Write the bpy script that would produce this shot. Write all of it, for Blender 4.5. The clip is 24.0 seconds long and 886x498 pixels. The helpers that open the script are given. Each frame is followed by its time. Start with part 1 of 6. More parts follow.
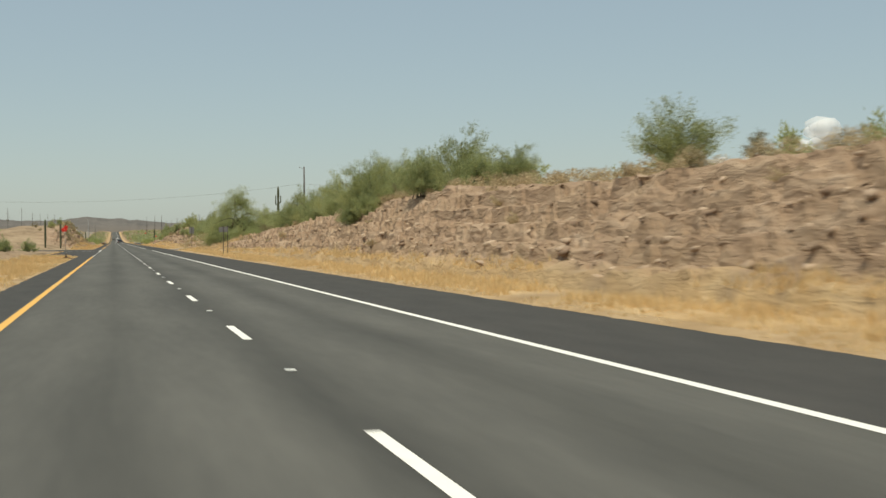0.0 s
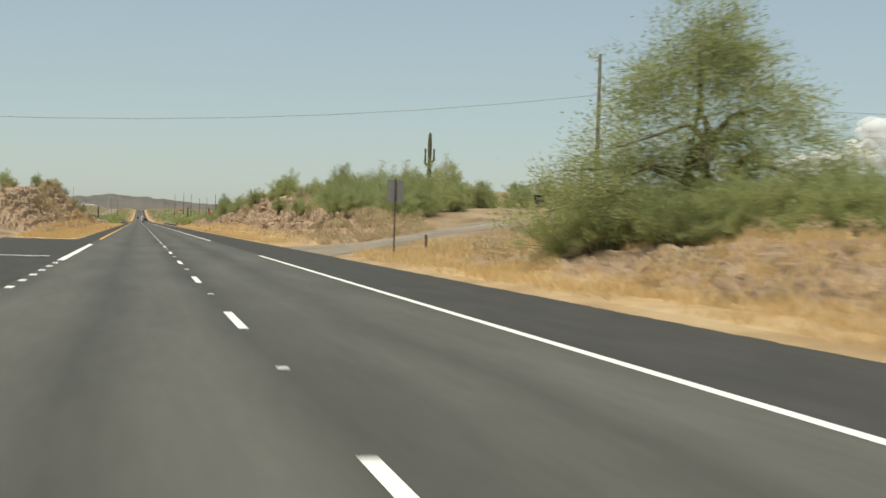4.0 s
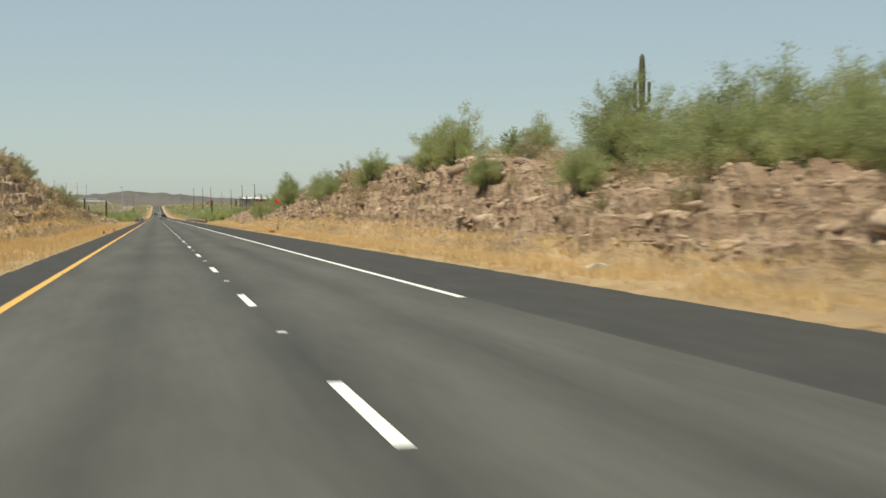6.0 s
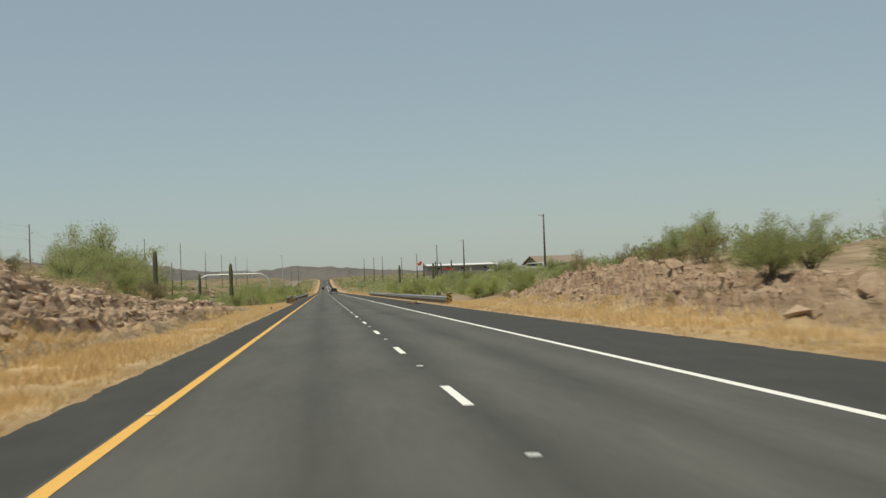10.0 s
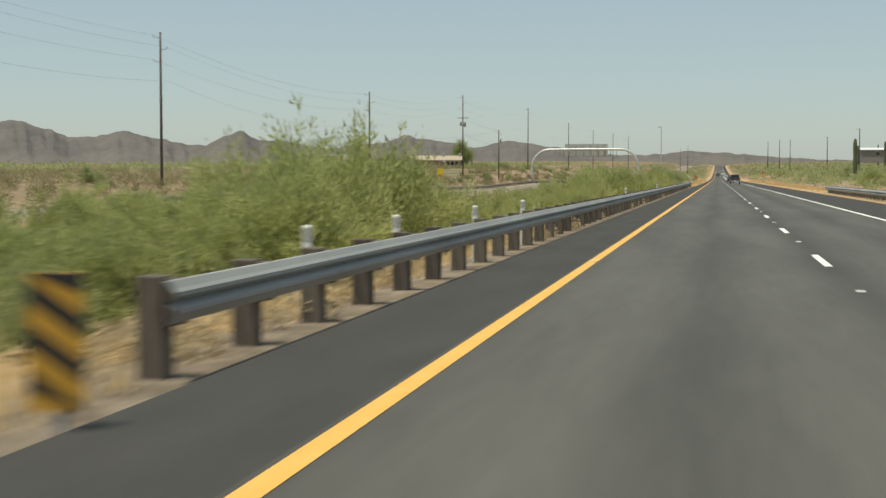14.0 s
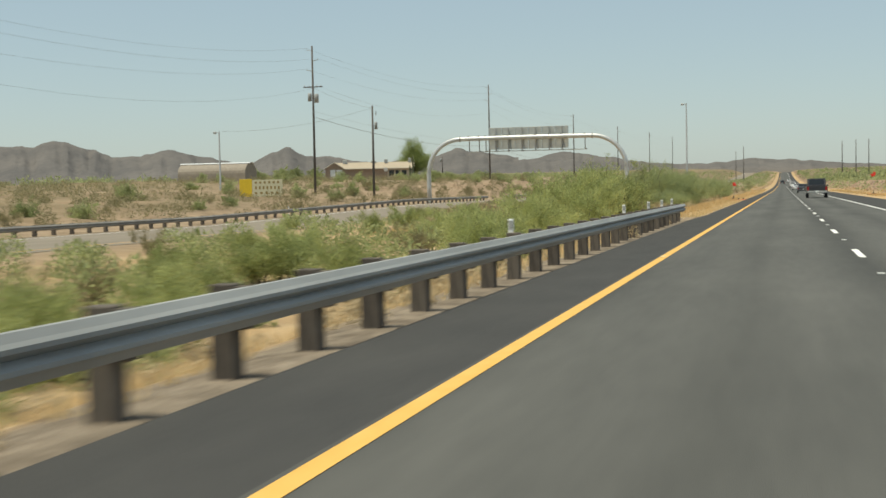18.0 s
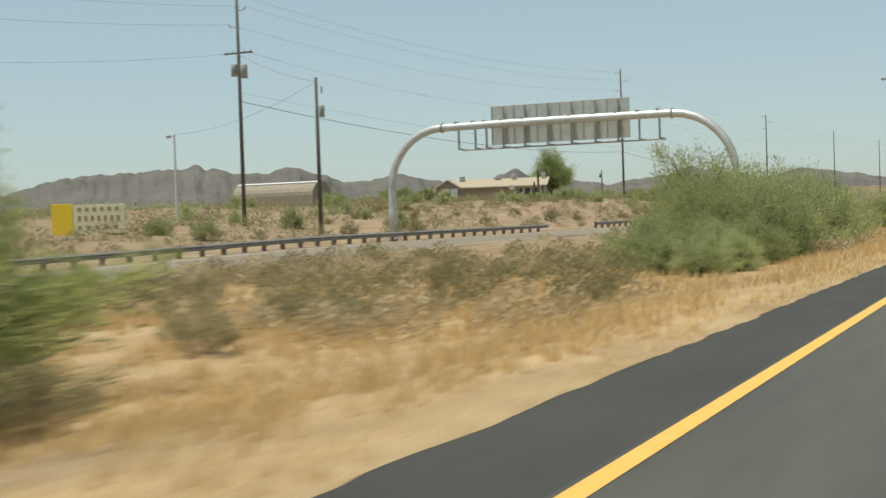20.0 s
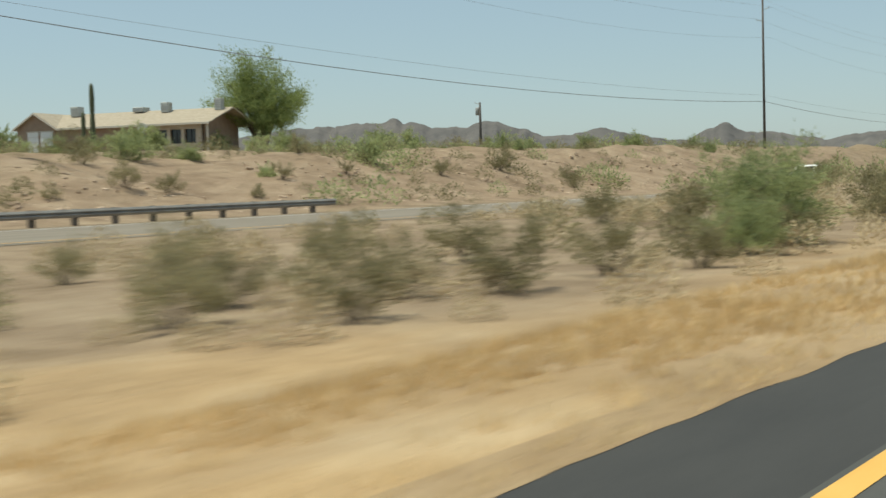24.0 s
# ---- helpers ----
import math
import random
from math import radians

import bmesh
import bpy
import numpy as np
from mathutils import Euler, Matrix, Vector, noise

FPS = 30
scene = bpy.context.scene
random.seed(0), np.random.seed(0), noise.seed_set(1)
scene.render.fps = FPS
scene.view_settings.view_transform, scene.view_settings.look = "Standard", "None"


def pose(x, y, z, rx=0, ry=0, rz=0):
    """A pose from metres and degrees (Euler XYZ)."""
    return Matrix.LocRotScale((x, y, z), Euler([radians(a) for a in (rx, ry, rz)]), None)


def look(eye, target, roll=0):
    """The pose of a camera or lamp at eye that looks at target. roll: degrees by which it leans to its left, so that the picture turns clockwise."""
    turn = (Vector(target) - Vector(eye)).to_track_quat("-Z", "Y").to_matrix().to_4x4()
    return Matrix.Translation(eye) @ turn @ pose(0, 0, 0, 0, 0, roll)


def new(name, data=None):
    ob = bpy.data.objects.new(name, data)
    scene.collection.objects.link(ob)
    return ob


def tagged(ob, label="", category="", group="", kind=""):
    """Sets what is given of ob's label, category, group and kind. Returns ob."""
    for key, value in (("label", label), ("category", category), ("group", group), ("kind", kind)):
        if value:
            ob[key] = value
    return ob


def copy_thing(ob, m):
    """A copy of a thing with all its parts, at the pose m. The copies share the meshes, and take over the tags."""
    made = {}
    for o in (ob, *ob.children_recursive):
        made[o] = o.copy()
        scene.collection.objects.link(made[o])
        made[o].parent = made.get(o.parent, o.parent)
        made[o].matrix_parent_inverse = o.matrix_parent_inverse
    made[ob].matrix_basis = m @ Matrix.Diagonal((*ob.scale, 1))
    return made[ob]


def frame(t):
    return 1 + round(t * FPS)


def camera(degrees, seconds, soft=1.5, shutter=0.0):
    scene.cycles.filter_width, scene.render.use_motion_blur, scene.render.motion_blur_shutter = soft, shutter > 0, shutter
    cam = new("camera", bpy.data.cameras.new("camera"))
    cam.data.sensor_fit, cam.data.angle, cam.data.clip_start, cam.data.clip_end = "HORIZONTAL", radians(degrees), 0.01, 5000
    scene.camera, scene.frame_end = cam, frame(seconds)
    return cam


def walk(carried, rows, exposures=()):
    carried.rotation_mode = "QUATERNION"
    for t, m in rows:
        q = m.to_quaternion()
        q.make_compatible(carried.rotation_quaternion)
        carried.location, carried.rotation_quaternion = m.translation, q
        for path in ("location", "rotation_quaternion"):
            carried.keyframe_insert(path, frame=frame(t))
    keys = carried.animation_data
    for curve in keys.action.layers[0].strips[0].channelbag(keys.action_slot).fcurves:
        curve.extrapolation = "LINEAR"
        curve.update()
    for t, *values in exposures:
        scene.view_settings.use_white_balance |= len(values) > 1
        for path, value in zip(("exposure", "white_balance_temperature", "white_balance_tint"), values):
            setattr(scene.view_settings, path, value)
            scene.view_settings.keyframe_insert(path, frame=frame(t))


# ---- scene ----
cam = camera(36.68, 24.0, soft=1.5, shutter=0.22)
# seconds, x, y, z, yaw, pitch, roll: x across the road, y along it
PATH = [
    (0, 1.763, 5.85, 1.377, -13.86, -0.45, 0.40),
    (0.5, 1.769, 22.59, 1.368, -14.46, -1.52, -1.21),
    (1, 1.775, 39.32, 1.359, -13.63, -3.68, -0.33),
    (1.5, 1.798, 55.98, 1.330, -13.78, -3.40, -1.09),
    (3.5, 2.148, 125.15, 1.354, -13.66, -2.12, -1.73),
    (4, 2.262, 141.99, 1.304, -12.85, -0.89, -1.66),
    (4.5, 2.227, 159.58, 1.313, -12.33, 0.60, -1.36),
    (5, 2.191, 177.17, 1.323, -12.48, -3.03, -1.17),
    (5.5, 2.179, 194.54, 1.329, -13.14, -2.41, -1.65),
    (6, 2.166, 211.91, 1.336, -12.13, -1.46, 0.18),
    (6.5, 2.197, 229.22, 1.312, -7.67, -0.46, 0.71),
    (7, 2.228, 246.53, 1.287, -0.36, -0.71, 1.03),
    (7.5, 2.134, 263.92, 1.295, -0.09, -1.75, -1.78),
    (8, 2.039, 281.31, 1.303, -3.18, -2.45, -0.89),
    (8.5, 2.014, 298.84, 1.321, -3.71, -1.46, -0.19),
    (9, 1.989, 316.37, 1.340, -3.49, -0.89, 1.80),
    (9.5, 1.987, 333.66, 1.340, -4.81, -0.74, 1.80),
    (10, 1.985, 350.94, 1.340, -5.12, 1.58, 2.10),
    (10.5, 1.984, 368.47, 1.354, -5.16, 1.58, 0.17),
    (11, 1.984, 385.99, 1.368, 4.30, -1.03, 6.13),
    (11.5, 1.901, 403.79, 1.347, 6.34, -2.99, 3.66),
    (13.5, 1.891, 473.72, 1.345, 11.46, -2.87, -0.59),
    (14, 1.918, 491.42, 1.331, 11.60, -3.07, 0.01),
    (14.5, 2.011, 509.21, 1.349, 12.32, -2.09, -0.57),
    (15, 2.103, 527.00, 1.367, 12.53, -3.29, 1.45),
    (15.5, 2.110, 544.64, 1.359, 12.57, -3.23, 0.74),
    (16, 2.117, 562.28, 1.350, 12.27, -3.10, 0.63),
    (16.5, 2.166, 580.07, 1.342, 12.64, -1.92, 1.72),
    (17, 2.214, 597.85, 1.334, 12.18, -2.58, 2.41),
    (17.5, 2.204, 615.72, 1.323, 13.35, -0.96, 2.83),
    (18, 2.194, 633.58, 1.313, 14.27, -2.45, 1.16),
    (18.5, 2.228, 651.48, 1.332, 18.17, -2.53, 1.18),
    (20.5, 2.057, 723.84, 1.350, 24.58, -1.16, 1.91),
    (21, 2.004, 742.26, 1.342, 25.10, -1.70, 1.57),
    (21.5, 1.919, 760.75, 1.364, 27.64, -3.22, 1.19),
    (22, 1.884, 779.26, 1.332, 22.14, -5.11, 1.61),
    (22.6, 1.811, 801.50, 1.344, 19.56, -3.41, 1.09),
    (23, 1.746, 816.33, 1.360, 23.74, -3.92, 1.23),
    (23.3, 1.743, 827.45, 1.357, 26.06, -2.77, 1.33),
    (23.5, 1.741, 834.87, 1.353, 29.77, -2.10, 1.39),
    (23.6, 1.740, 838.58, 1.352, 31.22, -2.06, 1.42),
    (23.8, 1.737, 845.99, 1.349, 33.12, -2.66, 1.49),
    (24, 1.735, 853.40, 1.346, 33.91, -2.91, 1.55),
]
walk(cam, [(t, pose(x, y, z, 90 + p, r, w)) for t, x, y, z, w, p, r in PATH], exposures=[(0, -0.05, 7450, 3.0), (1.5, -0.04, 7450, 3.0), (4, 0.05, 7450, 3.0), (8.5, 0.04, 7450, 3.0), (10, -0.24, 7350, 3.0), (11, -0.33, 7300, 3.0), (11.5, -0.1, 7320, 3.0), (13.5, 0.0, 7350, 3.0), (18, 0.08, 7250, 2.0), (21, 0.12, 7050, 0.0), (24, 0.03, 6800, -1.5)])

# ---- sky and sun ----
world = bpy.data.worlds.new("world")
scene.world = world
world.use_nodes = True
wt = world.node_tree
sky = wt.nodes.new("ShaderNodeTexSky")
sky.sky_type = "NISHITA"
sky.sun_disc = False
SUN_TO = Vector((-0.34, -0.36, 1.6)).normalized()
sky.sun_elevation = math.asin(SUN_TO.z)
sky.sun_rotation = math.atan2(SUN_TO.x, SUN_TO.y)
sky.altitude = 600
sky.air_density = 1.0
sky.dust_density = 1.2
sky.ozone_density = 1.0
haze = wt.nodes.new("ShaderNodeMix")
haze.data_type = "RGBA"
haze.inputs[0].default_value = 0.55
haze.inputs[7].default_value = (3.15, 4.0, 5.0, 1)
wt.links.new(sky.outputs[0], haze.inputs[6])
wt.links.new(haze.outputs[2], wt.nodes["Background"].inputs[0])
wt.nodes["Background"].inputs[1].default_value = 0.12
sun_data = bpy.data.lights.new("sun", "SUN")
sun_data.energy = 3.8
sun_data.angle = radians(0.6)
sun_data.color = (1.0, 0.95, 0.87)
sun = new("sun", sun_data)
sun.matrix_world = look(SUN_TO * 100, (0, 0, 0))


# ---- materials ----
def mat(name, c1, c2=None, scale=3.0, rough=0.85, metal=0.0, bump=0.0, bscale=None, stretch=(1, 1, 1), detail=6.0, spec=0.3, rand=0.0, trans=0.0):
    """A two-tone surface: colour varies at a broad and a fine scale, with fine relief."""
    m = bpy.data.materials.new(name)
    m.use_nodes = True
    nt = m.node_tree
    b = nt.nodes["Principled BSDF"]
    b.inputs["Roughness"].default_value = rough
    b.inputs["Metallic"].default_value = metal
    b.inputs["Specular IOR Level"].default_value = spec
    tc = nt.nodes.new("ShaderNodeTexCoord")
    mp = nt.nodes.new("ShaderNodeMapping")
    mp.inputs["Scale"].default_value = stretch
    nt.links.new(tc.outputs["Object"], mp.inputs[0])
    n1 = nt.nodes.new("ShaderNodeTexNoise")
    n1.inputs["Scale"].default_value = scale
    n1.inputs["Detail"].default_value = detail
    n2 = nt.nodes.new("ShaderNodeTexNoise")
    n2.inputs["Scale"].default_value = scale * 9
    n2.inputs["Detail"].default_value = 3
    for n in (n1, n2):
        nt.links.new(mp.outputs[0], n.inputs["Vector"])
    add = nt.nodes.new("ShaderNodeMath")
    add.operation = "MULTIPLY_ADD"
    nt.links.new(n2.outputs[0], add.inputs[0])
    add.inputs[1].default_value = 0.35
    nt.links.new(n1.outputs[0], add.inputs[2])
    ramp = nt.nodes.new("ShaderNodeValToRGB")
    ramp.color_ramp.elements[0].position = 0.45
    ramp.color_ramp.elements[1].position = 0.9
    ramp.color_ramp.elements[0].color = (*c1, 1)
    ramp.color_ramp.elements[1].color = (*(c2 or [min(1, k * 1.25) for k in c1]), 1)
    src = add.outputs[0]
    if rand:
        oi = nt.nodes.new("ShaderNodeObjectInfo")
        a2 = nt.nodes.new("ShaderNodeMath")
        a2.operation = "MULTIPLY_ADD"
        nt.links.new(oi.outputs["Random"], a2.inputs[0])
        a2.inputs[1].default_value = rand
        nt.links.new(src, a2.inputs[2])
        a3 = nt.nodes.new("ShaderNodeMath")
        a3.operation = "SUBTRACT"
        nt.links.new(a2.outputs[0], a3.inputs[0])
        a3.inputs[1].default_value = rand / 2
        src = a3.outputs[0]
    nt.links.new(src, ramp.inputs[0])
    nt.links.new(ramp.outputs[0], b.inputs["Base Color"])
    if bump:
        n3 = nt.nodes.new("ShaderNodeTexNoise")
        n3.inputs["Scale"].default_value = bscale or scale * 6
        n3.inputs["Detail"].default_value = 6
        nt.links.new(mp.outputs[0], n3.inputs["Vector"])
        bp = nt.nodes.new("ShaderNodeBump")
        bp.inputs["Strength"].default_value = 1.0
        bp.inputs["Distance"].default_value = bump
        nt.links.new(n3.outputs[0], bp.inputs["Height"])
        nt.links.new(bp.outputs[0], b.inputs["Normal"])
    if trans:
        tr = nt.nodes.new("ShaderNodeBsdfTranslucent")
        nt.links.new(ramp.outputs[0], tr.inputs[0])
        mx = nt.nodes.new("ShaderNodeMixShader")
        mx.inputs[0].default_value = trans
        nt.links.new(b.outputs[0], mx.inputs[1])
        nt.links.new(tr.outputs[0], mx.inputs[2])
        nt.links.new(mx.outputs[0], nt.nodes["Material Output"].inputs[0])
    return m


def plain(name, c, rough=0.5, metal=0.0, spec=0.4):
    return mat(name, c, [min(1, k * 1.12) for k in c], 6, rough, metal, spec=spec)


def island_mat(name, ca, cb, rough=0.8, trans=0.0):
    """Each leaf or blade takes its own tone between the two."""
    m = bpy.data.materials.new(name)
    m.use_nodes = True
    nt = m.node_tree
    b = nt.nodes["Principled BSDF"]
    b.inputs["Roughness"].default_value = rough
    b.inputs["Specular IOR Level"].default_value = 0.15
    g = nt.nodes.new("ShaderNodeNewGeometry")
    tc = nt.nodes.new("ShaderNodeTexCoord")
    n = nt.nodes.new("ShaderNodeTexNoise")
    n.inputs["Scale"].default_value = 0.9
    nt.links.new(tc.outputs["Object"], n.inputs["Vector"])
    oi = nt.nodes.new("ShaderNodeObjectInfo")
    s = nt.nodes.new("ShaderNodeMath")
    s.operation = "ADD"
    nt.links.new(g.outputs["Random Per Island"], s.inputs[0])
    nt.links.new(n.outputs[0], s.inputs[1])
    s2 = nt.nodes.new("ShaderNodeMath")
    s2.operation = "MULTIPLY_ADD"
    nt.links.new(oi.outputs["Random"], s2.inputs[0])
    s2.inputs[1].default_value = 0.6
    nt.links.new(s.outputs[0], s2.inputs[2])
    r = nt.nodes.new("ShaderNodeValToRGB")
    r.color_ramp.elements[0].position = 0.4
    r.color_ramp.elements[1].position = 1.0
    r.color_ramp.elements[0].color = (*ca, 1)
    r.color_ramp.elements[1].color = (*cb, 1)
    sc = nt.nodes.new("ShaderNodeMath")
    sc.operation = "MULTIPLY"
    nt.links.new(s2.outputs[0], sc.inputs[0])
    sc.inputs[1].default_value = 0.6
    nt.links.new(sc.outputs[0], r.inputs[0])
    nt.links.new(r.outputs[0], b.inputs["Base Color"])
    if trans:
        tr = nt.nodes.new("ShaderNodeBsdfTranslucent")
        nt.links.new(r.outputs[0], tr.inputs[0])
        mx = nt.nodes.new("ShaderNodeMixShader")
        mx.inputs[0].default_value = trans
        nt.links.new(b.outputs[0], mx.inputs[1])
        nt.links.new(tr.outputs[0], mx.inputs[2])
        nt.links.new(mx.outputs[0], nt.nodes["Material Output"].inputs[0])
    return m


def ground_mat():
    """Bare dirt, broken rock and straw-covered soil, by the painted zone."""
    m = bpy.data.materials.new("desert_ground")
    m.use_nodes = True
    nt = m.node_tree
    b = nt.nodes["Principled BSDF"]
    b.inputs["Roughness"].default_value = 0.95
    b.inputs["Specular IOR Level"].default_value = 0.1
    tc = nt.nodes.new("ShaderNodeTexCoord")
    at = nt.nodes.new("ShaderNodeAttribute")
    at.attribute_name = "zone"
    sep = nt.nodes.new("ShaderNodeSeparateColor")
    nt.links.new(at.outputs["Color"], sep.inputs[0])

    def tone(c1, c2, c3, scale, stretch):
        mp = nt.nodes.new("ShaderNodeMapping")
        mp.inputs["Scale"].default_value = stretch
        nt.links.new(tc.outputs["Object"], mp.inputs[0])
        n = nt.nodes.new("ShaderNodeTexNoise")
        n.inputs["Scale"].default_value = scale
        n.inputs["Detail"].default_value = 9
        n.inputs["Roughness"].default_value = 0.65
        nt.links.new(mp.outputs[0], n.inputs["Vector"])
        r = nt.nodes.new("ShaderNodeValToRGB")
        e = r.color_ramp.elements
        e[0].position, e[1].position = 0.32, 0.68
        e[0].color, e[1].color = (*c1, 1), (*c3, 1)
        k = e.new(0.5)
        k.color = (*c2, 1)
        nt.links.new(n.outputs[0], r.inputs[0])
        return r, n

    dirt, nd = tone((0.185, 0.133, 0.085), (0.30, 0.222, 0.147), (0.40, 0.31, 0.21), 0.35, (1, 1, 1))
    rock, nr = tone((0.255, 0.172, 0.118), (0.375, 0.26, 0.178), (0.50, 0.375, 0.275), 1.0, (0.9, 0.5, 2.2))
    straw, ns = tone((0.38, 0.25, 0.125), (0.51, 0.35, 0.185), (0.62, 0.46, 0.275), 0.7, (1, 0.5, 1))
    gravel, ng = tone((0.14, 0.112, 0.084), (0.23, 0.187, 0.14), (0.34, 0.28, 0.213), 2.5, (1, 0.6, 1))
    brushy, nb = tone((0.10, 0.095, 0.05), (0.19, 0.155, 0.09), (0.34, 0.24, 0.15), 0.09, (1, 0.5, 1))

    def mix(f, a, c):
        x = nt.nodes.new("ShaderNodeMix")
        x.data_type = "RGBA"
        nt.links.new(f, x.inputs[0])
        nt.links.new(a, x.inputs[6])
        nt.links.new(c, x.inputs[7])
        return x.outputs[2]

    c = mix(sep.outputs[0], dirt.outputs[0], rock.outputs[0])
    c = mix(sep.outputs[1], c, straw.outputs[0])
    c = mix(sep.outputs[2], c, gravel.outputs[0])
    c = mix(at.outputs["Alpha"], c, brushy.outputs[0])
    nt.links.new(c, b.inputs["Base Color"])
    vo = nt.nodes.new("ShaderNodeTexVoronoi")
    vo.feature = "DISTANCE_TO_EDGE"
    vo.inputs["Scale"].default_value = 1.7
    mpv = nt.nodes.new("ShaderNodeMapping")
    mpv.inputs["Scale"].default_value = (1, 0.6, 2.0)
    nt.links.new(tc.outputs["Object"], mpv.inputs[0])
    nt.links.new(mpv.outputs[0], vo.inputs["Vector"])
    mm = nt.nodes.new("ShaderNodeMath")
    mm.operation = "MULTIPLY"
    nt.links.new(vo.outputs["Distance"], mm.inputs[0])
    nt.links.new(sep.outputs[0], mm.inputs[1])
    ms = nt.nodes.new("ShaderNodeMath")
    ms.operation = "MULTIPLY_ADD"
    nt.links.new(mm.outputs[0], ms.inputs[0])
    ms.inputs[1].default_value = 0.5
    nt.links.new(nr.outputs[0], ms.inputs[2])
    bp = nt.nodes.new("ShaderNodeBump")
    bp.inputs["Distance"].default_value = 0.38
    bp.inputs["Strength"].default_value = 0.9
    nt.links.new(ms.outputs[0], bp.inputs["Height"])
    nt.links.new(bp.outputs[0], b.inputs["Normal"])
    return m


GROUND = ground_mat()
def lane_mat():
    """Worn asphalt: polished wheel paths and darker oil bands run along each lane."""
    m = mat("worn_asphalt", (0.078, 0.077, 0.07), (0.118, 0.116, 0.104), 0.8, 0.85, bump=0.004, bscale=160, stretch=(1, 0.12, 1), spec=0.25)
    nt = m.node_tree
    b = nt.nodes["Principled BSDF"]
    src = b.inputs["Base Color"].links[0].from_socket
    tc = nt.nodes.new("ShaderNodeTexCoord")
    sp = nt.nodes.new("ShaderNodeSeparateXYZ")
    nt.links.new(tc.outputs["Object"], sp.inputs[0])
    wob = nt.nodes.new("ShaderNodeTexNoise")
    wob.inputs["Scale"].default_value = 0.08
    nt.links.new(tc.outputs["Object"], wob.inputs["Vector"])
    ad = nt.nodes.new("ShaderNodeMath")
    ad.operation = "MULTIPLY_ADD"
    nt.links.new(wob.outputs[0], ad.inputs[0])
    ad.inputs[1].default_value = 0.7
    nt.links.new(sp.outputs[0], ad.inputs[2])
    mr = nt.nodes.new("ShaderNodeMapRange")
    mr.inputs[1].default_value, mr.inputs[2].default_value = 0.0, 7.6
    nt.links.new(ad.outputs[0], mr.inputs[0])
    r = nt.nodes.new("ShaderNodeValToRGB")
    e = r.color_ramp.elements
    e[0].position, e[0].color = 0.0, (0.72, 0.72, 0.72, 1)
    e[1].position, e[1].color = 1.0, (0.85, 0.85, 0.85, 1)
    for p, c in ((0.10, 1.0), (0.2, 1.03), (0.28, 0.80), (0.36, 1.03), (0.44, 1.0), (0.515, 0.70), (0.58, 0.92), (0.66, 1.04), (0.75, 0.77), (0.84, 1.04), (0.93, 0.98)):
        k = e.new(p)
        k.color = (c, c, c, 1)
    nt.links.new(mr.outputs[0], r.inputs[0])
    mx = nt.nodes.new("ShaderNodeMix")
    mx.data_type, mx.blend_type = "RGBA", "MULTIPLY"
    mx.inputs[0].default_value = 1.0
    nt.links.new(src, mx.inputs[6])
    nt.links.new(r.outputs[0], mx.inputs[7])
    nt.links.new(mx.outputs[2], b.inputs["Base Color"])
    return m


ASPHALT = lane_mat()
FRESH = mat("dark_asphalt", (0.052, 0.051, 0.049), (0.068, 0.066, 0.062), 1.6, 0.9, bump=0.004, bscale=160, stretch=(1, 0.25, 1), spec=0.2)
CONCRETE = mat("dusty_pavement", (0.19, 0.158, 0.122), (0.29, 0.245, 0.192), 0.5, 0.95, bump=0.006, bscale=40)
WHITE_LINE = mat("white_road_paint", (0.74, 0.73, 0.68), (0.86, 0.85, 0.80), 5, 0.7)
YELLOW_LINE = mat("yellow_road_paint", (0.68, 0.375, 0.08), (0.80, 0.465, 0.13), 5, 0.7)
GALV = mat("galvanised_steel", (0.30, 0.305, 0.295), (0.42, 0.425, 0.41), 1.5, 0.6, 0.2, stretch=(1, 0.2, 1))
GALV_BRIGHT = mat("bright_galvanised_tube", (0.50, 0.51, 0.50), (0.62, 0.63, 0.61), 2, 0.45, 0.5)
PANEL_BACK = mat("bare_aluminium_sheet", (0.40, 0.41, 0.39), (0.50, 0.51, 0.48), 2, 0.6, 0.3)
POST_WOOD = mat("weathered_timber", (0.075, 0.064, 0.054), (0.165, 0.14, 0.115), 6, 0.9, bump=0.004, stretch=(4, 4, 0.6), rand=0.3)
POLE_WOOD = mat("creosoted_pole_wood", (0.082, 0.075, 0.07), (0.15, 0.138, 0.128), 4, 0.9, bump=0.004, stretch=(4, 4, 0.3))
BARK = mat("grey_bark", (0.085, 0.07, 0.05), (0.16, 0.13, 0.09), 8, 0.9)
BLACK = plain("black_paint", (0.02, 0.02, 0.02), 0.5)
DARK_GLASS = plain("dark_glass", (0.015, 0.018, 0.02), 0.08, 0.0, 0.6)
RUBBER = plain("tyre_rubber", (0.025, 0.025, 0.025), 0.85)
WHITE_PAINT = plain("white_enamel", (0.72, 0.72, 0.70), 0.35)
WIRE = plain("weathered_wire", (0.22, 0.22, 0.22), 0.6, 0.4)
LEAF_PV = island_mat("palo_verde_foliage", (0.23, 0.26, 0.112), (0.49, 0.51, 0.245), trans=0.55)
LEAF_MQ = island_mat("mesquite_foliage", (0.225, 0.26, 0.115), (0.51, 0.54, 0.27), trans=0.55)
LEAF_WASH = island_mat("wash_shrub_foliage", (0.25, 0.285, 0.11), (0.54, 0.57, 0.25), trans=0.55)
LEAF_CR = island_mat("creosote_foliage", (0.20, 0.18, 0.095), (0.38, 0.335, 0.19), trans=0.45)
LEAF_DRY = island_mat("dry_twigs", (0.40, 0.315, 0.19), (0.60, 0.485, 0.31), trans=0.2)
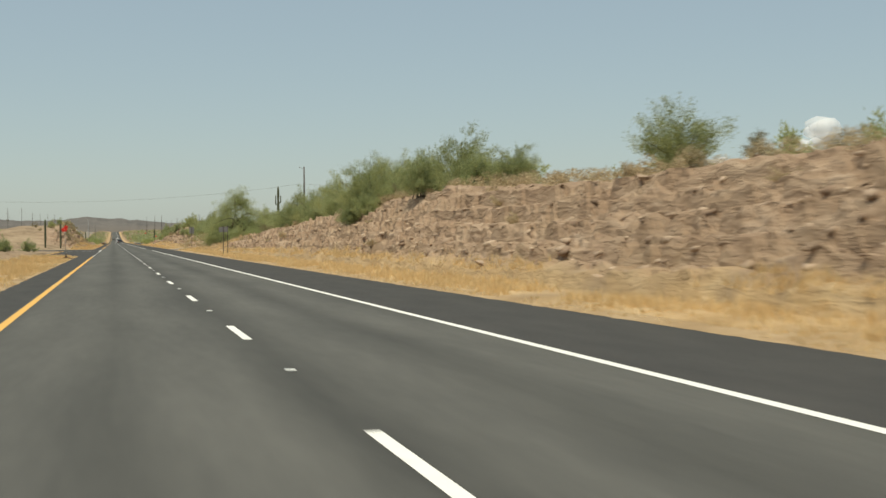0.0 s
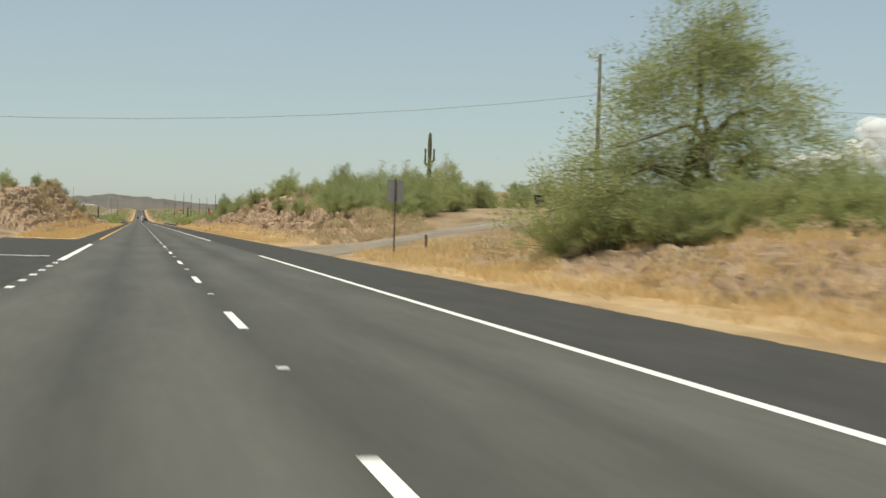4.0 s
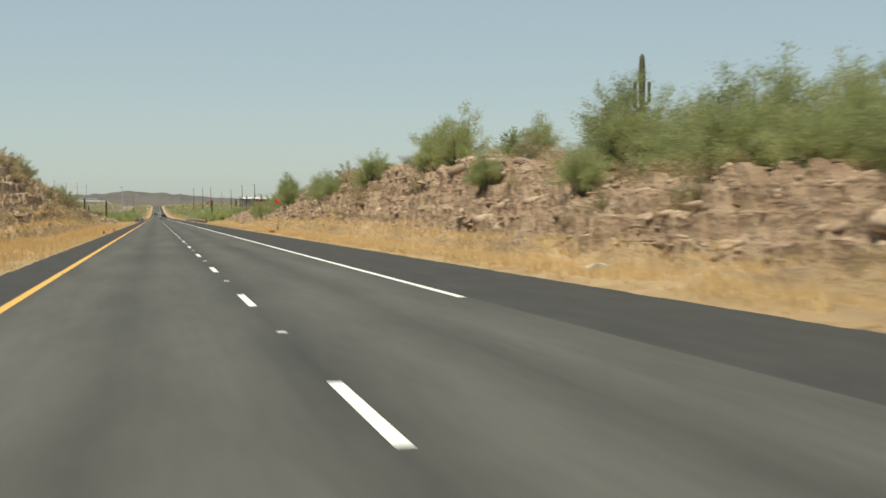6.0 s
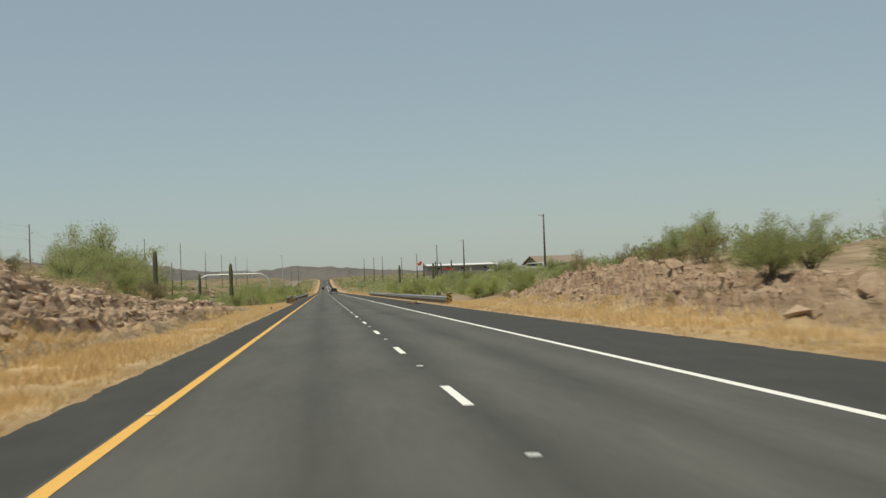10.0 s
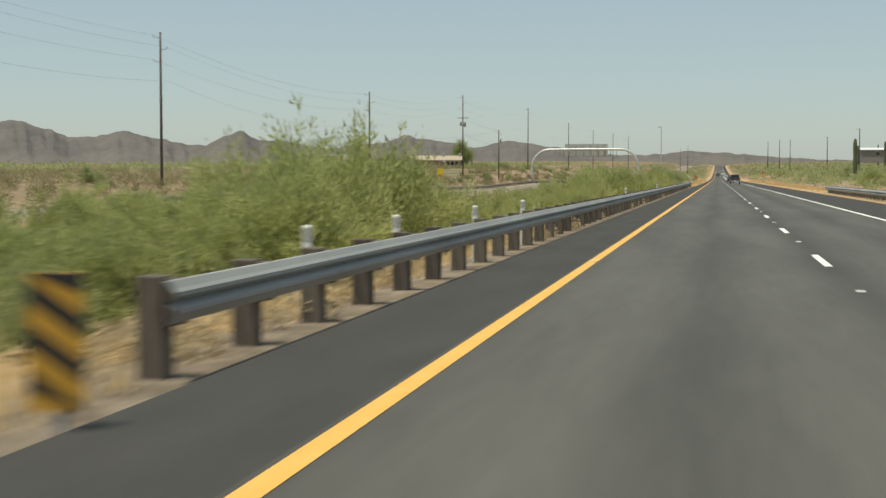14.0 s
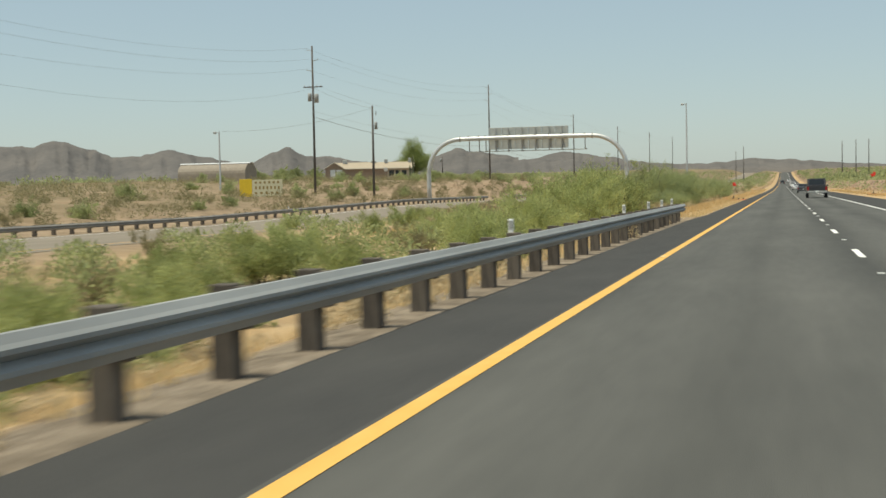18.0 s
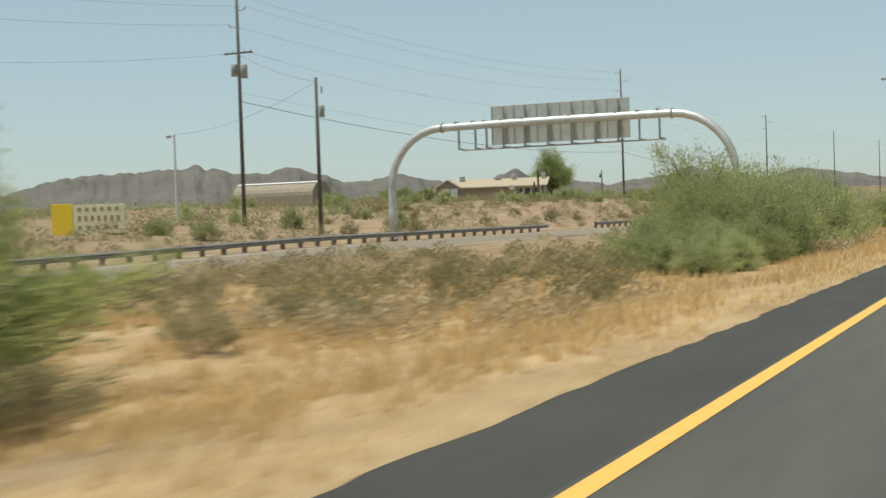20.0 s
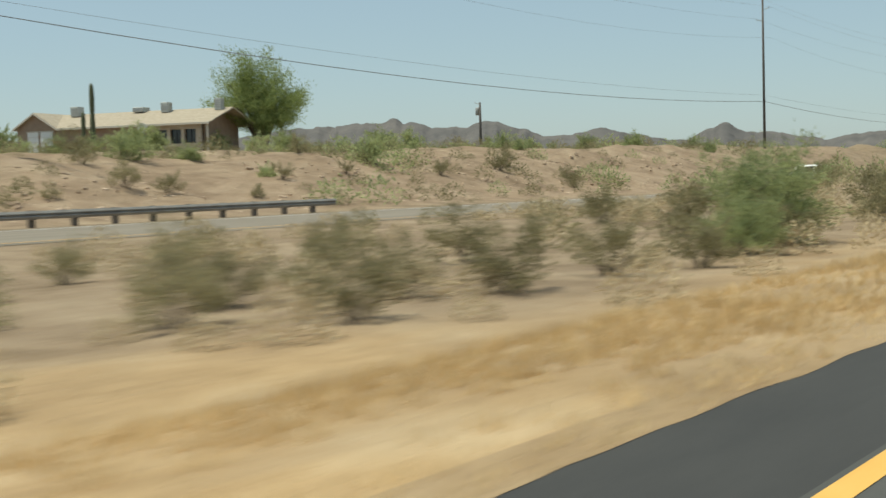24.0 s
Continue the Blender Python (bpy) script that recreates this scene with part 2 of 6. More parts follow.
LEAF_RND = island_mat("bright_round_tree_foliage", (0.18, 0.225, 0.075), (0.38, 0.43, 0.17), trans=0.5)
STRAW = island_mat("straw_grass", (0.59, 0.40, 0.18), (0.86, 0.66, 0.37), trans=0.4)
CACTUS = mat("saguaro_skin", (0.075, 0.085, 0.045), (0.13, 0.135, 0.08), 5, 0.8, stretch=(6, 6, 0.5))


# ---- mesh helpers ----
def tag_struct(ob, label, category):
    return tagged(ob, label, category, kind="structure")


def from_np(name, v, f, material=None, smooth=False):
    """A mesh from vertex and face arrays (all faces with the same number of corners)."""
    v = np.asarray(v, np.float32)
    f = np.asarray(f, np.int32)
    me = bpy.data.meshes.new(name)
    me.vertices.add(len(v))
    me.vertices.foreach_set("co", v.ravel())
    k = f.shape[1]
    me.loops.add(f.size)
    me.loops.foreach_set("vertex_index", f.ravel())
    me.polygons.add(len(f))
    me.polygons.foreach_set("loop_start", np.arange(0, f.size, k, dtype=np.int32))
    me.update(calc_edges=True)
    if smooth:
        me.polygons.foreach_set("use_smooth", np.ones(len(f), bool))
    if material:
        me.materials.append(material)
    return me


def part(name, bm, material, parent=None, label=""):
    """Links a bmesh (or a finished mesh) as one object under its thing."""
    if isinstance(bm, bpy.types.Mesh):
        me = bm
    else:
        me = bpy.data.meshes.new(name)
        bm.to_mesh(me)
        bm.free()
    if not me.materials:
        me.materials.append(material)
    ob = new(name, me)
    ob.parent = parent
    if label:
        ob["label"] = label
    return ob


def thing(name, m, label, category, group="", kind=""):
    ob = new(name)
    ob.matrix_world = m
    return tagged(ob, label, category, group, kind)


def box(sx, sy, sz, c=(0, 0, 0), bevel=0.0, bm=None, rot=None):
    """Adds a bevelled block of that size with its centre at c."""
    bm = bm or bmesh.new()
    m = Matrix.Translation(c) @ (rot or Matrix()) @ Matrix.Diagonal((sx, sy, sz, 1))
    g = bmesh.ops.create_cube(bm, size=1, matrix=m)
    if bevel:
        es = list({e for v in g["verts"] for e in v.link_edges})
        bmesh.ops.bevel(bm, geom=es, offset=bevel, segments=1, affect="EDGES")
    return bm


def tube(points, radii, sides=8, bm=None, cap=True):
    """A tapered tube along a line of points."""
    bm = bm or bmesh.new()
    pts = [Vector(p) for p in points]
    if not isinstance(radii, (list, tuple)):
        radii = [radii] * len(pts)
    rings = []
    for i, p in enumerate(pts):
        d = (pts[min(i + 1, len(pts) - 1)] - pts[max(i - 1, 0)]).normalized()
        a = d.cross(Vector((0, 0, 1)))
        if a.length < 0.05:
            a = d.cross(Vector((0, 1, 0)))
        a.normalize()
        b = d.cross(a)
        rings.append([bm.verts.new(p + radii[i] * (a * math.cos(k * math.tau / sides) + b * math.sin(k * math.tau / sides))) for k in range(sides)])
    for r0, r1 in zip(rings, rings[1:]):
        for k in range(sides):
            fc = bm.faces.new((r0[k], r0[(k + 1) % sides], r1[(k + 1) % sides], r1[k]))
            fc.smooth = True
    if cap:
        bm.faces.new(rings[0][::-1])
        bm.faces.new(rings[-1])
    return bm


def prism(profile, length, axis="y", bm=None, start=0.0):
    """An outline extruded along an axis: (x, z) along y, or (y, z) along x."""
    bm = bm or bmesh.new()
    ends = []
    for e in (start, start + length):
        ends.append([bm.verts.new((a, e, b) if axis == "y" else (e, a, b)) for a, b in profile])
    n = len(profile)
    bm.faces.new(ends[0][::-1])
    bm.faces.new(ends[1])
    for i in range(n):
        bm.faces.new((ends[0][i], ends[0][(i + 1) % n], ends[1][(i + 1) % n], ends[1][i]))
    bmesh.ops.recalc_face_normals(bm, faces=bm.faces[:])
    return bm


# ---- lie of the land ----
def lattice(ix, iy, seed):
    h = (ix.astype(np.int64) * 374761393 + iy.astype(np.int64) * 668265263 + seed * 974711) & 0x7FFFFFFF
    h = ((h ^ (h >> 13)) * 1274126177) & 0x7FFFFFFF
    return ((h ^ (h >> 16)) & 0xFFFF) / 65535.0


def vnoise(x, y, seed=0):
    x, y = np.broadcast_arrays(np.asarray(x, float), np.asarray(y, float))
    ix, iy = np.floor(x), np.floor(y)
    fx, fy = x - ix, y - iy
    fx, fy = fx * fx * (3 - 2 * fx), fy * fy * (3 - 2 * fy)
    a, b = lattice(ix, iy, seed), lattice(ix + 1, iy, seed)
    c, d = lattice(ix, iy + 1, seed), lattice(ix + 1, iy + 1, seed)
    return (a + (b - a) * fx) + ((c + (d - c) * fx) - (a + (b - a) * fx)) * fy


def fbm(x, y, octaves=4, seed=0):
    s, amp, tot = 0.0, 1.0, 0.0
    for o in range(octaves):
        s = s + amp * vnoise(x * 2 ** o, y * 2 ** o, seed + o)
        tot += amp
        amp *= 0.5
    return s / tot


def step(a, b, v):
    t = np.clip((v - a) / (b - a), 0, 1)
    return t * t * (3 - 2 * t)


def z_road(y):
    """The grade: level through the clip, then climbing to a far crest."""
    d = np.clip(np.asarray(y, float) - 900, 0, None)
    up = 1.08e-5 * np.minimum(d, 1100) ** 2
    over = np.clip(d - 1100, 0, None)
    return up + 0.0238 * over - 6e-5 * over ** 2 * (over < 400) - (over >= 400) * (6e-5 * 400 ** 2 + 0.024 * (over - 400))


CREST_R = [(-60, 2.5), (0, 2.5), (20, 2.6), (35, 2.85), (50, 3.15), (60, 3.35), (80, 3.1), (92, 2.6), (106, 2.4), (128, 2.1), (148, 1.6), (160, 1.1), (185, 0.8), (196, 0.25), (212, 0.4), (219, 1.35), (226, 1.8), (232, 2.0),
           (250, 2.3), (257, 2.8), (267, 3.2), (291, 4.0), (310, 4.0), (327, 3.5), (345, 2.7), (359, 1.4), (370, 0.8), (382, 0.8), (395, 1.1), (405, 1.7), (421, 1.7), (431, 1.0), (440, 0.1), (700, 0.1), (760, 1.2), (1000, 1.5)]
CREST_L = [(-60, 0.7), (120, 0.8), (150, 0.5), (175, 0.0), (226, 0.0), (238, 1.2), (252, 3.0), (270, 3.8), (293, 4.3), (307, 4.5), (334, 4.3), (349, 3.7), (374, 2.9), (407, 2.2), (425, 1.9), (441, 1.2), (468, 0.05),
           (690, 0.0), (860, 0.05), (900, 0.5), (960, 1.6), (1100, 1.8)]
DIP_L = [(-60, 0), (455, 0), (484, 0.12), (498, 0.5), (512, 0.9), (530, 0.95), (660, 0.9), (705, 0.4), (830, 0.3), (900, 0.2), (960, 0)]
OPP_Z = [(-60, 0.0), (500, 0.0), (590, -0.7), (720, -0.7), (775, 0.0), (900, 0.05), (1000, 0.0)]
FAR_L = [(-60, 2.0), (500, 1.0), (625, 0.6), (710, 0.8), (770, 1.0), (810, 1.9), (896, 3.7), (1000, 4.5), (1300, 5.0)]


SIDE_X, SIDE_LO, SIDE_HI = [10, 12.5, 14, 17, 20, 34], [196.5, 202, 204.8, 207, 206, 206.5], [218, 215.4, 214.6, 215, 216.5, 217]


def tab(y, table):
    return np.interp(y, [a for a, _ in table], [b for _, b in table])


def bedded(z, x, y, n2, share):
    """Cuts a slope into uneven beds: flat treads with steep broken risers, dipping gently along the road."""
    dip = 0.5 * (fbm(y * 0.05, y * 0 + 3, 2, 91) - 0.5) + 0.012 * y + 0.3 * n2
    for thick, w in ((0.62, 0.75), (0.23, 0.6)):
        u = (z + dip) / thick
        k = np.floor(u)
        cut = (k + step(0.42, 0.78, u - k)) * thick - dip
        z = z + (cut - z) * w * share * step(0.3, 0.6, vnoise(x * 0.5, y * 0.16, 93 + int(thick * 100)))
    return z


def land(x, y):
    """Height of the ground and the share of rock and of straw on it."""
    x, y = np.broadcast_arrays(np.asarray(x, float), np.asarray(y, float))
    zr = z_road(y)
    n1 = fbm(x * 0.16, y * 0.16, 4, 3) - 0.5
    n2 = fbm(x * 1.1, y * 0.8, 4, 11) - 0.5
    n3 = fbm(x * 0.9 + 40, y * 0.55, 5, 21)
    ridge = 1 - np.abs(2 * n3 - 1)
    # right-hand side
    cr = tab(y, CREST_R) * (0.82 + 0.3 * (fbm(y * 0.09, y * 0 + 5, 3, 7)))
    s = np.clip((x - 11.9 - 0.9 * n2) / 4.6, 0, 1)
    face_r = np.minimum(1, s * 1.25) ** 0.85 * (0.82 + 0.18 * s)
    ledges = np.round(face_r * 5 + 1.1 * n2) / 5
    rocky_r = step(0.3, 1.2, cr)
    face_r = face_r * (1 - 0.5 * rocky_r) + ledges * 0.5 * rocky_r
    slope = np.interp(y, [-60, 230, 430, 475, 640, 720], [0.05, 0.05, 0.055, 0.115, 0.105, 0.05])
    out_r = np.clip(x - 12.5, 0, 26) * slope + np.clip(x - 38.5, 0, 200) * 0.02
    zr_side = cr * np.clip(face_r, 0, 1.05) + out_r + 0.1 * step(10.1, 11, x) + 0.7 * n1 * step(13, 22, x) + 0.08 * n2 * step(10.3, 11.5, x)
    m = np.minimum(1, 5 * s * (1 - s)) * rocky_r
    bed = np.abs(fbm(x * 2.2 + y * 0.12, y * 0.9 - x * 0.3, 4, 41) * 2 - 1)
    wx, wy = x + 0.5 * n2 + 0.25 * n1, y + 0.9 * n2
    block = lattice(np.floor(wx / 0.62 + wy * 0.12), np.floor(wy / 1.15), 51) - 0.5 + 0.6 * (lattice(np.floor(wx / 0.33), np.floor(wy / 0.7 + wx * 0.3), 53) - 0.5)
    rough = np.interp(y, [0, 150, 230], [0.10, 0.12, 0.42])
    lumps = np.interp(y, [0, 150, 230], [0.35, 0.35, 0.7])
    crag = np.abs(fbm(x * 1.3, y * 1.5 + 7, 4, 45) * 2 - 1)
    zr_side = zr_side + m * (lumps * (ridge - 0.6) + 0.45 * n2 + rough * block - 0.75 * (0.35 - bed) * (bed < 0.35) - np.interp(y, [0, 150, 230], [0.35, 0.4, 0.8]) * (0.25 - crag) * (crag < 0.25))
    zr_side = bedded(zr_side, x, y, n2, m)
    yb = y - np.clip(x - 12, 0, 34) * 0.22
    lo, hi = np.interp(x, SIDE_X, SIDE_LO), np.interp(x, SIDE_X, SIDE_HI)
    drive = step(lo - 6, lo, yb) * (1 - step(hi, hi + 5, yb))
    lane = np.interp(x, [10, 14, 22, 33, 60], [0.0, 0.35, 1.75, 2.1, 2.4])
    dr = drive * step(9.5, 10.5, x) * (1 - step(44, 56, x))
    zr_side = zr_side * (1 - dr) + (lane - 0.02) * dr
    # left-hand side
    cl = tab(y, CREST_L) * (0.87 + 0.26 * (fbm(y * 0.08, y * 0 + 9, 3, 17)))
    foot_l = np.interp(y, [285, 300, 318, 335, 375, 400], [4.3, 3.6, 3.6, 4.2, 4.2, 3.35]) + 0.9 * n2
    q = np.clip((-x - foot_l) / 4.4, 0, 1)
    face_l = np.minimum(1, q * 1.2) ** 0.9 * (0.85 + 0.15 * q)
    late = step(385, 420, y)
    shelf = 0.34 * step(0.0, 0.13, q) + 0.72 * np.clip((-x - 3.6) / 9.5, 0, 1)
    face_l = face_l * (1 - late) + shelf * late
    ledges = np.round(face_l * 5 + 1.1 * n2 * (1 - 0.7 * late)) / 5
    rocky_l = step(0.4, 1.4, cl)
    face_l = face_l * (1 - 0.5 * rocky_l) + ledges * 0.5 * rocky_l
    ml = np.minimum(1, 5 * q * (1 - q)) * rocky_l * (1 - 0.8 * late * step(0.25, 0.4, q))
    back = 1 - step(17, 24, -x)
    zl = cl * np.clip(face_l, 0, 1.05) * back + ml * (0.5 * (ridge - 0.6) + 0.45 * n2 + 0.6 * rough * block - 0.6 * (0.35 - bed) * (bed < 0.35) - 0.6 * (0.3 - crag) * (crag < 0.3)) + 0.06 * n2 * step(1.5, 3, -x)
    zl = bedded(zl, x, y, n2, ml)
    zl = zl - 0.1 * step(1.28, 1.31, -x) * step(494, 499, y) * (1 - step(688, 693, y))
    zl = zl - tab(y, DIP_L) * step(1.9, 6, -x) * (1 - step(20, 25, -x)) + 0.35 * n1 * step(4, 9, -x) * (1 - step(20, 24, -x))
    zo = tab(y, OPP_Z)
    zl = zl * (1 - step(20, 25, -x)) + zo * step(20, 25, -x)
    far = tab(y, FAR_L) - zo
    zl = zl + far * step(38.6, 56, -x) * (0.85 + 0.3 * n1) + 0.022 * np.clip(-x - 56, 0, 60) + 0.9 * n1 * step(39, 48, -x) + 1.1 * (fbm(x * 0.35, y * 0.28, 4, 61) - 0.5) * step(40, 45, -x) * (1 - step(62, 72, -x)) * step(1.2, 2.4, far) + 0.5 * n2 * step(40, 50, -x) * 0.4
    cross = step(192, 197, y) * (1 - step(221, 226, y)) * step(1.0, 3, -x) * (1 - step(37, 48, -x))
    zl = zl * (1 - cross) + (0.0) * cross
    z = np.where(x > 4, zr_side, zl)
    inside = (x > -1.32) & (x < 10.15)
    opp = (x < -25.6) & (x > -37.2)
    z = np.where(inside, -0.14, z)
    z = np.where(opp, zo - 0.14, z)
    pocket = (x < -0.9) & (x > -5.4) & (y > 128) & (y < 228)
    z = np.where(pocket | ((cross > 0.9) & (x > -26)), -0.14, z)
    wide = step(200, 900, np.abs(x)) * 6 * (fbm(x * 0.004, y * 0.004, 3, 31) - 0.3)
    z = z + zr * np.exp(-(np.clip(np.abs(x) - 300, 0, None) / 900) ** 2) + wide
    rock = np.where(x > 4, rocky_r * step(0.05, 0.2, s) * (1 - step(17, 19.5, x)), rocky_l * step(0.05, 0.2, q) * (1 - step(9, 11.5 + 5 * late, -x)) * (1 - 0.4 * step(385, 420, y) * step(0.22, 0.42, q)))
    bank = step(39, 41, -x) * (1 - step(52, 60, -x)) * 0.35
    rock = np.maximum(rock, bank) * (0.75 + 0.5 * n2)
    edge_r = step(9.9, 10.3, x) * (1 - step(12.0, 13.2, x + 1.5 * n2))
    foot_e = np.interp(y, [375, 400], [4.2, 3.0])
    edge_l = step(1.2, 1.5, -x) * (1 - step(foot_e, foot_e + np.interp(y, [375, 400], [1.8, 1.0]), -x + 2.0 * n2))
    med = step(1.2, 1.5, -x) * (1 - step(np.interp(y, [770, 800, 850, 866], [18, 14, 12, 4]), np.interp(y, [770, 800, 850, 866], [24, 20, 17, 8]), -x + 3 * n1)) * step(455, 475, y)
    straw = np.maximum(np.maximum(edge_r, edge_l), med * 0.8) * np.clip(0.75 + 1.2 * n1 + n2, 0, 1)
    return z, np.clip(rock, 0, 1), np.clip(straw, 0, 1)


def ground_z(x, y):
    return float(land(np.array([x]), np.array([y]))[0][0])


def grid_mesh(name, gx, gy, gz, material, smooth=True):
    r, c = gx.shape
    v = np.stack([gx, gy, gz], -1).reshape(-1, 3)
    i = np.arange(r * c).reshape(r, c)
    f = np.stack([i[:-1, :-1], i[:-1, 1:], i[1:, 1:], i[1:, :-1]], -1).reshape(-1, 4)
    return from_np(name, v, f, material, smooth)


def ar(a, b, s):
    return np.arange(a, b - 1e-6, s)


GX = np.concatenate([[-2400, -1800, -1300, -950, -700, -520, -400, -310, -240, -190], ar(-160, -60, 7), ar(-60, -38, 1.4), [-37.3, -37.1, -31, -25.7, -25.5], ar(-25, -10.5, 0.9), ar(-10.5, -9, 0.3), ar(-9, -2.6, 0.13), ar(-2.6, -1.8, 0.2),
                     [-1.6, -1.4, -1.32, -1.28, 2, 6, 10.1, 10.16], ar(10.3, 11.5, 0.2), ar(11.5, 16.8, 0.12), ar(16.8, 18.2, 0.23), ar(18.2, 24, 0.6), ar(24, 60, 2), ar(60, 160, 9), [170, 210, 260, 330, 430, 560, 720, 950, 1300, 1800, 2400]])
GY = np.concatenate([ar(-80, 0, 2), ar(0, 165, 0.4), ar(165, 228, 0.7), ar(228, 470, 0.42), ar(470, 900, 1.1), ar(900, 1100, 3), ar(1100, 2100, 20), ar(2100, 4800, 150)])
gx, gy = np.meshgrid(GX, GY)
gz, grock, gstraw = land(gx, gy)
gme = grid_mesh("ground", gx, gy, gz, GROUND)
col = np.zeros((gx.size, 4), np.float32)
col[:, 2] = (step(1.25, 1.31, -gx) * (1 - step(2.4, 3.4, -gx)) * step(484, 496, gy) * (1 - step(686, 700, gy))).ravel()
far_brush = np.maximum(np.maximum(np.maximum(step(64, 130, -gx) * step(430, 560, gy), 0.65 * step(40, 52, -gx) * step(430, 520, gy) * (1 - step(740, 820, gy))), step(16, 34, gx) * step(425, 520, gy)), step(960, 1150, gy) * step(9, 15, np.abs(gx - 3)))
col[:, 0], col[:, 1], col[:, 3] = grock.ravel(), gstraw.ravel(), (0.8 * far_brush).ravel()
quad_rock = (grock[:-1, :-1] + grock[1:, 1:] + grock[:-1, 1:] + grock[1:, :-1]).ravel() / 4
gme.polygons.foreach_set("use_smooth", quad_rock < 0.35)
att = gme.attributes.new("zone", "FLOAT_COLOR", "POINT")
att.data.foreach_set("color", col.ravel())
ground = tag_struct(new("ground", gme), "tan desert ground with rock cuts and dry straw verges", "ground")

# ---- road ----
RY = np.concatenate([ar(-80, 900, 10), ar(900, 2600, 20)])


def strip(name, x0, x1, ys, lift, material, parent=None, zf=z_road, cols=2):
    a, b = np.meshgrid(np.linspace(x0, x1, cols), ys)
    return part(name, grid_mesh(name, a, b, zf(b) + lift, material), material, parent)


road = tag_struct(strip("road", -0.12, 7.12, RY, 0.0, ASPHALT), "worn grey asphalt carriageway with two lanes", "road")
sh_r = tag_struct(strip("shoulder", 7.12, 10.12, RY, -0.004, FRESH), "dark asphalt shoulder beside the white edge line", "road shoulder")
sh_l = tag_struct(strip("shoulder", -1.3, -0.12, RY, -0.004, FRESH), "narrow dark asphalt shoulder beside the yellow line", "road shoulder")
rail_edge = tag_struct(strip("shoulder", -1.43, -1.3, ar(496, 693, 14), -0.006, FRESH), "ragged dark asphalt edge beside the guardrail", "road shoulder")
for k, v in enumerate(rail_edge.data.vertices):
    if v.co.x < -1.4:
        v.co.x -= 0.05 * math.sin(k * 1.7)
opp_z = lambda y: tab(y, OPP_Z) + z_road(y)
opp_road = tag_struct(strip("opposing_road", -37.0, -25.8, RY, 0.0, mat("old_grey_asphalt", (0.20, 0.168, 0.128), (0.26, 0.222, 0.172), 1.0, 0.9, stretch=(1, 0.15, 1))), "faded grey opposing carriageway", "road")
for v in opp_road.data.vertices:
    v.co.z += float(tab(v.co.y, OPP_Z))
strip("edge_line", -26.95, -26.8, RY, 0.005, YELLOW_LINE, opp_road, opp_z)
strip("edge_line", -36.0, -35.85, RY, 0.005, WHITE_LINE, opp_road, opp_z)
# median crossing and its turn pocket
pocket = tag_struct(strip("turn_pocket", -4.9, -1.3, np.array([128, 140, 150, 170, 196.0]), -0.004, FRESH), "dark asphalt left-turn pocket", "road")
for v in pocket.data.vertices:
    if v.co.y < 139 and v.co.x < -2:
        v.co.x = -1.31
crossing = tag_struct(strip("median_crossing", -25.8, -1.3, np.array([196.0, 203, 215, 226]), -0.006, FRESH), "dark asphalt crossing through the median", "road")
strip("yellow_line", -0.075, 0.075, np.concatenate([ar(-80, 126, 10), [126]]), 0.004, YELLOW_LINE, road)
strip("yellow_line", -0.075, 0.075, np.concatenate([[227.0], ar(235, 900, 10), ar(900, 2600, 20)]), 0.004, YELLOW_LINE, road)
strip("white_edge_line", 6.935, 7.085, np.concatenate([ar(-80, 190, 10), [195.5]]), 0.004, WHITE_LINE, road)
strip("white_edge_line", 6.935, 7.085, np.concatenate([[233.0], ar(240, 900, 10), ar(900, 2600, 20)]), 0.004, WHITE_LINE, road)
strip("turn_bay_line", -0.11, 0.11, np.array([184.0, 211.0]), 0.004, WHITE_LINE, road)
strip("stop_bar", -4.4, -0.6, np.array([188.1, 188.6]), 0.004, WHITE_LINE, pocket)
strip("turn_bay_yellow_line", -4.85, -4.7, np.array([142.0, 170, 192]), 0.004, YELLOW_LINE, pocket)
dot = from_np("turn_bay_dot", [(-0.075, 0, 0), (0.075, 0, 0), (0.075, 0.7, 0), (-0.075, 0.7, 0)], [(0, 1, 2, 3)], WHITE_LINE)
for k in range(20):
    part("turn_bay_dot", dot, WHITE_LINE, road).location = (0, 128 + k * 2.8, 0.004)
dash = from_np("lane_dash", [(-0.062, 0, 0), (0.062, 0, 0), (0.062, 3.05, 0), (-0.062, 3.05, 0)], [(0, 1, 2, 3)], WHITE_LINE)
bm = bmesh.new()
box(0.11, 0.1, 0.02, (0, 0, 0.01), 0.006, bm)
marker = bpy.data.meshes.new("road_marker")
bm.to_mesh(marker)
bm.free()
marker.materials.append(plain("marker_plastic", (0.66, 0.66, 0.62), 0.4))
LANE_X, CYCLE = 3.555, 12.192
for k in range(-4, 150):
    y = k * CYCLE
    d = part("lane_dash", dash, WHITE_LINE, road)
    d.location = (LANE_X, y, float(z_road(y)) + 0.004)
    d.rotation_euler = (math.atan((float(z_road(y + 3)) - float(z_road(y))) / 3), 0, 0)
    if k < 90:
        part("road_marker", marker, None, road).location = (LANE_X, y + 3.05 + 4.57, float(z_road(y + 7)) + 0.001)
amber_marker = marker.copy()
amber_marker.materials[0] = plain("amber_marker_plastic", (0.74, 0.60, 0.30), 0.4)
for k in range(-3, 45):
    y = 0.5 + k * 2 * CYCLE
    if not 126 < y < 227:
        part("line_marker", amber_marker, None, road, "amber reflector on the yellow line").location = (0.0, y, float(z_road(y)) + 0.005)
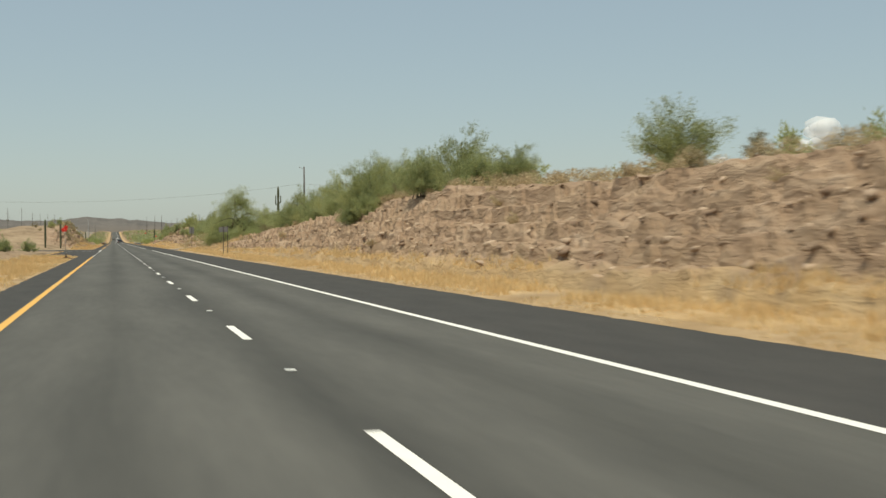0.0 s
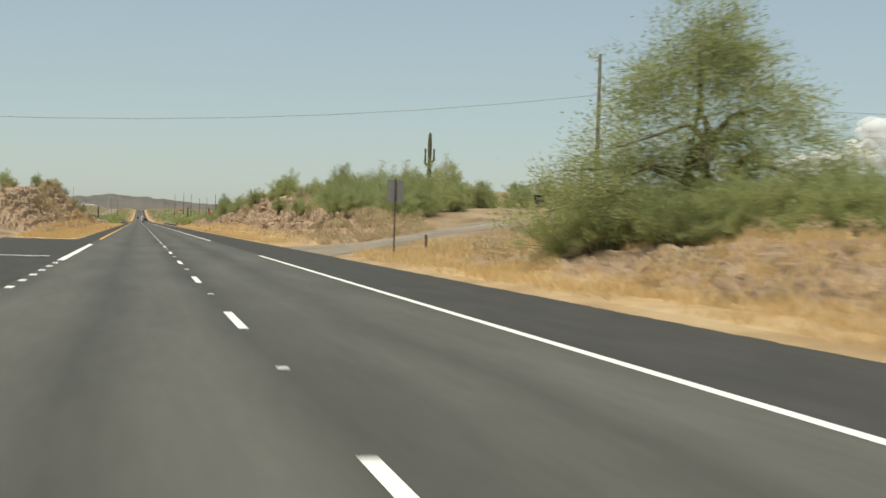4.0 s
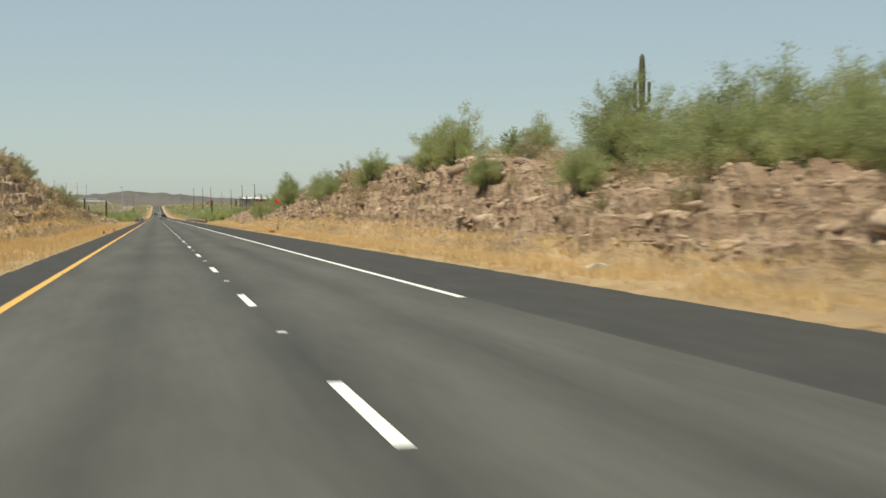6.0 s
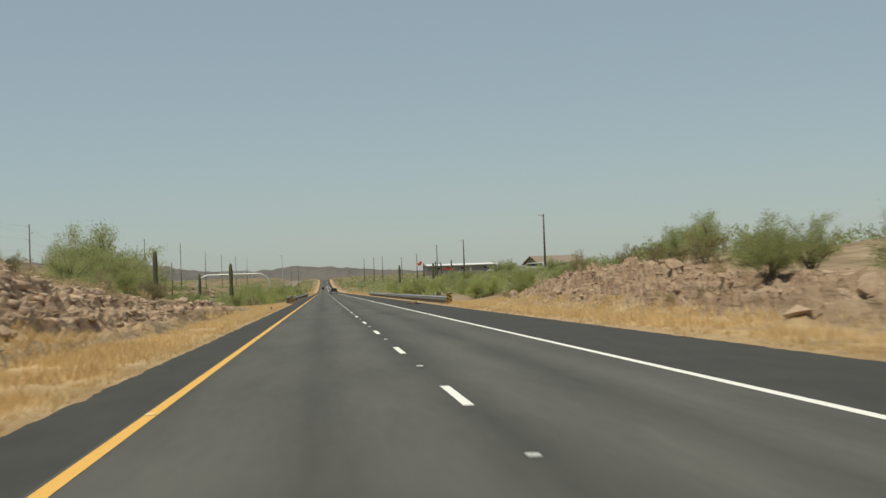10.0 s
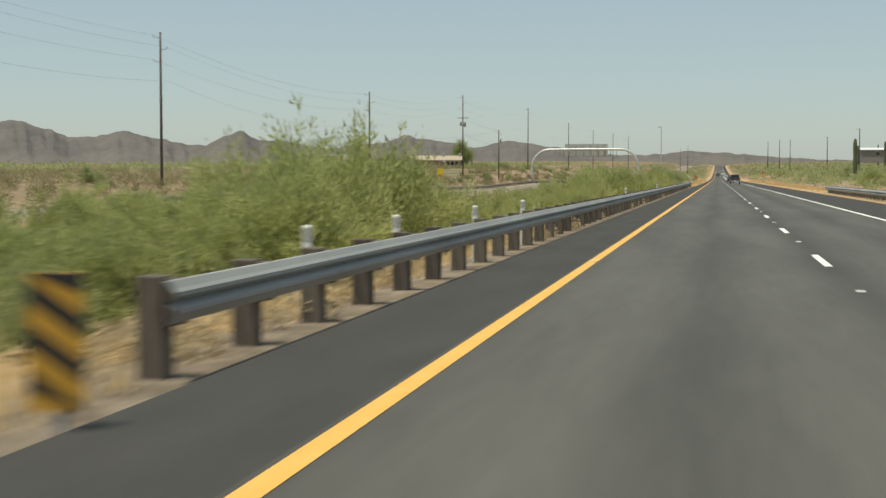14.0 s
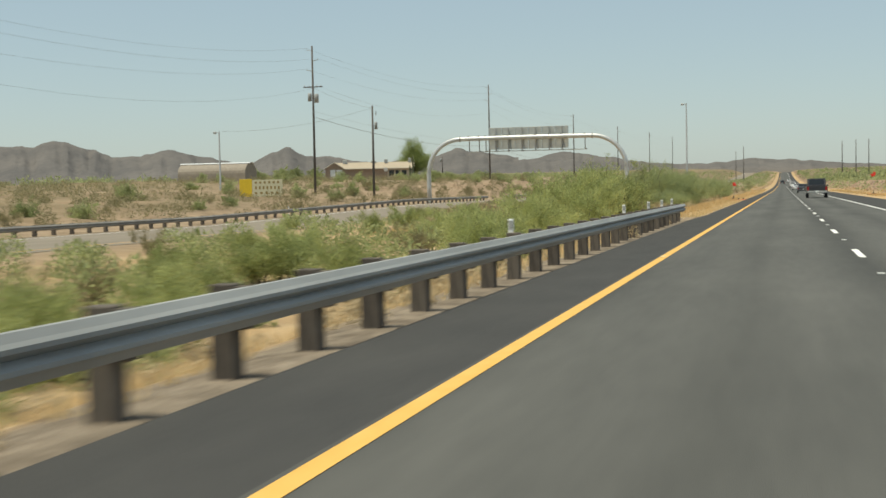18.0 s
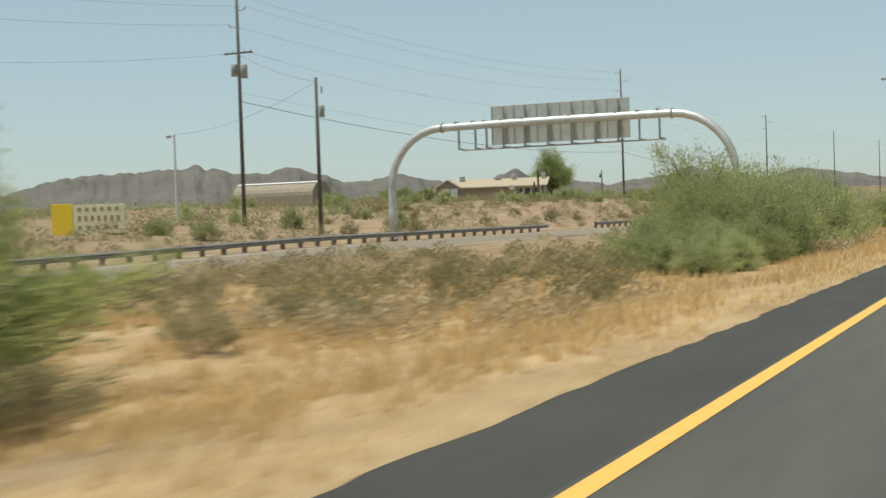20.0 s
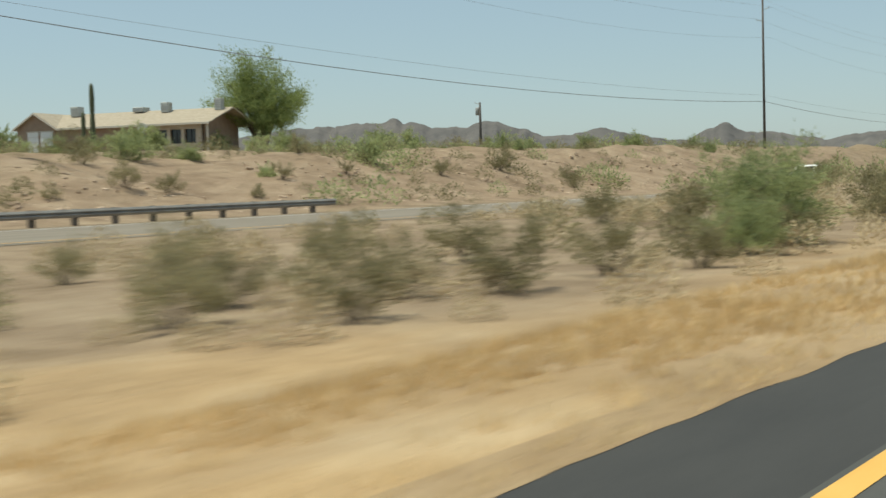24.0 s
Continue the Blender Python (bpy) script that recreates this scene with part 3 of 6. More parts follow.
# side road on the right
sx, sy = np.meshgrid(np.concatenate([ar(10.12, 34, 1.0), [40, 46]]), np.linspace(0, 1, 10))
sy = (np.interp(sx, SIDE_X, SIDE_LO) + 0.4) * (1 - sy) + (np.interp(sx, SIDE_X, SIDE_HI) - 0.4) * sy
bend = np.clip(sx - 12, 0, None) * 0.22
sz = np.interp(sx, [10, 14, 22, 33, 60], [0.0, 0.35, 1.75, 2.1, 2.4])
side = tag_struct(part("side_road", grid_mesh("side_road", sx, sy + bend, sz - 0.006, CONCRETE), CONCRETE), "dusty pale side road climbing from the highway", "road")

ln = np.linspace(13.2, 24, 12)
lx, lw = np.meshgrid(ln, [-0.06, 0.06])
ly = np.interp(lx, [13.2, 19, 24], [213.4, 213.0, 214.4])
part("faded_line", grid_mesh("faded_line", lx, ly + lw, np.interp(lx, [10, 14, 22, 33, 60], [0.0, 0.35, 1.75, 2.1, 2.4]) + 0.004, WHITE_LINE), WHITE_LINE, side, "faded white line on the side road")


def dirt_edge(x, side, y0, y1, seed):
    """Wind-blown dirt lapping over the edge of the asphalt in an uneven line."""
    ys = ar(y0, y1, 0.35)
    lap = 0.02 + 0.2 * np.clip(fbm(ys * 2.2, ys * 0 + seed, 3, seed) - 0.4, 0, 1)
    outer = x + side * 0.42
    zz = land(np.full_like(ys, outer), ys)[0]
    X = np.stack([x - side * lap, np.full_like(ys, x), np.full_like(ys, outer)], 1)
    Z = np.stack([np.full_like(ys, -0.001), np.full_like(ys, 0.004), zz + 0.004], 1)
    me = grid_mesh("dirt_edge", X, np.repeat(ys[:, None], 3, 1), Z, GROUND)
    a = me.attributes.new("zone", "FLOAT_COLOR", "POINT")
    c = np.zeros((X.size, 4), np.float32)
    c[:, 1] = 0.55
    a.data.foreach_set("color", c.ravel())
    return tag_struct(new("dirt_edge", me), "thin drift of pale dirt lapping over the asphalt edge", "ground")


for i, (x, side, y0, y1) in enumerate([(-1.3, -1, -20, 127), (-1.3, -1, 229, 495), (-1.3, -1, 694, 898), (10.12, 1, -20, 195), (10.12, 1, 226, 610)]):
    dirt_edge(x, side, y0, y1, 70 + i)


# ---- vegetation ----
def blades(name, c, a, la, lb, material, rng, floor=0.03):
    """One thin pointed blade at each centre, lying along its own direction."""
    a = a / (np.linalg.norm(a, axis=1)[:, None] + 1e-9)
    b = np.cross(a, rng.normal(size=c.shape))
    b /= np.linalg.norm(b, axis=1)[:, None] + 1e-9
    v = np.stack([c - a * la - b * lb, c - a * la + b * lb, c + a * la], 1).reshape(-1, 3)
    v[:, 2] = np.maximum(v[:, 2], floor)
    return from_np(name, v, np.arange(len(v)).reshape(-1, 3), material)


def plant(name, seed, width, height, limbs, leaves, leaf, material, label, category, stems=7, base=0.12, thick=0.05, low=0.02, fuzz=0.055, lift=0.35, inner=0.25, crown="crown", mast=0.0, tuft=4.0):
    """A desert tree or shrub: limbs fan out of the ground and end in feathery sprays of fine leaf blades."""
    rng = np.random.default_rng(seed)
    az = rng.uniform(0, math.tau, limbs)
    el = np.arcsin(rng.uniform(low, 1.0, limbs) ** 0.9) * (0.4 if mast else 1.0)
    reach = rng.uniform(0.62, 1.0, limbs) * (0.82 + 0.3 * np.sin(az * 2 + seed) * np.cos(el))
    tip = np.stack([np.cos(az) * np.cos(el) * width / 2, np.sin(az) * np.cos(el) * width / 2, np.sin(el) * height], 1) * reach[:, None]
    tip[:, 2] = tip[:, 2] * (0.5 if mast else 1) + 0.1 * height * (not mast)
    foot = rng.normal(size=(limbs, 3)) * base * np.array([1, 1, 0])
    if mast:
        rise = rng.uniform(0, mast, limbs) ** 0.8
        rise[:stems] *= 0.5
        foot[:, 2] += rise * height
        tip = tip * (1 - rise[:, None] * np.array([0.95, 0.95, 0.2])) + foot * np.array([0, 0, 1]) - np.array([0, 0, 0.03 * height])
    mid = foot + (tip - foot) * 0.5 + np.stack([rng.normal(size=limbs) * 0.04 * width, rng.normal(size=limbs) * 0.04 * width, np.full(limbs, lift * 0.3) * height * np.cos(el)], 1)
    top = thing(name, Matrix(), label, category)
    bm = bmesh.new()
    for k in range(stems):
        f, m, t = Vector(foot[k]), Vector(mid[k]), Vector(tip[k])
        tube([f - Vector((0, 0, 0.2)), f.lerp(m, 0.5) + Vector((0, 0, 0.03 * height)), m, t], [thick, thick * 0.75, thick * 0.5, thick * 0.12], 5, bm, cap=False)
    if mast:
        tube([(0, 0, -0.3), (0.05 * width, 0, 0.3 * height), (0.02 * width, 0, 0.6 * height), (0.03 * width, 0, 0.95 * height)], [thick * 1.6, thick * 1.2, thick * 0.8, thick * 0.2], 7, bm)
    part("trunk", bm, BARK, top)
    # leaves gather in loose tufts along the outer part of every limb, with gaps between them
    w = 0.4 + reach * np.cos(el * 0.6)
    if mast:
        w = reach * (1.1 - rise)
    tufts = int(limbs * tuft)
    own = rng.choice(limbs, tufts, p=w / w.sum())
    t = (inner + (1.02 - inner) * rng.uniform(0, 1, tufts) ** 0.55)[:, None]
    f, m, e = foot[own], mid[own], tip[own]
    heart = (1 - t) ** 2 * f + 2 * t * (1 - t) * m + t ** 2 * e + rng.normal(size=(tufts, 3)) * fuzz * width * 0.55
    out = 2 * (1 - t) * (m - f) + 2 * t * (e - m)
    out /= np.linalg.norm(out, axis=1)[:, None]
    size = fuzz * width * rng.uniform(0.55, 1.5, tufts)
    pick = rng.choice(tufts, leaves, p=size ** 2 / (size ** 2).sum())
    off = rng.normal(size=(leaves, 3))
    off /= np.linalg.norm(off, axis=1)[:, None]
    r = size[pick] * rng.uniform(0, 1, leaves) ** 0.6
    p = heart[pick] + off * r[:, None] * np.array([1, 1, 0.72]) + out[pick] * (size[pick] * rng.uniform(-0.6, 1.0, leaves))[:, None]
    stray = rng.uniform(0, 1, leaves) < 0.04
    p[stray] += off[stray] * (0.8 * size[pick][stray])[:, None]
    a = out[pick] * 0.55 + off * 0.7 + np.array([0, 0, 0.3])
    la = (leaf * rng.uniform(0.6, 1.5, leaves))[:, None]
    part(crown, blades(crown, p, a, la, la * rng.uniform(0.22, 0.42, leaves)[:, None], material, rng), material, top)
    return top


PV = "pale green palo verde tree with a hazy fine crown"
SH = "dense grey-green mesquite shrub on dry ground"
CB = "open olive creosote bush on bare dirt"
DB = "brown dried brush clump on the slope"
KINDS = {
    "pv": [plant("palo_verde_tree", 10 + i, 5.2, 4.1, 64, 24000, 0.043, LEAF_PV, PV, "tree", 14, 0.16, 0.06, low=0.12, fuzz=0.062, inner=0.38) for i in range(4)],
    "mq": [plant("mesquite_shrub", 20 + i, 4.4, 3.0, 72, 22000, 0.045, LEAF_MQ, SH, "shrub", 12, 0.3, 0.045, fuzz=0.068) for i in range(4)],
    "cr": [plant("creosote_bush", 30 + i, 2.3, 1.4, 34, 3200, 0.036, LEAF_CR, CB, "bush", 20, 0.1, 0.011, low=0.1, fuzz=0.07, inner=0.4, tuft=2.4) for i in range(3)],
    "mql": [plant("desert_shrub", 50 + i, 4.2, 2.8, 44, 3600, 0.1, LEAF_MQ, "grey-green desert shrub among dry scrub", "shrub", 6, 0.3, 0.05, fuzz=0.075) for i in range(3)],
    "wk": [plant("wash_shrub", 60 + i, 3.4, 2.2, 60, 16000, 0.042, LEAF_WASH, "rounded bright green shrub crowding the sandy wash", "shrub", 10, 0.3, 0.035, fuzz=0.072) for i in range(3)],
    "db": [plant("dry_brush", 40 + i, 1.3, 0.75, 26, 1500, 0.034, LEAF_DRY, DB, "dry brush", 6, 0.03, 0.01, fuzz=0.07) for i in range(3)],
}
USED = set()
VR = random.Random(5)
GROWN = {"pv": 0.83, "mq": 0.85, "cr": 0.9, "mql": 0.86}


def put(kind, x, y, s=1.0, sz=None, sink=0.05, label="", z=None):
    """Stands one plant of a kind on the ground, turned at random."""
    src = KINDS[kind][VR.randrange(len(KINDS[kind]))]
    zz = ground_z(x, y) if z is None else z
    g = GROWN.get(kind, 1.0)
    stand, grow = pose(x, y, zz - sink, 0, 0, VR.uniform(0, 360)), Vector((s * g, s * g, (sz or s) * g))
    if src.name not in USED:
        USED.add(src.name)
        ob = src
    else:
        ob = copy_thing(src, Matrix())
    ob.matrix_world = stand @ Matrix.Diagonal((*grow, 1))
    if label:
        ob["label"] = label
    return ob


def scatter(kind, x0, x1, y0, y1, n, s0, s1, sink=0.05):
    for k in range(n):
        put(kind, VR.uniform(x0, x1), VR.uniform(y0, y1), VR.uniform(s0, s1), sink=sink)


# trees and shrubs along the right-hand cut
for k, x, y, s in [("pv", 15.5, 80, 0.85), ("pv", 17.5, 84, 0.8), ("pv", 18.5, 70, 0.9), ("mq", 17.6, 64, 0.75), ("pv", 17.4, 41, 0.62), ("cr", 17.5, 36.5, 0.6), ("mq", 17.6, 77, 0.9), ("pv", 17.5, 101, 0.9), ("pv", 19, 108, 0.85), ("mq", 16.6, 96, 0.7),
                   ("pv", 18, 118, 0.8), ("mq", 17.5, 126, 0.8), ("pv", 20, 132, 0.9), ("mq", 18, 142, 0.7), ("pv", 23, 150, 0.9), ("mq", 24, 158, 0.9), ("mq", 22, 164, 1.0), ("mq", 26, 170, 1.1), ("mq", 24, 152, 1.0), ("mq", 21, 147, 0.9),
                   ("pv", 19, 236, 0.8), ("mq", 15.5, 234, 0.75), ("mq", 18.2, 227.5, 0.8), ("mq", 16.8, 229.5, 0.7), ("db", 14.5, 227.5, 0.8), ("db", 13.6, 229, 0.8), ("db", 15.2, 226.8, 0.8), ("db", 12.8, 230.5, 0.8), ("mq", 16.8, 244, 0.9), ("pv", 19, 250, 1.0), ("mq", 18.5, 258, 0.9), ("pv", 20, 262, 0.9), ("mq", 14.6, 262, 0.55), ("mq", 15.2, 252, 0.6), ("pv", 17.5, 284, 0.78), ("cr", 15.5, 280, 1.0), ("mq", 14.5, 292, 0.5), ("mq", 14.2, 305, 0.5),
                   ("cr", 16.8, 315, 1.0), ("mq", 15.6, 322, 0.7), ("cr", 16.5, 330, 0.8), ("pv", 15.2, 352, 0.55), ("mq", 15, 366, 0.6), ("pv", 16.5, 371, 0.6), ("mq", 16, 378, 0.65), ("mq", 17.5, 384, 0.7), ("pv", 16.6, 390, 0.5), ("mq", 18, 399, 0.6), ("cr", 17.5, 404, 1.0), ("pv", 19, 409, 0.6), ("mq", 20, 414, 0.7), ("mq", 21, 422, 0.7), ("cr", 16.5, 408, 0.7),
                   ("pv", 15.0, 389, 0.55), ("pv", 15.5, 371, 0.9), ("mq", 16.0, 368, 0.8), ("pv", 16.0, 362, 0.75), ("pv", 16.6, 353.5, 0.62), ("mq", 15.2, 377, 0.8), ("mq", 14.5, 307.5, 0.9), ("mq", 14.2, 309.5, 0.6), ("mq", 15.0, 291.5, 0.72), ("mq", 14.4, 336, 0.85), ("pv", 14.6, 340, 0.8), ("db", 14.8, 299, 1.6), ("db", 15.2, 296, 1.7), ("db", 14.2, 287, 1.5), ("db", 13.8, 289.5, 1.3),
                   ("mq", 15.6, 66, 0.75), ("mq", 17.8, 98, 0.85), ("mq", 18.2, 105, 0.9), ("mq", 17.6, 113, 0.8), ("mq", 18, 82, 0.8), ("mq", 18.4, 90, 0.9), ("mq", 18, 136, 0.8), ("pv", 18.5, 128, 0.85),
                   ("pv", 30, 262, 1.0), ("mq", 17.4, 232, 0.8), ("mq", 18.6, 238, 0.9), ("mq", 17.2, 240, 0.8), ("pv", 20.5, 242, 1.0), ("pv", 21, 236, 0.95), ("mq", 17.6, 249, 0.9), ("pv", 21.5, 252, 1.1), ("mq", 22, 232, 0.9), ("mq", 25, 236, 0.65), ("mq", 24, 246, 1.1), ("mq", 34, 252, 0.75), ("mq", 44, 250, 0.75), ("mq", 39, 244, 0.68), ("pv", 18.5, 92, 0.8), ("pv", 18.2, 75, 0.7), ("pv", 19.5, 112, 0.8), ("pv", 18.6, 122, 0.75), ("pv", 18.4, 241, 0.8), ("pv", 18.8, 255, 0.85), ("pv", 19.5, 246, 0.9), ("pv", 18.5, 268, 0.6), ("mq", 18.4, 60, 0.5), ("pv", 19, 88, 0.9), ("pv", 17.6, 58, 0.5), ("mq", 28, 240, 0.68), ("mq", 36, 246, 0.82), ("pv", 40, 255, 0.75), ("mq", 42, 236, 0.68), ("mq", 48, 244, 0.75), ("mq", 31, 272, 1.0)]:
    put(k, x, y, s * float(np.interp(y, [60, 120, 132, 170, 228, 240, 262, 275, 300, 350, 370, 420], [1.15, 1.1, 1.4, 1.5, 1.0, 1.0, 1.15, 1.0, 1.05, 1.1, 1.15, 1.15])))
KINDS["big"] = [plant("mesquite_tree", 71, 10.6, 6.2, 170, 74000, 0.05, LEAF_PV, "large spreading mesquite tree beside the highway", "tree", 18, 0.3, 0.11, low=0.0, fuzz=0.05, inner=0.3, mast=0.9, tuft=5.0)]
put("big", 16.9, 175, 1.0)
for k, x, y, q in [("mq", 15.4, 231.5, 0.85), ("mq", 19.6, 229.6, 0.9), ("mq", 21.4, 231, 0.95), ("mq", 23.4, 231.2, 0.8), ("pv", 20.4, 234, 1.05), ("pv", 24.4, 236, 0.95), ("mq", 26.8, 236.5, 0.9), ("mq", 30, 238, 0.9), ("pv", 33.5, 243, 0.9), ("mq", 36.5, 240, 0.9), ("mq", 40, 243, 0.9), ("mq", 17.6, 234.5, 1.0)]:
    put(k, x, y, q)
for k, x, y, q in [("mq", 17.6, 221.6, 0.85), ("mq", 19.4, 223.4, 0.95), ("mq", 18.2, 225.5, 1.0), ("pv", 20.2, 227, 1.1), ("mq", 15.6, 226, 0.75), ("mq", 15.6, 179.5, 0.7), ("mq", 17.0, 181, 0.85), ("mq", 19.2, 181, 0.95), ("mq", 15.0, 177.5, 0.6)]:
    put(k, x, y, q)
put("pv", 15.2, 78, 0.92, 0.95)
put("mq", 14.3, 77.5, 0.62)
put("mq", 14.9, 76, 0.6)
put("pv", 16.9, 277, 1.0, 1.05)
put("mq", 16.2, 279, 0.9)
for x, y, q in [(15.0, 172.5, 0.75), (16.4, 171.5, 0.8), (14.6, 175, 0.8), (19, 171, 0.8), (14.3, 176.5, 0.72), (15.6, 174, 0.7), (18.2, 173, 0.75), (20.2, 173.5, 0.95), (22, 172, 1.05), (24, 173.5, 1.0), (14.0, 178.5, 0.7), (26, 172, 1.1), (21, 176, 1.1)]:
    put("mq", x, y, q)
scatter("db", 12.6, 18, 0, 160, 44, 0.35, 0.85)
scatter("cr", 15.5, 24, -5, 160, 22, 0.35, 0.9)
scatter("db", 12.6, 18, 228, 440, 60, 0.35, 0.85)
scatter("cr", 13.5, 24, 228, 440, 34, 0.35, 0.9)
scatter("db", 11.6, 18, 160, 197, 26, 0.25, 0.55)
scatter("mql", 20, 50, -20, 185, 34, 0.6, 1.0)
scatter("mql", 22, 52, 228, 440, 32, 0.6, 0.95)
scatter("wk", 12.8, 22, 446, 620, 40, 0.55, 0.95)
scatter("mql", 20, 60, 430, 720, 60, 0.7, 1.2)
# left-hand side
for k, x, y, s in [("pv", -9.5, 268, 0.55), ("pv", -9.4, 305.3, 0.55), ("pv", -8.6, 322.5, 0.68), ("pv", -9.6, 337, 0.7), ("db", -7.2, 277, 1.9), ("db", -6.8, 279.5, 1.7), ("db", -8, 303, 1.6), ("db", -7.6, 300.5, 1.6), ("db", -7.2, 330, 1.2), ("cr", -8.8, 345, 1.0), ("cr", -6.8, 350, 1.3), ("cr", -6, 342, 1.1), ("mq", -10, 356, 0.6), ("cr", -9.5, 366, 1.2), ("mq", -11, 384, 0.7), ("pv", -13, 398, 0.8), ("mq", -12, 408, 0.7), ("pv", -13.5, 434, 1.1), ("pv", -14, 442, 1.6), ("pv", -14, 450, 1.85), ("pv", -13.5, 460, 1.6), ("pv", -12.5, 446, 1.1), ("pv", -12.6, 455, 1.2), ("mq", -12.5, 468, 0.9), ("mq", -12.5, 441, 0.8), ("mq", -11, 432, 0.6), ("mq", -11.5, 449, 0.7), ("cr", -8, 427, 1.1), ("mq", -12, 458, 0.8), ("mq", -14, 466, 0.9), ("pv", -12, 464, 1.15), ("mq", -13.6, 446, 1.7), ("mq", -13.4, 455, 1.6), ("mq", -14.5, 438, 1.3), ("mq", -9, 478, 0.6), ("mq", -6.4, 480, 0.6), ("mq", -7.6, 483, 0.7), ("mq", -5.4, 485.5, 0.6), ("mq", -10.5, 484, 0.7), ("cr", -4.8, 478, 0.9), ("mq", -11, 475, 0.7), ("mq", -11, 470, 0.7), ("cr", -8.5, 416, 0.9)]:
    put(k, x, y, s)
scatter("db", -10, -5, 245, 460, 56, 0.35, 0.85)
scatter("db", -7.5, -4.6, 290, 372, 42, 0.6, 1.3)
scatter("cr", -7.5, -4.8, 290, 372, 12, 0.5, 0.9)
scatter("cr", -14, -5.5, 245, 460, 40, 0.4, 1.0)
scatter("mql", -22, -5, -10, 170, 40, 0.4, 0.8)
scatter("wk", -24, -7.5, 494, 516, 34, 0.6, 0.86)
scatter("wk", -24, -9, 516, 545, 16, 0.5, 0.75)
for x, y, q in [(-8.6, 491.5, 0.4), (-7.0, 491, 0.38), (-5.8, 494, 0.42), (-9.6, 493, 0.5), (-5.2, 502, 0.42), (-6.0, 506, 0.5), (-4.8, 510, 0.45)]:
    put("mq", x, y, q)
scatter("wk", -24, -9.5, 480, 497, 30, 0.45, 0.62)
scatter("wk", -24, -6.2, 496, 532, 64, 0.7, 1.02)
scatter("wk", -24, -13, 532, 548, 14, 0.5, 0.75)
scatter("wk", -13, -5, 570, 590, 16, 0.4, 0.6)
scatter("wk", -11, -5.2, 588, 612, 14, 0.8, 1.15)
scatter("wk", -12, -5.2, 655, 690, 14, 0.45, 0.8)
scatter("cr", -20, -3.6, 484, 700, 40, 0.5, 1.0)
scatter("cr", -16, -5, 712, 742, 24, 0.4, 0.75)
scatter("wk", -22, -10, 530, 690, 10, 0.4, 0.7)
scatter("wk", -24, -11, 690, 728, 7, 0.4, 0.6)
for x, y, s in [(-6.2, 516, 0.95), (-6.8, 519.5, 1.15), (-7.2, 523, 1.22), (-6.6, 526.5, 1.2), (-7.4, 529.5, 1.1), (-6.4, 532, 0.85), (-8.6, 525, 1.1), (-8.2, 518, 0.9), (-6.6, 541, 0.7), (-7.0, 546, 0.6),
                (-5.8, 569, 0.62), (-6.4, 573, 0.6), (-7.5, 576, 0.5), (-9, 578, 0.52), (-8, 571, 0.45), (-10.5, 575, 0.5), (-6.6, 579, 0.5), (-11.5, 582, 0.55), (-9.6, 585, 0.6), (-13, 578, 0.5), (-6.5, 584, 0.85), (-7.0, 588, 1.05), (-7.4, 592, 1.15), (-6.6, 596, 1.2), (-7.6, 600, 1.25), (-6.6, 603.5, 1.25), (-8.4, 604.5, 1.1), (-8.8, 596, 1.1), (-8.8, 603, 1.2),
                (-6.9, 617.5, 0.4), (-6.9, 618.5, 0.98), (-7.4, 622, 1.05), (-6.8, 625.5, 1.05), (-7.6, 629, 1.08), (-6.8, 632.5, 0.95), (-7.4, 636, 0.8), (-6.4, 646, 0.6), (-7.2, 649, 0.68), (-6.6, 651.5, 0.6),
                (-6.4, 671, 0.75), (-7.2, 675, 0.85), (-6.6, 680, 0.8), (-7.4, 686, 0.9), (-6.4, 692, 0.8), (-7.2, 698, 0.95), (-7.8, 705, 1.0), (-6.8, 700, 1.15), (-7.3, 707, 1.3), (-6.7, 712, 1.2), (-8.2, 703, 1.3), (-7.6, 694, 1.05), (-8, 715, 1.2)]:
    put("wk", x, y, s * 1.1, s * 1.16 * (1.28 if y < 534 else 1.1 if y < 610 else 1.3 if y < 640 else 1.0))
# the thicket beside the gantry and the shrubs past it
for x, y, s in [(-6.0, 739.5, 0.48), (-7.4, 740.5, 0.52), (-5.7, 742.4, 0.52), (-6.8, 744, 0.62), (-8.4, 742.6, 0.58), (-5.8, 746, 0.66), (-7.2, 747, 0.74), (-9.2, 746, 0.7), (-6.2, 749.5, 0.78), (-7.7, 750.4, 0.88), (-6.2, 753, 0.86), (-7.3, 755.4, 0.92), (-6.1, 757.4, 0.84),
                (-8.7, 757, 0.95), (-7.0, 760, 0.9), (-6.0, 763, 0.8), (-7.9, 763.4, 0.95), (-6.5, 766, 0.8), (-7.7, 768, 0.86), (-6.4, 769.6, 0.62), (-9.1, 769, 0.8), (-9.4, 762, 1.0), (-10.2, 755, 1.0), (-10.4, 773.5, 0.9)]:
    put("mq", x, y, s * 1.42 * (0.8 if y < 748 else 1), s * 1.46 * (0.72 if y < 748 else 1.04))
put("pv", -9.2, 752, 1.2, 1.36)
put("pv", -8.2, 748.6, 0.9, 1.08)
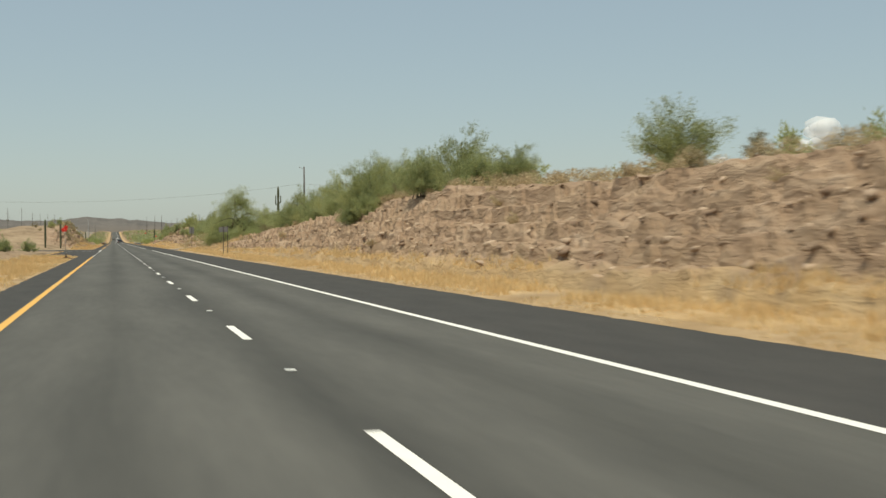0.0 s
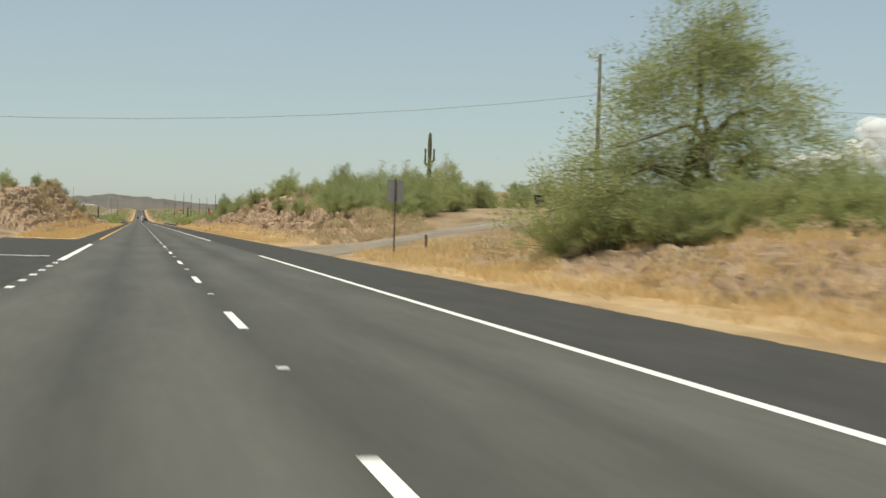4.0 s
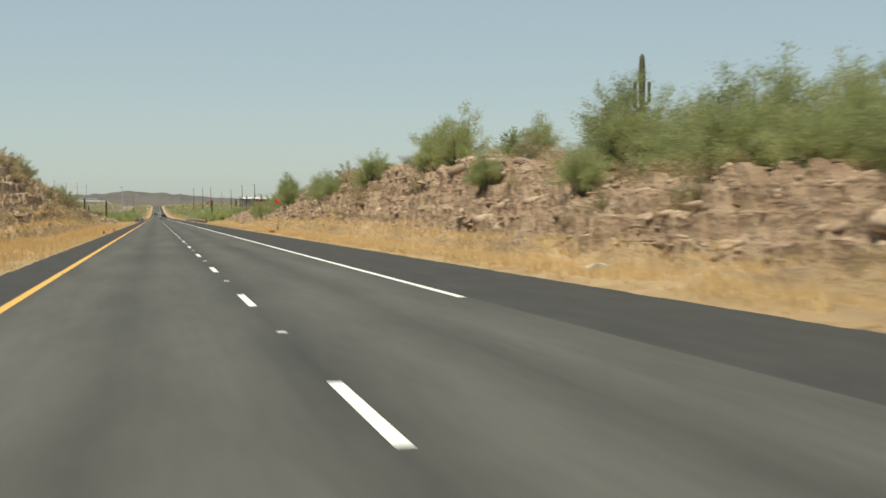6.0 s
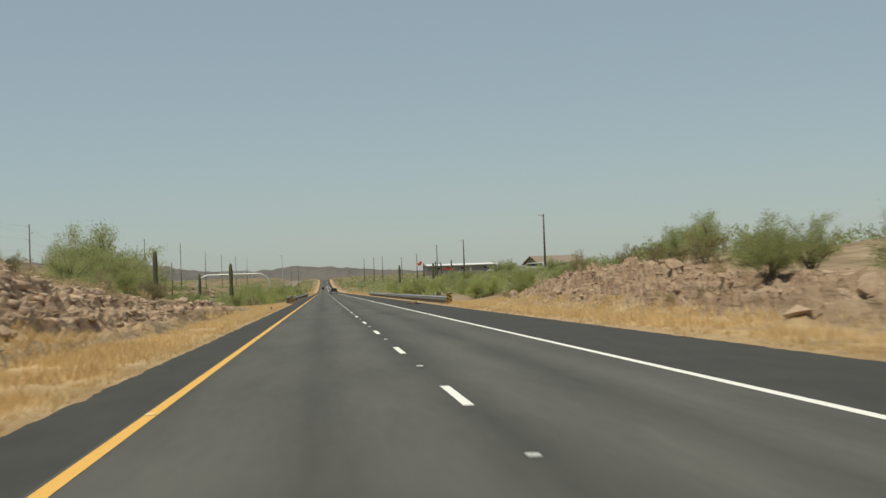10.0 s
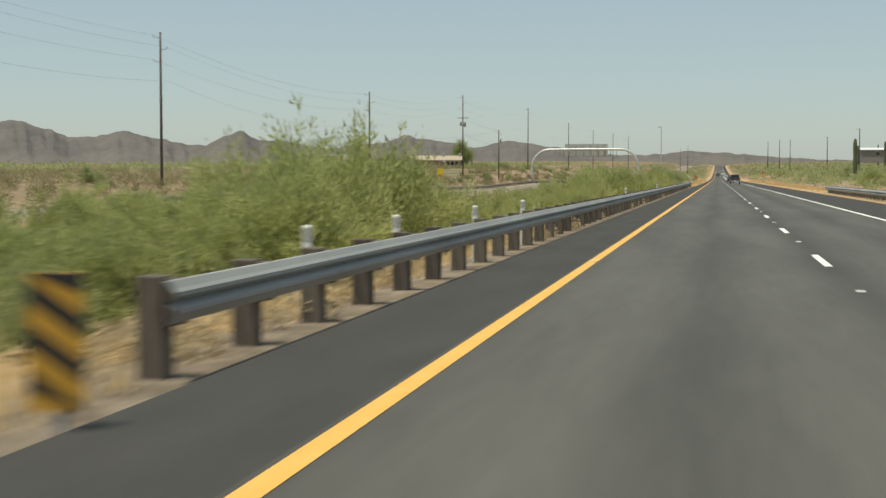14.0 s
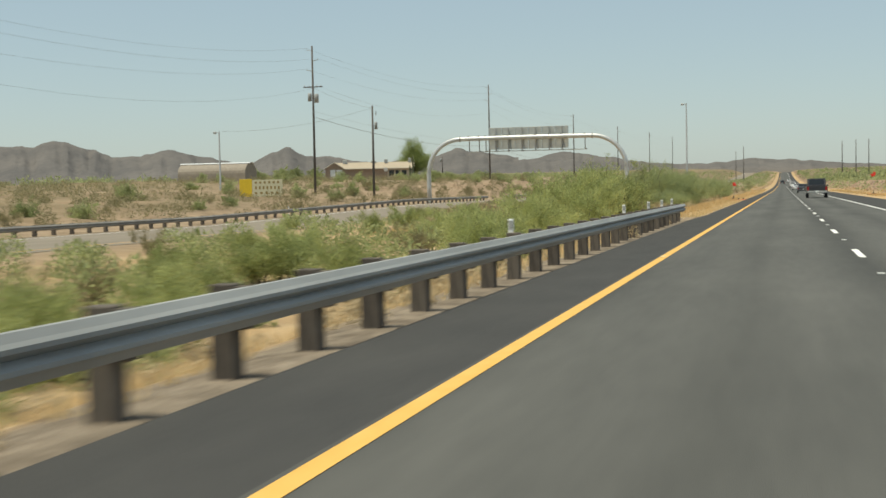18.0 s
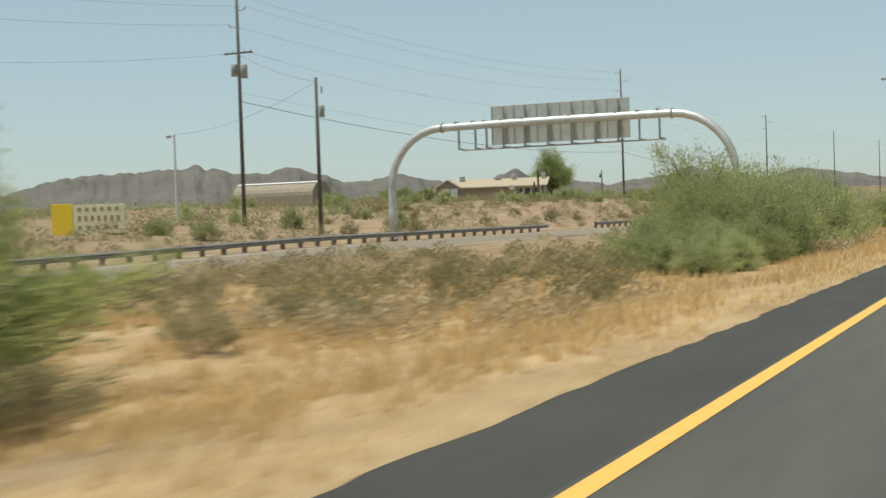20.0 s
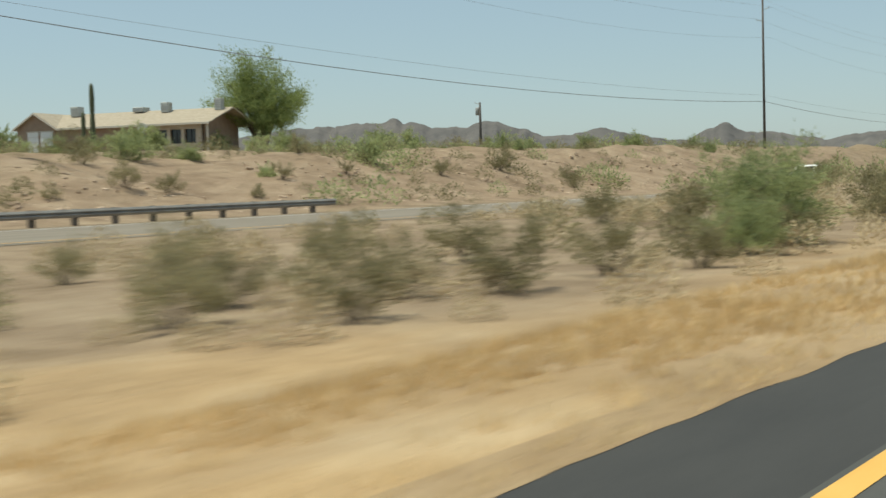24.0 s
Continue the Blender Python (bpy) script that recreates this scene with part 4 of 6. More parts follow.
for x, y, s in [(-8.4, 803, 0.8), (-7.4, 806, 0.85), (-8.8, 808, 0.9), (-6.8, 811, 0.78), (-7.6, 815, 0.85), (-6.4, 818, 0.72), (-7.2, 821, 0.85), (-6.5, 824, 0.85), (-7.2, 827, 0.95), (-7.9, 823.5, 1.0), (-8.6, 828, 1.0), (-6.2, 829.5, 0.62), (-7.6, 819, 0.95), (-6.9, 825.5, 0.95), (-7.2, 812.5, 0.9), (-8.2, 810, 1.0), (-7.0, 809, 0.8), (-9.0, 826, 1.0), (-6.6, 821.5, 0.85)]:
    put("mq", x, y, s * 1.3, 1.12 * float(np.interp(y, [800, 814, 825, 832], [0.98, 0.94, 0.9, 0.55])) * VR.uniform(0.85, 1.05))
for x, y, s in [(-13, 801, 1.3), (-5.0, 793.5, 0.5), (-7.0, 836, 1.3), (-6.2, 833, 0.8), (-12.6, 859, 0.9), (-7.2, 865, 1.2), (-7.0, 868, 1.2), (-9, 864, 1.3), (-7.2, 871, 1.2), (-6.8, 873.5, 1.0), (-11, 873, 1.2), (-12, 870.5, 1.1), (-9.6, 865.5, 1.0), (-8.0, 867, 0.9), (-12.2, 867, 0.8), (-15, 867.5, 0.9), (-7.0, 878, 1.2), (-10, 880, 1.3), (-8, 888, 1.4), (-14, 884, 1.2), (-9, 797, 0.6)]:
    put("cr", x, y, s * 0.72)
put("mq", -8.0, 879.5, 0.9, 1.0)
put("mq", -7.2, 876.5, 0.5)
scatter("cr", -22, -5, 875, 990, 30, 0.6, 1.3)
scatter("db", -20, -3, 700, 900, 24, 0.3, 0.7)
scatter("cr", -58, -41, 560, 990, 70, 0.5, 1.2)
scatter("mql", -80, -46, 560, 990, 70, 0.45, 0.9)
scatter("mql", -110, -60, 860, 1040, 60, 0.7, 1.1)
for k in KINDS.values():
    for src in k:
        if src.name not in USED:
            for o in (*src.children_recursive, src):
                bpy.data.objects.remove(o)


def scrub(name, x0, x1, y0, y1, n, leaves, r0, r1, size, seed, material, label, gap=0.0):
    """Countless low desert bushes, joined: each a loose mound of leaf blades."""
    rng = np.random.default_rng(seed)
    x, y = rng.uniform(x0, x1, n), rng.uniform(y0, y1, n)
    keep = vnoise(x * 0.06, y * 0.06, seed) > gap
    keep &= ~((x < -24.5) & (x > -39.5)) & ~((y > 194) & (y < 214 + 0.25 * np.clip(x - 12, 0, 40)) & (x > 8) & (x < 50)) & ~((x > -101) & (x < -76) & (y > 930) & (y < 960))
    x, y = x[keep], y[keep]
    n = len(x)
    z = land(x, y)[0]
    r = rng.uniform(r0, r1, n)
    c = np.repeat(np.stack([x, y, z], 1), leaves, 0)
    rr = np.repeat(r, leaves)
    d = rng.normal(size=(n * leaves, 3))
    d /= np.linalg.norm(d, axis=1)[:, None]
    d[:, 2] = np.abs(d[:, 2])
    c = c + d * (rr * rng.uniform(0.3, 1.0, n * leaves) ** 0.5)[:, None] * np.array([1, 1, 1.15])
    a = d + 0.8 * rng.normal(size=(n * leaves, 3)) + np.array([0, 0, 0.4])
    la = (size * rr * rng.uniform(0.6, 1.4, n * leaves))[:, None]
    me = blades(name, c, a, la, la * 0.42, material, rng, -9)
    return tagged(new(name, me), label, "scrub", kind="stuff")


scrub("dry_scrub", 15.8, 18.6, -2, 78, 130, 420, 0.3, 0.6, 0.075, 171, LEAF_DRY, "brown dry brush lining the crest of the cut", 0.1)
scrub("dry_scrub", 12.2, 19, 215.5, 225, 110, 520, 0.25, 0.6, 0.075, 181, LEAF_DRY, "tawny dry brush at the corner of the side road", 0.0)
scrub("dry_scrub", 13, 24, 168, 190, 60, 420, 0.25, 0.55, 0.075, 182, LEAF_DRY, "tawny dry brush below the big tree", 0.1)
scrub("dry_scrub", 15.6, 19, 228, 350, 90, 420, 0.3, 0.6, 0.075, 172, LEAF_DRY, "brown dry brush lining the crest of the cut", 0.2)
scrub("dry_scrub", -8, -4.4, 255, 380, 70, 420, 0.25, 0.6, 0.075, 173, LEAF_DRY, "brown dry brush on the rocky slope", 0.2)
scrub("dry_scrub", -4.2, -2.05, 500, 692, 420, 300, 0.12, 0.38, 0.09, 174, LEAF_DRY, "brown dry brush behind the guardrail posts", 0.1)
scrub("dry_scrub", -24, -3.6, 722, 760, 420, 360, 0.25, 0.65, 0.075, 175, LEAF_DRY, "low brown brush covering the median", 0.1)
scrub("dry_scrub", -11, -7.5, 330, 420, 110, 420, 0.3, 0.65, 0.075, 180, LEAF_DRY, "brown dry brush above the rock bank", 0.1)
scrub("low_scrub", -24, -6.0, 724, 756, 130, 420, 0.35, 0.8, 0.07, 176, LEAF_CR, "low olive scrub in the median", 0.1)
scrub("dry_scrub", -24, -4.5, 846, 905, 210, 360, 0.2, 0.6, 0.075, 177, LEAF_DRY, "low brown brush on the bare median", 0.1)
scrub("low_scrub", -24, -7, 858, 930, 60, 520, 0.35, 0.9, 0.06, 178, LEAF_CR, "low olive scrub on the bare median", 0.1)
scrub("dry_scrub", -24, -5, 770, 846, 150, 360, 0.2, 0.5, 0.075, 179, LEAF_DRY, "low brown brush in the straw median", 0.2)
scrub("desert_scrub", -24, -5, 475, 705, 420, 260, 0.4, 1.0, 0.095, 61, LEAF_MQ, "dense green scrub filling the wash", 0.25)
scrub("desert_scrub", -62, -41, 520, 1000, 1000, 170, 0.35, 1.05, 0.085, 62, LEAF_CR, "olive scrub scattered on the dirt slope", 0.3)
scrub("desert_scrub", -130, -62, 520, 1050, 2000, 120, 0.5, 1.4, 0.09, 69, LEAF_CR, "olive scrub on the rising ground", 0.25)
scrub("desert_scrub", -420, -130, 560, 1900, 4600, 36, 1.0, 2.4, 0.18, 63, LEAF_MQ, "grey-green scrub on the far plain", 0.15)
scrub("desert_scrub", 14, 60, 446, 760, 620, 160, 0.7, 1.6, 0.105, 64, LEAF_MQ, "green scrub covering the hillside", 0.2)
scrub("desert_scrub", 12.5, 50, 590, 1000, 800, 130, 0.45, 1.25, 0.1, 70, LEAF_MQ, "green scrub along the low bank", 0.2)
scrub("desert_scrub", 14, 380, 760, 1950, 3000, 36, 1.0, 2.6, 0.22, 65, LEAF_MQ, "grey-green scrub beside the climbing road", 0.25)
scrub("desert_scrub", -60, -4, 900, 1950, 900, 170, 0.7, 1.8, 0.085, 66, LEAF_MQ, "grey-green scrub beside the climbing road", 0.25)
scrub("desert_scrub", 20, 120, -20, 446, 600, 150, 0.7, 1.5, 0.09, 67, LEAF_MQ, "scrub on the land above the rock cut", 0.3)
scrub("desert_scrub", -90, -40, -20, 520, 500, 110, 0.8, 1.8, 0.1, 68, LEAF_MQ, "scrub beyond the opposing carriageway", 0.3)


def straw_patch(name, x0, x1, y0, y1, n, h, seed, bias=0.0):
    """Tufts of dry grass blades; one joined sheet of stuff."""
    rng = np.random.default_rng(seed)
    x, y = rng.uniform(x0, x1, n), rng.uniform(y0, y1, n)
    keep = vnoise(x * 0.8, y * 0.35, seed) + bias > rng.uniform(0.25, 0.75, n)
    x, y = x[keep], y[keep]
    z = land(x, y)[0]
    n, nb = len(x), 6
    bx = np.repeat(x, nb) + rng.normal(size=n * nb) * 0.05
    by = np.repeat(y, nb) + rng.normal(size=n * nb) * 0.05
    bz = np.repeat(z, nb) - 0.03
    hh = h * rng.uniform(0.5, 1.3, n * nb)
    lean = rng.normal(size=(n * nb, 2)) * 0.35 * hh[:, None]
    ang = rng.uniform(0, math.tau, n * nb)
    wx, wy = np.cos(ang) * 0.013, np.sin(ang) * 0.013
    v = np.stack([np.stack([bx - wx, by - wy, bz], 1), np.stack([bx + wx, by + wy, bz], 1), np.stack([bx + lean[:, 0], by + lean[:, 1], bz + hh], 1)], 1).reshape(-1, 3)
    me = from_np(name, v, np.arange(len(v)).reshape(-1, 3), STRAW)
    return tagged(new(name, me), "dry straw-coloured grass along the verge", "grass", kind="stuff")


for i, (x0, x1, y0, y1, n, h) in enumerate([(10.6, 12.8, -5, 195, 7500, 0.28), (10.6, 12.9, 226, 446, 8000, 0.28), (11.5, 17, 150, 200, 4000, 0.32), (15, 28, 178, 205, 3500, 0.28), (-5.0, -1.9, 228, 388, 7600, 0.30), (-3.5, -1.9, 388, 470, 2600, 0.26), (-5, -1.9, -5, 128, 4000, 0.3),
                                            (-14, -1.9, 462, 500, 4200, 0.3), (-4.5, -2.2, 500, 690, 2500, 0.28), (-16, -2.0, 690, 780, 11000, 0.3), (-10, -2.0, 780, 852, 8500, 0.22), (-4.6, -2.0, 852, 890, 2200, 0.2), (-22, -10, 780, 860, 1200, 0.2), (10.6, 13, 606, 900, 2500, 0.3), (-6, -1.9, 890, 1000, 1200, 0.3)]):
    straw_patch("verge_grass", x0, x1, y0, y1, int(n * 1.9), h * 0.8, 100 + i, 0.08)

for i, (y0, y1) in enumerate([(-5, 128), (228, 496), (692, 900)]):
    straw_patch("verge_grass", -1.95, -1.34, y0, y1, int((y1 - y0) * 16), 0.13, 140 + i, 0.1)
    if y0 < 446:
        straw_patch("verge_grass", 10.18, 10.7, y0, min(y1, 446), int((min(y1, 446) - y0) * 12), 0.13, 150 + i, 0.1)


def rubble(name, x0, x1, y0, y1, n, r0, r1, seed, share=0.35):
    """Broken angular rock bedded in the cut face; one joined mass of stuff."""
    rng = np.random.default_rng(seed)
    x, y = rng.uniform(x0, x1, n), rng.uniform(y0, y1, n)
    z, rock, _ = land(x, y)
    keep = rock * vnoise(x * 0.7, y * 0.35, seed) ** 0.7 > rng.uniform(share * 0.4, share * 1.4, n)
    x, y, z = x[keep], y[keep], z[keep]
    n = len(x)
    e = 0.35
    zx = (land(x + e, y)[0] - land(x - e, y)[0]) / (2 * e)
    k = np.array([(-1, -1, -1), (1, -1, -1), (1, 1, -1), (-1, 1, -1), (-1, -1, 1), (1, -1, 1), (1, 1, 1), (-1, 1, 1)], float)
    r = r0 + (r1 - r0) * rng.uniform(0, 1, n) ** 2.2
    size = np.stack([r * rng.uniform(0.5, 1.0, n), r * rng.uniform(0.7, 1.5, n), r * rng.uniform(0.25, 0.6, n)], 1)
    v = k[None] * size[:, None, :] * rng.uniform(0.5, 1.15, (n, 8, 3))
    ang = rng.normal(size=n) * 0.6
    v = np.stack([v[..., 0] * np.cos(ang)[:, None] - v[..., 1] * np.sin(ang)[:, None], v[..., 0] * np.sin(ang)[:, None] + v[..., 1] * np.cos(ang)[:, None], v[..., 2]], -1)
    tilt = np.arctan(np.clip(zx, -1.5, 1.5)) * 0.45 + rng.normal(size=n) * 0.2
    ca, sa = np.cos(tilt)[:, None], np.sin(tilt)[:, None]
    v = np.stack([v[..., 0] * ca - v[..., 2] * sa, v[..., 1], v[..., 0] * sa + v[..., 2] * ca], -1)
    v = v + np.stack([x, y, z - 0.3 * r], 1)[:, None, :]
    q = np.array([(0, 3, 2, 1), (4, 5, 6, 7), (0, 1, 5, 4), (1, 2, 6, 5), (2, 3, 7, 6), (3, 0, 4, 7)])
    f = (np.arange(n)[:, None, None] * 8 + q[None]).reshape(-1, 4)
    return tagged(new(name, from_np(name, v.reshape(-1, 3), f, RUBBLE)), "broken angular tan rock on the cut face", "rock", kind="stuff")


RUBBLE = island_mat("broken_rock", (0.29, 0.205, 0.145), (0.60, 0.455, 0.335), 0.95)
rubble("rubble", 12.0, 17.5, 0, 165, 8000, 0.03, 0.14, 81, 0.7)
rubble("rubble", 12.0, 18.5, 228, 445, 30000, 0.03, 0.15, 82, 0.55)
rubble("rubble", -10.5, -4.3, 236, 470, 25000, 0.03, 0.16, 83, 0.56)
rubble("rubble", -6.6, -3.0, 384, 452, 2600, 0.08, 0.3, 85, 0.5)
rubble("rubble", -7.5, -4.0, 300, 384, 1500, 0.1, 0.36, 86, 0.55)
rubble("rubble", 12.3, 14.6, 8, 130, 1100, 0.07, 0.26, 87, 0.62)
rubble("rubble", 12.6, 16.5, 230, 350, 1800, 0.1, 0.36, 88, 0.56)
rubble("rubble", -52, -39.5, 840, 980, 6000, 0.04, 0.17, 84, 0.18)

# ---- distance ----
HILL = mat("hazy_far_hill", (0.118, 0.114, 0.112), (0.175, 0.162, 0.15), 0.006, 1.0, bump=25, bscale=0.012, spec=0.0)
# aerial haze and scrubby fans mixed into the colour: paler below the crests' bare rock
nt = HILL.node_tree
geo, sep, fan, mixn = nt.nodes.new("ShaderNodeNewGeometry"), nt.nodes.new("ShaderNodeSeparateXYZ"), nt.nodes.new("ShaderNodeMapRange"), nt.nodes.new("ShaderNodeMix")
nt.links.new(geo.outputs["Position"], sep.inputs[0])
nt.links.new(sep.outputs[2], fan.inputs[0])
fan.inputs[1].default_value, fan.inputs[2].default_value = 55, 8
mixn.data_type = "RGBA"
nt.links.new(fan.outputs[0], mixn.inputs[0])
nt.links.new(nt.nodes["Principled BSDF"].inputs["Base Color"].links[0].from_socket, mixn.inputs[6])
mixn.inputs[7].default_value = (0.19, 0.162, 0.135, 1)
nt.links.new(mixn.outputs[2], nt.nodes["Principled BSDF"].inputs["Base Color"])


def hills(name, a0, a1, dist, heights, seed, label, rough=0.06, depth=900):
    """A far ridge between two bearings (degrees left of the road), with crests at the listed degrees above the horizon."""
    na, nd = 420, 18
    A, D = np.meshgrid(np.linspace(a0, a1, na), np.linspace(0, 1, nd))
    crest = np.interp(A, [q[0] for q in heights], [q[1] for q in heights])
    crest = np.tan(np.radians(crest)) * dist * (1 + rough * (fbm(A * 2.6, A * 0 + seed, 5, seed) - 0.5) * 2)
    prof = np.sin(np.clip(D * 1.05, 0, 1) * math.pi / 2) ** 1.2
    gul = 1 - 0.22 * np.abs(fbm(A * 2.2, D * 2, 4, seed + 3) - 0.5) * 2 * np.sin(D * math.pi)
    r = dist - depth * (1 - D)
    X = -np.sin(np.radians(A)) * r
    Y = 640 + np.cos(np.radians(A)) * r
    return tag_struct(new(name, grid_mesh(name, X, Y, np.maximum(crest * prof * gul, 0) - 8 * (1 - D), HILL)), label, "mountain")


hills("mountain_ridge", 62, 11, 4300, [(11, 1.4), (12.2, 1.6), (13.6, 1.86), (14.6, 1.52), (15.8, 1.48), (17, 1.25), (18.9, 1.56), (20.1, 1.72), (20.9, 2.0), (21.6, 1.75), (22.4, 1.38), (23.6, 1.5), (24.6, 1.72), (25.9, 2.05), (26.9, 1.78), (28.1, 1.72), (29, 2.05), (30, 2.4), (30.8, 2.42), (31.4, 2.16), (32.6, 2.22), (34.2, 2.56), (36.4, 2.34), (38.6, 2.26), (39.7, 2.18), (41.8, 1.6), (46, 1.9), (54, 2.2), (62, 2.0)], 4, "rugged brown desert mountains far behind the shrubs")
hills("mountain_ridge", 13, -30, 4150, [(-30, 0.3), (-12, 0.5), (-6, 0.7), (-3.2, 0.85), (-1.6, 0.95), (-0.6, 1.06), (0.6, 1.12), (1.4, 1.18), (2.5, 1.02), (4.2, 0.98), (5.9, 1.13), (7.4, 1.4), (9.1, 1.6), (10.6, 1.35), (13, 1.3)], 9, "low hazy hills where the road meets the sky")


# ---- guardrails ----
WB = [(0.0, 0.155), (0.02, 0.15), (0.055, 0.10), (0.08, 0.075), (0.08, 0.045), (0.045, 0.02), (0.012, 0.0), (0.045, -0.02), (0.08, -0.045), (0.08, -0.075), (0.055, -0.10), (0.02, -0.15), (0.0, -0.155)]
bm = bmesh.new()
box(0.2, 0.2, 1.0, (0, 0, 0.135), 0.008, bm)
POST_ME = bpy.data.meshes.new("post")
bm.to_mesh(POST_ME)
bm.free()
POST_ME.materials.append(POST_WOOD)
bm = box(0.19, 0.15, 0.33, (0, 0, 0.455), 0.006)
BLOCK_ME = bpy.data.meshes.new("blockout")
bm.to_mesh(BLOCK_ME)
bm.free()
BLOCK_ME.materials.append(POST_WOOD)


OLD_STEEL = mat("weathered_brown_steel", (0.25, 0.23, 0.205), (0.36, 0.335, 0.30), 1.5, 0.6, 0.2)


def guardrail(x, y0, y1, side, label, zf=None, spacing=1.905, height=0.465, metal=None):
    """W-beam rail on timber posts and blockouts; side is +1 where traffic passes on its +x side."""
    zf = zf or (lambda y: 0.0)
    rail = thing("guardrail", pose(0, 0, 0), label, "guardrail", "guardrails along the highway")
    ys = np.append(ar(y0, y1, 3.81), y1)
    for i in range(len(ys) - 1):
        bm = bmesh.new()
        a, b = ys[i], ys[i + 1] + 0.12
        rows = []
        for y in (a, b):
            rows.append([bm.verts.new((x + side * (0.19 + p - (0.002 if i % 2 else 0)), y, zf(y) + height + q)) for p, q in WB])
        rows2 = [[bm.verts.new((v.co.x - side * 0.006, v.co.y, v.co.z)) for v in r] for r in rows]
        n = len(WB)
        for k in range(n - 1):
            bm.faces.new((rows[0][k], rows[0][k + 1], rows[1][k + 1], rows[1][k]))
            bm.faces.new((rows2[0][k + 1], rows2[0][k], rows2[1][k], rows2[1][k + 1]))
        bm.faces.new((rows[0][0], rows[1][0], rows2[1][0], rows2[0][0]))
        bm.faces.new((rows[1][n - 1], rows[0][n - 1], rows2[0][n - 1], rows2[1][n - 1]))
        part("rail_beam", bm, metal or GALV, rail)
    y = y0 + 0.3
    while y < y1:
        zz = zf(y)
        part("post", POST_ME, POST_WOOD, rail).location = (x - side * 0.02, y, zz)
        part("blockout", BLOCK_ME, POST_WOOD, rail).location = (x + side * 0.105, y, zz)
        y += spacing
    return rail


guardrail(-1.98, 500.0, 689.5, 1, "galvanised W-beam guardrail on dark timber posts beside the yellow line")
guardrail(10.72, 443.0, 604.0, -1, "galvanised W-beam guardrail on timber posts beyond the shoulder")
opp = lambda y: float(tab(y, OPP_Z))
guardrail(-37.75, 575.0, 815.0, 1, "weathered guardrail along the opposing carriageway", opp, 2.0, metal=OLD_STEEL)
guardrail(-37.75, 829.0, 902.6, 1, "weathered guardrail with a flared end by the dirt bank", opp, 2.0, metal=OLD_STEEL)
STRIPE_Y = plain("marker_yellow", (0.50, 0.27, 0.035), 0.55)
DELIN = plain("delineator_white", (0.75, 0.75, 0.72), 0.5)


def object_marker(x, y, flip, z=0.0):
    """A rail-end panel with slanting black and yellow bars on a short post."""
    t = thing("object_marker", pose(x, y, z), "yellow and black striped marker panel at a rail end", "hazard marker", "rail-end markers")
    part("panel", box(0.32, 0.012, 0.74, (0, 0, 0.46), 0.004), STRIPE_Y, t)
    for k in range(4):
        zc = (0.0 if flip > 0 else 0.2) + k * 0.24
        bm = bmesh.new()
        pts = [(-0.158, zc), (0.158, zc + flip * 0.2), (0.158, zc + flip * 0.2 + 0.12), (-0.158, zc + 0.12)]
        pts = [(a, min(0.828, max(0.092, b))) for a, b in pts]
        if max(q[1] for q in pts) - min(q[1] for q in pts) < 0.05:
            bm.free()
            continue
        bm.faces.new([bm.verts.new((a, -0.0095, b)) for a, b in pts])
        part("stripe", bm, BLACK, t)
    part("post", box(0.06, 0.05, 0.9, (0, 0.035, 0.3), 0.004), GALV, t)
    return t


object_marker(-1.5, 497.9, -1)
object_marker(10.6, 442.8, -1)
bm = box(0.09, 0.035, 1.0, (0, 0, 0.35), 0.01)
DEL_ME = bpy.data.meshes.new("tab")
bm.to_mesh(DEL_ME)
bm.free()
DEL_ME.materials.append(DELIN)
for x, y in [(-2.12, 504.3), (-2.12, 508.1), (-2.12, 513.8), (-2.12, 519.5), (-2.12, 552), (-2.12, 583.5), (-2.12, 655), (-2.12, 671), (-2.12, 678), (-2.12, 683), (-2.12, 687.5), (10.95, 447), (10.95, 452), (10.95, 458), (10.95, 594), (10.95, 600), (-38.0, 609), (-38.0, 664), (-38.0, 739), (-38.0, 845), (-38.0, 880)]:
    d = thing("delineator", pose(x, y, 0 if x > -30 else opp(y)), "slim white delineator post with a pale reflector behind the guardrail", "delineator", "delineators along the rails")
    part("blade", DEL_ME, DELIN, d)
    part("reflector", box(0.07, 0.006, 0.12, (0, -0.021, 0.76)), PANEL_BACK, d)

# ---- sign gantry over the opposing carriageway ----
gantry = thing("sign_gantry", pose(0, 787, 0), "galvanised arched tube gantry carrying road signs seen from behind", "sign gantry")
arc, R = [], 3.9
XL, XR, ZB = -38.5, -15.1, 7.45
arc.append((XL, 0, -0.5))
arc.append((XL, 0, 2.0))
for k in range(9):
    a = math.pi / 2 * k / 8
    arc.append((XL + R - R * math.cos(a), 0, ZB - R + R * math.sin(a)))
for k in range(1, 8):
    arc.append((XL + R + (XR - XL - 2 * R) * k / 8, 0, ZB + 0.04 * math.sin(math.pi * k / 8)))
for k in range(9):
    a = math.pi / 2 * k / 8
    arc.append((XR - R + R * math.sin(a), 0, ZB - R + R * math.cos(a)))
arc.append((XR, 0, 2.0))
arc.append((XR, 0, -0.6))
part("arch_tube", tube(arc, 0.26, 18), GALV_BRIGHT, gantry)
for x in (XL, XR):
    part("base_plate", box(0.9, 0.9, 0.06, (x, 0, 0.12), 0.01), GALV, gantry)
for x in (XL + R, XR - R):
    bm = tube([(x - 0.05, 0, ZB), (x + 0.05, 0, ZB)], 0.34, 18)
    part("flange", bm, GALV, gantry)
